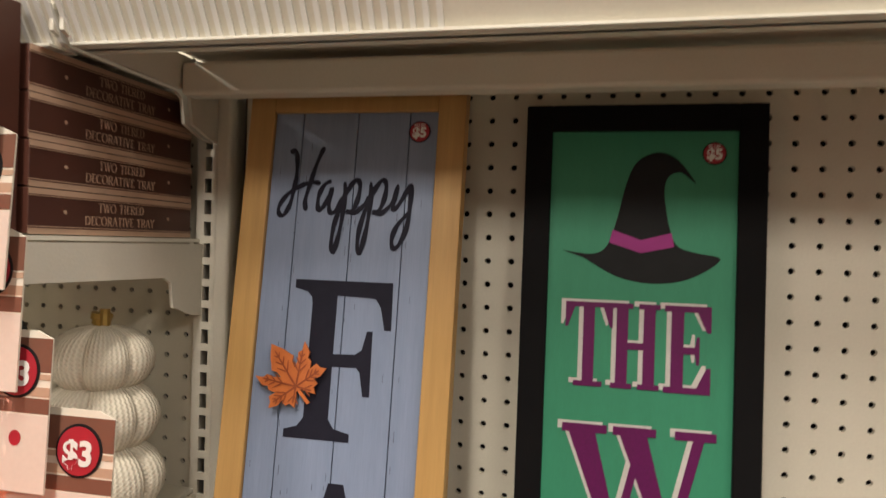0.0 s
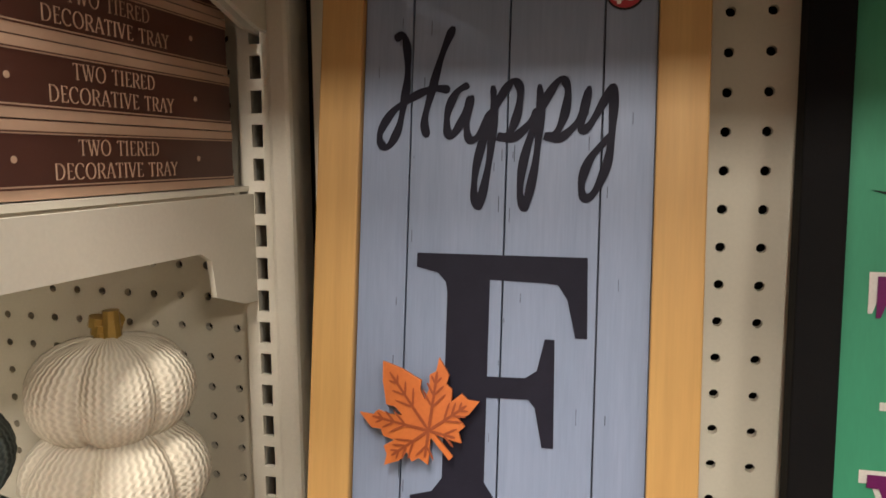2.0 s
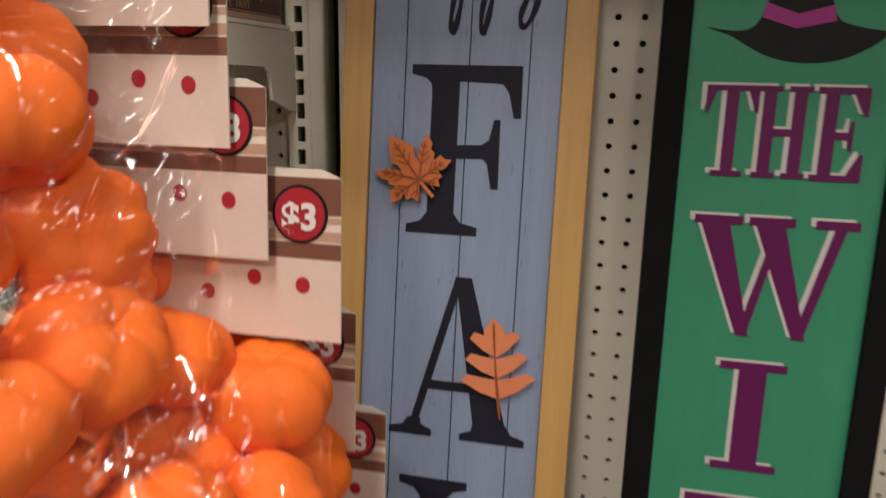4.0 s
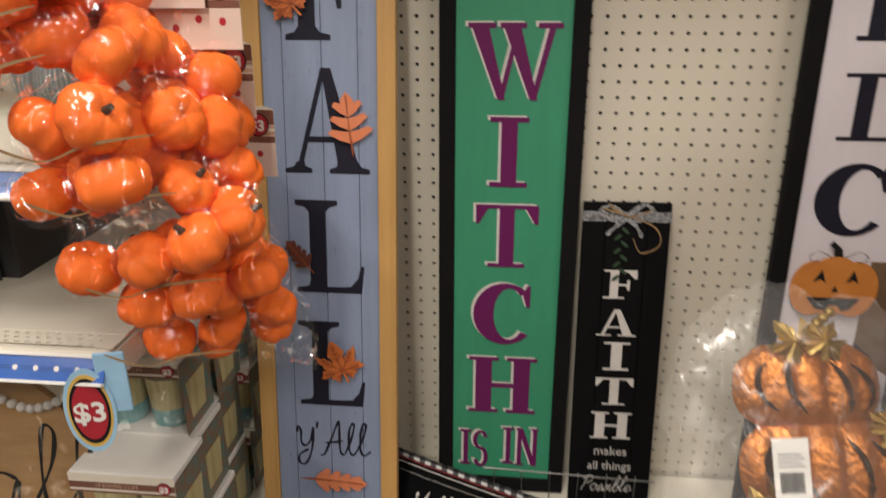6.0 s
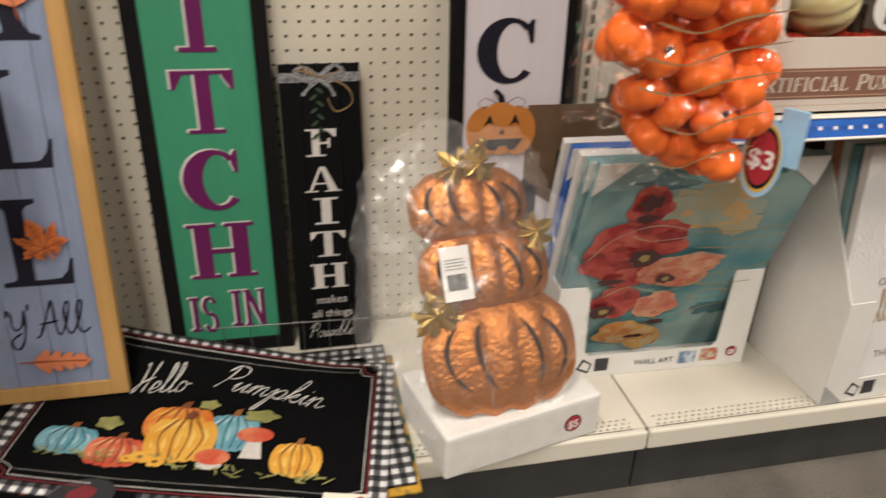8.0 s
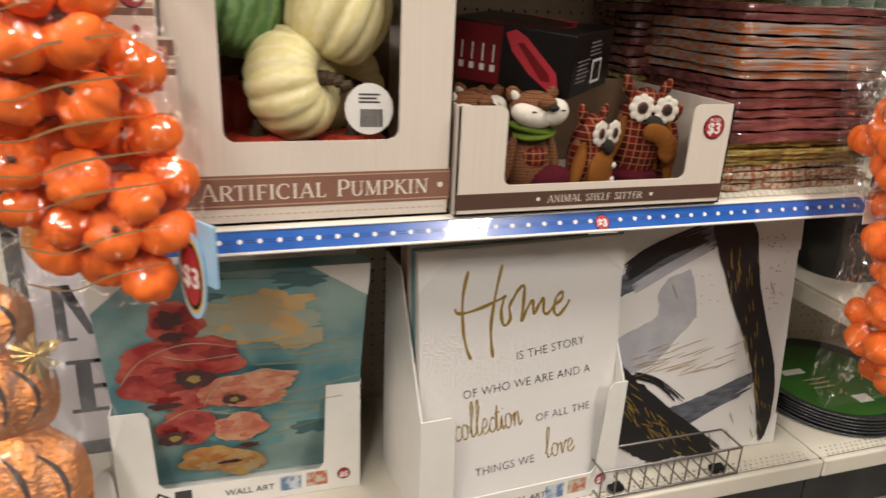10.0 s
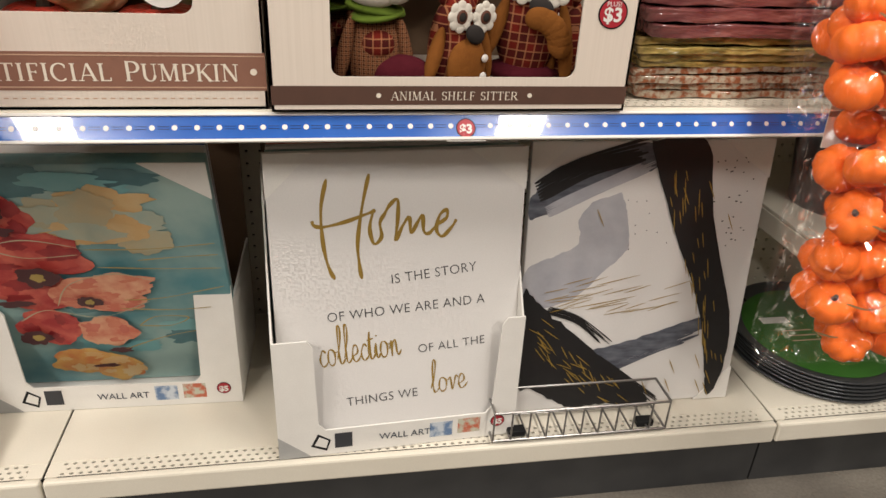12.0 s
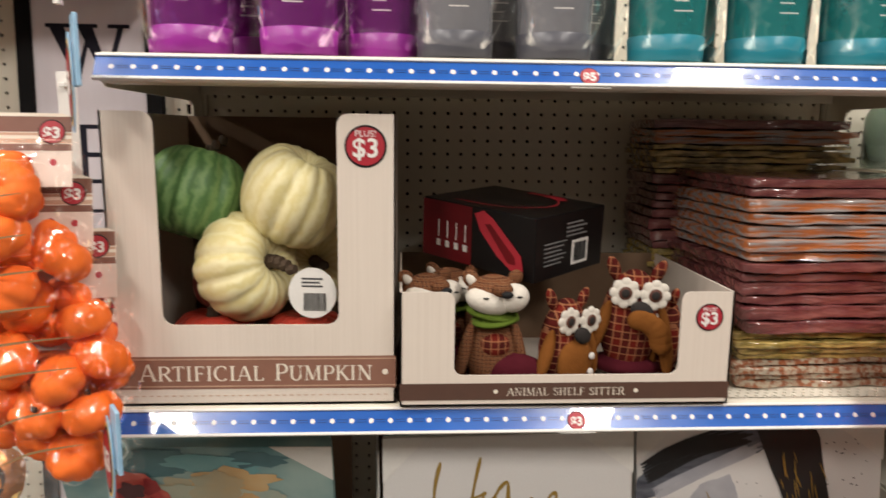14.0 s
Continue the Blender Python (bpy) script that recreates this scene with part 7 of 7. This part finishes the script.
def gourd(x, y, z, r, sq, rot, material, label, seed, lobes=12):
    g = thing("artificial_pumpkin", pose(x, y, z, *rot), label, "pumpkin", "artificial pumpkins")
    put("body", gourd_mesh("body", r, sq, lobes, 0.07, 96, 20, 0.5, 0.06, seed), material, g)
    sb = bmesh.new()
    for k in range(5):
        bmesh.ops.create_cone(sb, cap_ends=True, segments=8, radius1=0.011 - k * 0.001, radius2=0.010 - k * 0.001, depth=0.012, matrix=Matrix.Translation((0.001 * k * k, 0, r * sq * 0.6 + k * 0.009)))
    part("stem", sb, M_STEM, g, "dark dry stem")
    return g


gourd(0.830, 0.475, 1.010, 0.070, 1.12, (-16, 14, 0), M_GGREEN, "green ribbed artificial pumpkin in a carton", 1, 14)
gourd(0.968, 0.455, 1.010, 0.072, 1.10, (200, 20, 30), M_GCREAM, "cream ribbed artificial pumpkin in a carton", 2, 12)
gourd(0.905, 0.440, 0.915, 0.077, 0.84, (0, 76, -30), M_GCREAM, "cream ribbed artificial pumpkin lying on its side", 3, 13)
gourd(0.985, 0.56, 0.90, 0.07, 0.9, (80, 20, 0), M_GCREAM, "cream artificial pumpkin behind the others", 4, 11)
gourd(0.855, 0.445, 0.812, 0.060, 0.8, (0, 0, 0), M_GRED, "red artificial pumpkin at a carton's bottom", 5)
gourd(0.985, 0.440, 0.812, 0.060, 0.8, (0, 0, 40), M_GRED, "red artificial pumpkin at a carton's bottom", 6)
gourd(0.85, 0.60, 0.86, 0.065, 0.85, (0, 0, 10), M_GRED, "dark red artificial pumpkin behind the others", 7)
tag = thing("round_tag", pose(0.999, 0.392, 0.888, 0, 0, -6), "round white tag with barcode on a pumpkin", "tag")
part("disc", prism([ell(0, 0, 0.032, 0.034, 32)], 0.001), M_WHITE, tag)
barcode(-0.012, -0.024, 0.018, 0.0, tag, 0.0012, 8)
part("small_print", prism([rec(-0.014, 0.008 + k * 0.005, 0.014 - 0.004 * (k % 2), 0.0105 + k * 0.005) for k in range(3)], 0.0002, 0.0012, 0), M_GREYI, tag)

ss = thing("display_box", pose(1.114, 0.355, 0.743), "low cream carton of plush shelf sitters, open front", "box")
SW, SH = 0.441, 0.154
u_front(ss, SW, SH, (0.071, 0.370, 0.042), 0, 0, 0.012)
part("side_panel", block(0, 0.003, 0, 0.3, 0, SH), M_CREAMB, ss)
part("side_panel", block(SW - 0.003, SW, 0, 0.3, 0, SH), M_CREAMB, ss)
part("back_panel", block(0, SW, 0.3, 0.303, 0, SH), M_KRAFT, ss)
part("bottom_panel", block(0.003, SW - 0.003, 0, 0.3, 0, 0.003), M_CREAMB, ss)
bd = part("brown_band", prism([rec(0, 0.0085, SW, 0.0315)], 0.0003, 0.0002), mat("band_dark_brown", (0.10, 0.05, 0.035), 0.5), ss, "dark brown title band")
roman("ANIMAL SHELF SITTER", 0.0105, M_CREAM, bd, pose(SW * 0.5, -0.0006, 0.0195), 0.158, weight=0.8)
part("dot", prism([ell(SW * .5 - .094, .02, .003, .003, 10), ell(SW * .5 + .094, .02, .003, .003, 10)], 0.0002, 0.0006), M_CREAM, bd)
price_spot(ss, 0.408, 0.120, 0.0185, "$3", 0.0003, True)

# plush sitters
def weave(name, base, stripe, thin, k, fuzz=0.5):
    """Woven cloth: crossing bands of two colours on a base."""
    m = mat(name, base, 0.95, second=[c * 0.7 for c in base], scale=90, spec=0.1)
    nt = m.node_tree
    b = nt.nodes["Principled BSDF"]
    src = b.inputs["Base Color"].links[0].from_socket
    tc = nt.nodes.new("ShaderNodeTexCoord")
    for axis, col, f, cut in (("X", stripe, k, 0.62), ("Z", stripe, k, 0.62), ("X", thin, k * 2.0, 0.93), ("Z", thin, k * 2.0, 0.93)):
        wv, gt, mx = nt.nodes.new("ShaderNodeTexWave"), nt.nodes.new("ShaderNodeMath"), nt.nodes.new("ShaderNodeMix")
        wv.bands_direction = axis
        wv.inputs["Scale"].default_value, wv.inputs["Distortion"].default_value = f, 0.6
        nt.links.new(tc.outputs["Object"], wv.inputs["Vector"])
        gt.operation = "GREATER_THAN"
        gt.inputs[1].default_value = cut
        nt.links.new(wv.outputs["Fac"], gt.inputs[0])
        ml = nt.nodes.new("ShaderNodeMath")
        ml.operation = "MULTIPLY"
        ml.inputs[1].default_value = fuzz
        nt.links.new(gt.outputs[0], ml.inputs[0])
        mx.data_type = "RGBA"
        mx.inputs[7].default_value = (*col, 1)
        nt.links.new(ml.outputs[0], mx.inputs[0])
        nt.links.new(src, mx.inputs[6])
        src = mx.outputs[2]
    nt.links.new(src, b.inputs["Base Color"])
    return m


M_TWEED = weave("tweed_brown", (0.06, 0.015, 0.008), (0.15, 0.05, 0.02), (0.26, 0.15, 0.08), 60, 0.75)
M_PLAID = weave("plaid_red", (0.16, 0.016, 0.010), (0.04, 0.008, 0.007), (0.34, 0.15, 0.07), 16, 0.6)
M_FLW = mat("white_felt", (0.70, 0.65, 0.57), 0.95, scale=80, spec=0.1, bump=0.2)
M_FLG = mat("green_felt", (0.10, 0.15, 0.02), 0.95, scale=80, spec=0.1, bump=0.2)
M_FLT = mat("tan_felt", (0.20, 0.072, 0.015), 0.95, scale=80, spec=0.1, bump=0.2)
M_FLM = mat("maroon_felt", (0.07, 0.008, 0.014), 0.95, scale=80, spec=0.1, bump=0.2)
M_FLD = mat("grey_felt", (0.035, 0.03, 0.028), 0.95, scale=80, spec=0.1)
M_RIM = mat("brown_eye", (0.10, 0.03, 0.015), 0.5)


def plush(name, pieces, m, label):
    """A soft toy as one mesh: puffed pieces (material, place, size, turn)."""
    bm = bmesh.new()
    mats = []
    for mt, (x, y, z), (a, b, c), rot in pieces:
        if mt not in mats:
            mats.append(mt)
        n0 = len(bm.faces)
        bmesh.ops.create_uvsphere(bm, u_segments=18, v_segments=12, radius=1.0, matrix=Matrix.Translation((x, y, z)) @ Euler([radians(q) for q in rot]).to_matrix().to_4x4() @ Matrix.Diagonal((a, b, c, 1)))
        bm.faces.ensure_lookup_table()
        for f in bm.faces[n0:]:
            f.material_index = mats.index(mt)
    me = bpy.data.meshes.new(name)
    bm.to_mesh(me)
    bm.free()
    me.shade_smooth()
    for mt in mats:
        me.materials.append(mt)
    return tagged(put(name, me, None, None, "", m), label, "plush toy", "plush shelf sitters")


def fox(x, y, z, turn, s=1.0):
    return plush("plush_fox", [(M_TWEED, (0, 0, .05), (.036, .028, .055), (0, 0, 0)), (M_FLG, (0, -.004, .105), (.037, .032, .009), (0, 10, 0)), (M_FLG, (.002, -.010, .100), (.033, .028, .007), (8, -8, 0)),
                               (M_TWEED, (0, -.006, .136), (.036, .03, .024), (0, 0, 0)), (M_FLW, (-.008, -.020, .127), (.032, .022, .018), (0, 14, 0)), (M_FLW, (.024, -.024, .132), (.022, .018, .019), (0, -24, 0)),
                               (M_TWEED, (.008, -.035, .146), (.014, .010, .010), (0, 0, 0)), (M_BLACK, (.013, -.046, .141), (.008, .005, .005), (0, 0, 0)), (M_BLACK, (-.014, -.0405, .135), (.004, .0015, .0012), (0, 0, 0)), (M_BLACK, (.030, -.041, .137), (.004, .0015, .0012), (0, 0, 0)),
                               (M_FLW, (-.030, -.008, .152), (.006, .004, .010), (0, -40, 0)), (M_TWEED, (-.030, .000, .153), (.011, .006, .014), (0, -40, 0)), (M_TWEED, (.030, .002, .154), (.010, .006, .012), (0, 36, 0)),
                               (M_TWEED, (-.038, -.012, .055), (.009, .010, .045), (0, 14, 0)), (M_TWEED, (.036, -.010, .055), (.009, .010, .045), (0, -12, 0)), (M_FLM, (.034, -.02, .028), (.040, .018, .026), (0, 8, 0)), (M_FLM, (-.02, -.02, .008), (.03, .02, .012), (0, 0, 0)),
                               (M_PLAID, (.002, -.020, .066), (.020, .012, .017), (0, 0, 0))], pose(x, y, z, 0, 0, turn) @ Matrix.Scale(s, 4),
                 "plush fox with tweed body and green felt collar")


def owl(x, y, z, turn, lean=0.0, s=1.0, wing=False):
    pc = [(M_PLAID, (0, 0, .062), (.038, .028, .068), (0, 0, 0)), (M_PLAID, (-.028, 0, .128), (.008, .006, .017), (0, -24, 0)), (M_PLAID, (.028, 0, .128), (.008, .006, .017), (0, 24, 0))]
    for sx in (-.0185, .0185):
        pc += [(M_FLW, (sx + .0125 * math.cos(q * .785), -.0285, .104 + .0125 * math.sin(q * .785)), (.0068, .0022, .0068), (0, 0, 0)) for q in range(8)]
        pc += [(M_FLW, (sx, -.0292, .104), (.0135, .0024, .0135), (0, 0, 0)), (M_RIM, (sx, -.0308, .104), (.0085, .002, .0085), (0, 0, 0)), (M_FLD, (sx, -.0320, .104), (.0055, .0018, .0055), (0, 0, 0))]
    pc += [(M_FLD, (.004, -.032, .084), (.015, .006, .011), (0, 24, 0))]
    if wing:
        pc += [(M_FLT, (.012 * math.cos(q) * 3 - .004, -.032 - .004 * math.sin(q), .040 + .034 * math.sin(q)), (.016, .006, .013), (0, 50 - q * 40, 0)) for q in (.15, .4, .65, .9, 1.15, 1.4)]
    else:
        pc += [(M_FLT, (.002, -.024, .044), (.030, .012, .036), (0, 0, 0))] + [(M_BONE, (.020, -.0365, .034 + .022 * q), (.005, .0025, .005), (0, 0, 0)) for q in (0, 1)]
    pc += [(M_FLM, (0, .002, .006), (.046, .03, .014), (0, 0, 0)), (M_FLT, (.040, -.012, .055), (.009, .010, .036), (0, -14, 0)), (M_FLT, (-.040, -.012, .055), (.009, .010, .036), (0, 14, 0))]
    return plush("plush_owl", pc, pose(x, y, z, 0, lean, turn) @ Matrix.Scale(s, 4), "plush owl in red plaid with white flower eyes")


fox(1.240, 0.402, 0.752, 0)
fox(1.150, 0.435, 0.752, 20, 0.97)
fox(1.190, 0.490, 0.752, -20, 0.95)
owl(1.336, 0.402, 0.748, 28, 4, 1.0)
owl(1.436, 0.430, 0.768, -4, 4, 1.12, True)
owl(1.492, 0.455, 0.748, -80, 4, 1.0)

# black and red electronics box lying on the toys
hb = thing("headphone_box", pose(1.294, 0.398, 0.898, 4, -3, 42), "black and red boxed headphones lying on plush toys", "box")
M_GLB = mat("gloss_black_card", (0.004, 0.0035, 0.004), 0.35, second=(0.007, 0.006, 0.006), scale=12, spec=0.25)
M_GLR = mat("gloss_red_card", (0.20, 0.007, 0.012), 0.35, second=(0.10, 0.004, 0.007), scale=9, amount=0.2, spec=0.3)
BWD, BDP, BHT = 0.165, 0.215, 0.09
part("carton", block(0, BWD, 0, BDP, 0, BHT, 0.0015), M_GLB, hb)
side = lambda u, v, h: (-h, BDP - u, v)
part("red_panel", prism([rec(0.0, 0.002, 0.10, BHT - 0.002)], 0.0004, 0.0002, at=side), M_GLR, hb, "red printed end panel")
part("earpad_print", prism([[(.106, .080), (.122, .087), (.140, .078), (.192, .034), (.197, .014), (.180, .008), (.150, .026), (.118, .056)]], 0.0006, 0.0008, at=side), M_RED, hb)
part("earpad_inner", prism([[(.126, .068), (.136, .070), (.182, .030), (.184, .020), (.170, .020)]], 0.0003, 0.0015, at=side), M_GLR, hb)
part("icon", prism([rec(.03 + k * .018, .02, .038 + k * .018, .03) for k in range(4)] + [rec(.033 + k * .018, .034, .035 + k * .018, .06) for k in range(4)], 0.0002, 0.0008, 0, side), M_WHITE, hb)
topf = lambda u, v, h: (u, v, BHT + h)
tp = bmesh.new()
ribbon([(.02, .17), (.03, .08), (.08, .04), (.13, .06), (.15, .12)], 0.005, topf, 0.0006, tp)
ribbon([(.135, .05), (.15, .09), (.148, .13)], 0.017, topf, 0.001, tp)
part("headband_print", tp, M_RED, hb)
part("small_print", prism([rec(.07, .055 + k * .006, .12 - .01 * (k % 2), .057 + k * .006) for k in range(4)] + [rec(.02, .02 + k * .006, .06 + .006 * (k % 3), .0215 + k * .006) for k in range(6)], 0.0002, 0.0002, 0), mat("grey_print_dim", (0.25, 0.25, 0.25), 0.5), hb)
lb = part("barcode_label", prism([rec(.085, .012, .125, .048)], 0.0003, 0.0003), M_WHITE, hb, "white barcode label")
barcode(.09, .016, .12, .044, lb, 0.0008, 5)

# packs of folded table linen
LINEN = {
    "maroon": mat("linen_maroon", (0.085, 0.016, 0.022), 0.2, second=(0.24, 0.085, 0.075), scale=34, amount=0.2, coat=1.0, bump=1.0, bump_scale=60, stretch=(0.5, 1, 2)),
    "orange": mat("linen_orange", (0.44, 0.14, 0.045), 0.2, second=(0.30, 0.27, 0.26), scale=55, amount=0.08, coat=1.0, bump=1.0, bump_scale=60, stretch=(0.3, 1, 3)),
    "gold": mat("linen_gold", (0.50, 0.36, 0.11), 0.2, second=(0.16, 0.12, 0.03), scale=60, amount=0.09, coat=1.0, bump=1.0, bump_scale=60, stretch=(0.5, 1, 2)),
    "floral": mat("linen_floral", (0.42, 0.36, 0.27), 0.2, second=(0.26, 0.09, 0.04), scale=120, amount=0.09, coat=1.0, bump=1.0, bump_scale=60)}


def pack_mesh(name, w, d, h, seed):
    bm = block(0, w, 0, d, 0.0006, h - 0.0006)
    bmesh.ops.subdivide_edges(bm, edges=bm.edges[:], cuts=16, use_grid_fill=True)
    off = Vector((seed * 2.3, 0, 0))
    for v in bm.verts:
        e = min(v.co.x, w - v.co.x, v.co.y, d - v.co.y)
        soft = 0.16 * math.exp(-e / 0.005)
        v.co.z = h / 2 + (v.co.z - h / 2) * (1 - soft) + 0.0030 * noise.noise(v.co * 16 + off) + 0.0012 * noise.noise(v.co * 55 + off)
        v.co.x += 0.0025 * noise.noise(v.co * 30 + off)
        v.co.y += 0.008 * noise.noise(v.co * 18 + off * 2) + 0.003 * noise.noise(v.co * 70 + off)
    me = bpy.data.meshes.new(name)
    bm.to_mesh(me)
    bm.free()
    me.shade_smooth()
    return me


THICK = {"floral": 0.0105, "gold": 0.0100, "maroon": 0.0165, "orange": 0.0160}


def linen_stack(x, y, z, w, d, order, seed, turn=0):
    rnd = random.Random(seed)
    for k, c in enumerate(order):
        h = THICK[c] * rnd.uniform(0.78, 1.28)
        me = pack_mesh("linen_pack", w * rnd.uniform(0.975, 1.02), d, h, seed + k)
        me.materials.append(LINEN[c])
        ob = put("linen_pack", me, None, None, "", pose(x + rnd.uniform(-.006, .006), y + rnd.uniform(-.008, .005), z, rnd.uniform(-.4, .4), rnd.uniform(-.3, .3), turn + rnd.uniform(-1.4, 1.4)))
        tagged(ob, "%s folded table linen in glossy plastic pack" % {"maroon": "maroon", "orange": "orange and grey", "gold": "gold patterned", "floral": "floral"}[c], "linen pack", "stacked linen packs")
        z += h


linen_stack(1.590, 0.405, 0.743, 0.315, 0.28, ["floral"] * 4 + ["gold"] * 4 + ["maroon"] * 6 + ["orange"] * 5 + ["maroon"] * 2, 5, 2)
linen_stack(1.545, 0.655, 0.743, 0.34, 0.155, ["maroon"] * 8 + ["gold"] * 3 + ["maroon"] * 8 + ["gold"] * 5 + ["orange"] * 2 + ["maroon"], 40, -1)

# ---- carton bay: tumblers on the upper shelf ----
def tumbler(x, y, tint, base, label, s=1.0):
    t = thing("tumbler", pose(x, y, 1.191), label, "tumbler", "wrapped tumblers")
    cm = mat("tinted_plastic", tint, 0.15, trans=0.55, scale=20, coat=0.3)
    V, F = [], []
    prof = [(.0375, .034), (.0385, .10), (.043, .20), (.0415, .20), (.037, .10), (.036, .035)]
    for r, z in prof:
        V += [(r * s * math.cos(2 * math.pi * i / 32), r * s * math.sin(2 * math.pi * i / 32), z) for i in range(32)]
    for j in range(len(prof) - 1):
        F += [(j * 32 + i, j * 32 + (i + 1) % 32, (j + 1) * 32 + (i + 1) % 32, (j + 1) * 32 + i) for i in range(32)]
    put("cup", mesh_of("cup", V, F, True), cm, t, "translucent ribbed cup")
    bb = bmesh.new()
    bmesh.ops.create_cone(bb, cap_ends=True, segments=32, radius1=0.037 * s, radius2=0.0385 * s, depth=0.034, matrix=Matrix.Translation((0, 0, 0.018)))
    bmesh.ops.bevel(bb, geom=bb.edges[:], offset=0.002, segments=1, affect="EDGES")
    part("base", bb, mat("coloured_base", base, 0.35), t, "solid coloured base", True)
    part("measure_mark", prism([rec(-0.012, 0.06 + k * 0.012, 0.012 - 0.006 * (k % 2), 0.0615 + k * 0.012) for k in range(9)], 0.0003, 0.0445 * s, 0), M_BONE, t)
    w = part("plastic_wrap", crumpled_bag("b", 0, 0.11, 0.052 * s, 0.112, 0.05 * s, int(x * 100), 0.006, 32, 24, 0.8), M_FILM, t, "clear plastic wrap", True)
    w.visible_shadow = False


MAG, GRY, TEA = ((0.30, 0.03, 0.30), (0.36, 0.03, 0.34)), ((0.40, 0.40, 0.43), (0.10, 0.10, 0.12)), ((0.03, 0.36, 0.36), (0.02, 0.24, 0.32))
for x, y, (c, b), word in ((.850, .425, MAG, "magenta"), (.985, .420, MAG, "magenta"), (1.09, .47, MAG, "magenta"), (1.185, .425, GRY, "smoky grey"), (1.315, .425, GRY, "clear grey"), (1.465, .425, TEA, "teal"), (1.60, .425, TEA, "teal"),
                           (1.73, .425, TEA, "teal"), (1.86, .43, TEA, "teal"), (.91, .54, MAG, "magenta"), (1.05, .56, MAG, "magenta"), (1.25, .54, GRY, "smoky grey"), (1.53, .54, TEA, "teal"), (1.67, .54, TEA, "teal"), (1.38, .54, GRY, "smoky grey"), (1.80, .54, TEA, "teal"), (1.13, .58, GRY, "clear grey"), (.80, .56, MAG, "magenta")):
    tumbler(x, y, c, b, "%s plastic tumbler in clear wrap" % word, 1.3)

# ---- far bay ----
M_PAN = mat("dark_enamel_tray", (0.05, 0.055, 0.06), 0.3, second=(0.08, 0.08, 0.085), scale=12, metal=0.4)
M_LABEL = mat("green_paper_label", (0.035, 0.14, 0.018), 0.5, second=(0.028, 0.11, 0.013), scale=20)
for k in range(6):
    tray = thing("round_tray", pose(2.150 + 0.003 * math.sin(k), 0.575, 0.17 + k * 0.0085, 3.0, 0, 0), "dark round metal serving tray stacked with others", "tray", "stacked round trays")
    V, F = [], []
    prof = [(0.0, 0.004), (0.15, 0.004), (0.168, 0.012), (0.172, 0.012), (0.170, 0.008), (0.152, 0.0), (0.0, 0.0)]
    for r, z in prof:
        V += [(max(r, 1e-4) * math.cos(2 * math.pi * i / 64), max(r, 1e-4) * math.sin(2 * math.pi * i / 64), z) for i in range(64)]
    for j in range(len(prof) - 1):
        F += [(j * 64 + i, j * 64 + (i + 1) % 64, (j + 1) * 64 + (i + 1) % 64, (j + 1) * 64 + i) for i in range(64)]
    put("dish", mesh_of("dish", V, F, True), M_PAN, tray)
    if k == 5:
        up = lambda u, v, h: (u, v, 0.0045 + h)
        lbx = part("paper_label", prism([ell(0, 0, 0.145, 0.145, 60)], 0.0005, at=up), M_LABEL, tray, "round green paper label")
        part("white_print", prism([rec(-0.005, -0.10, 0.035, -0.072), rec(-0.10, 0.03, -0.04, 0.05)], 0.0002, 0.0006, 0, up), M_WHITE, lbx)
        part("small_print", prism([rec(-0.07, -0.03 + q * 0.016, -0.01, -0.027 + q * 0.016) for q in range(3)], 0.0002, 0.0006, 0, up), M_TAN, lbx)
bin_ = thing("metal_bin", pose(2.12, 0.60, 0.49), "dark grey metal bin standing on a far shelf", "bin")
bbm = bmesh.new()
bmesh.ops.create_cone(bbm, cap_ends=True, segments=32, radius1=0.085, radius2=0.11, depth=0.2, matrix=Matrix.Translation((0, 0, 0.1)))
part("body", bbm, M_PAN, bin_, "", True)
part("label", prism([rec(-0.05, 0.1, 0.02, 0.16)], 0.001, 0.108), M_WHITE, bin_)
shelf(1.972, 3.15, 0.40, 1.04, rail=False)
M_JAR = mat("jar_glass", (0.55, 0.66, 0.58), 0.08, trans=0.85, scale=20)
for k in range(6):
    jar = thing("glass_jar", pose(2.005 + 0.072 * k, 0.745, 1.042) @ Matrix.Scale(0.76, 4), "pale green glass jar on a far shelf", "jar", "glass jars")
    V, F = [], []
    prof = [(0.001, 0.0), (.045, 0.0), (.047, .02), (.046, .12), (.036, .14), (.038, .155), (.034, .155), (.033, .14), (.043, .118), (.043, .02), (.001, .008)]
    for r, z in prof:
        V += [(r * math.cos(2 * math.pi * i / 24), r * math.sin(2 * math.pi * i / 24), z) for i in range(24)]
    for j in range(len(prof) - 1):
        F += [(j * 24 + i, j * 24 + (i + 1) % 24, (j + 1) * 24 + (i + 1) % 24, (j + 1) * 24 + i) for i in range(24)]
    put("body", mesh_of("body", V, F, True), M_JAR, jar)
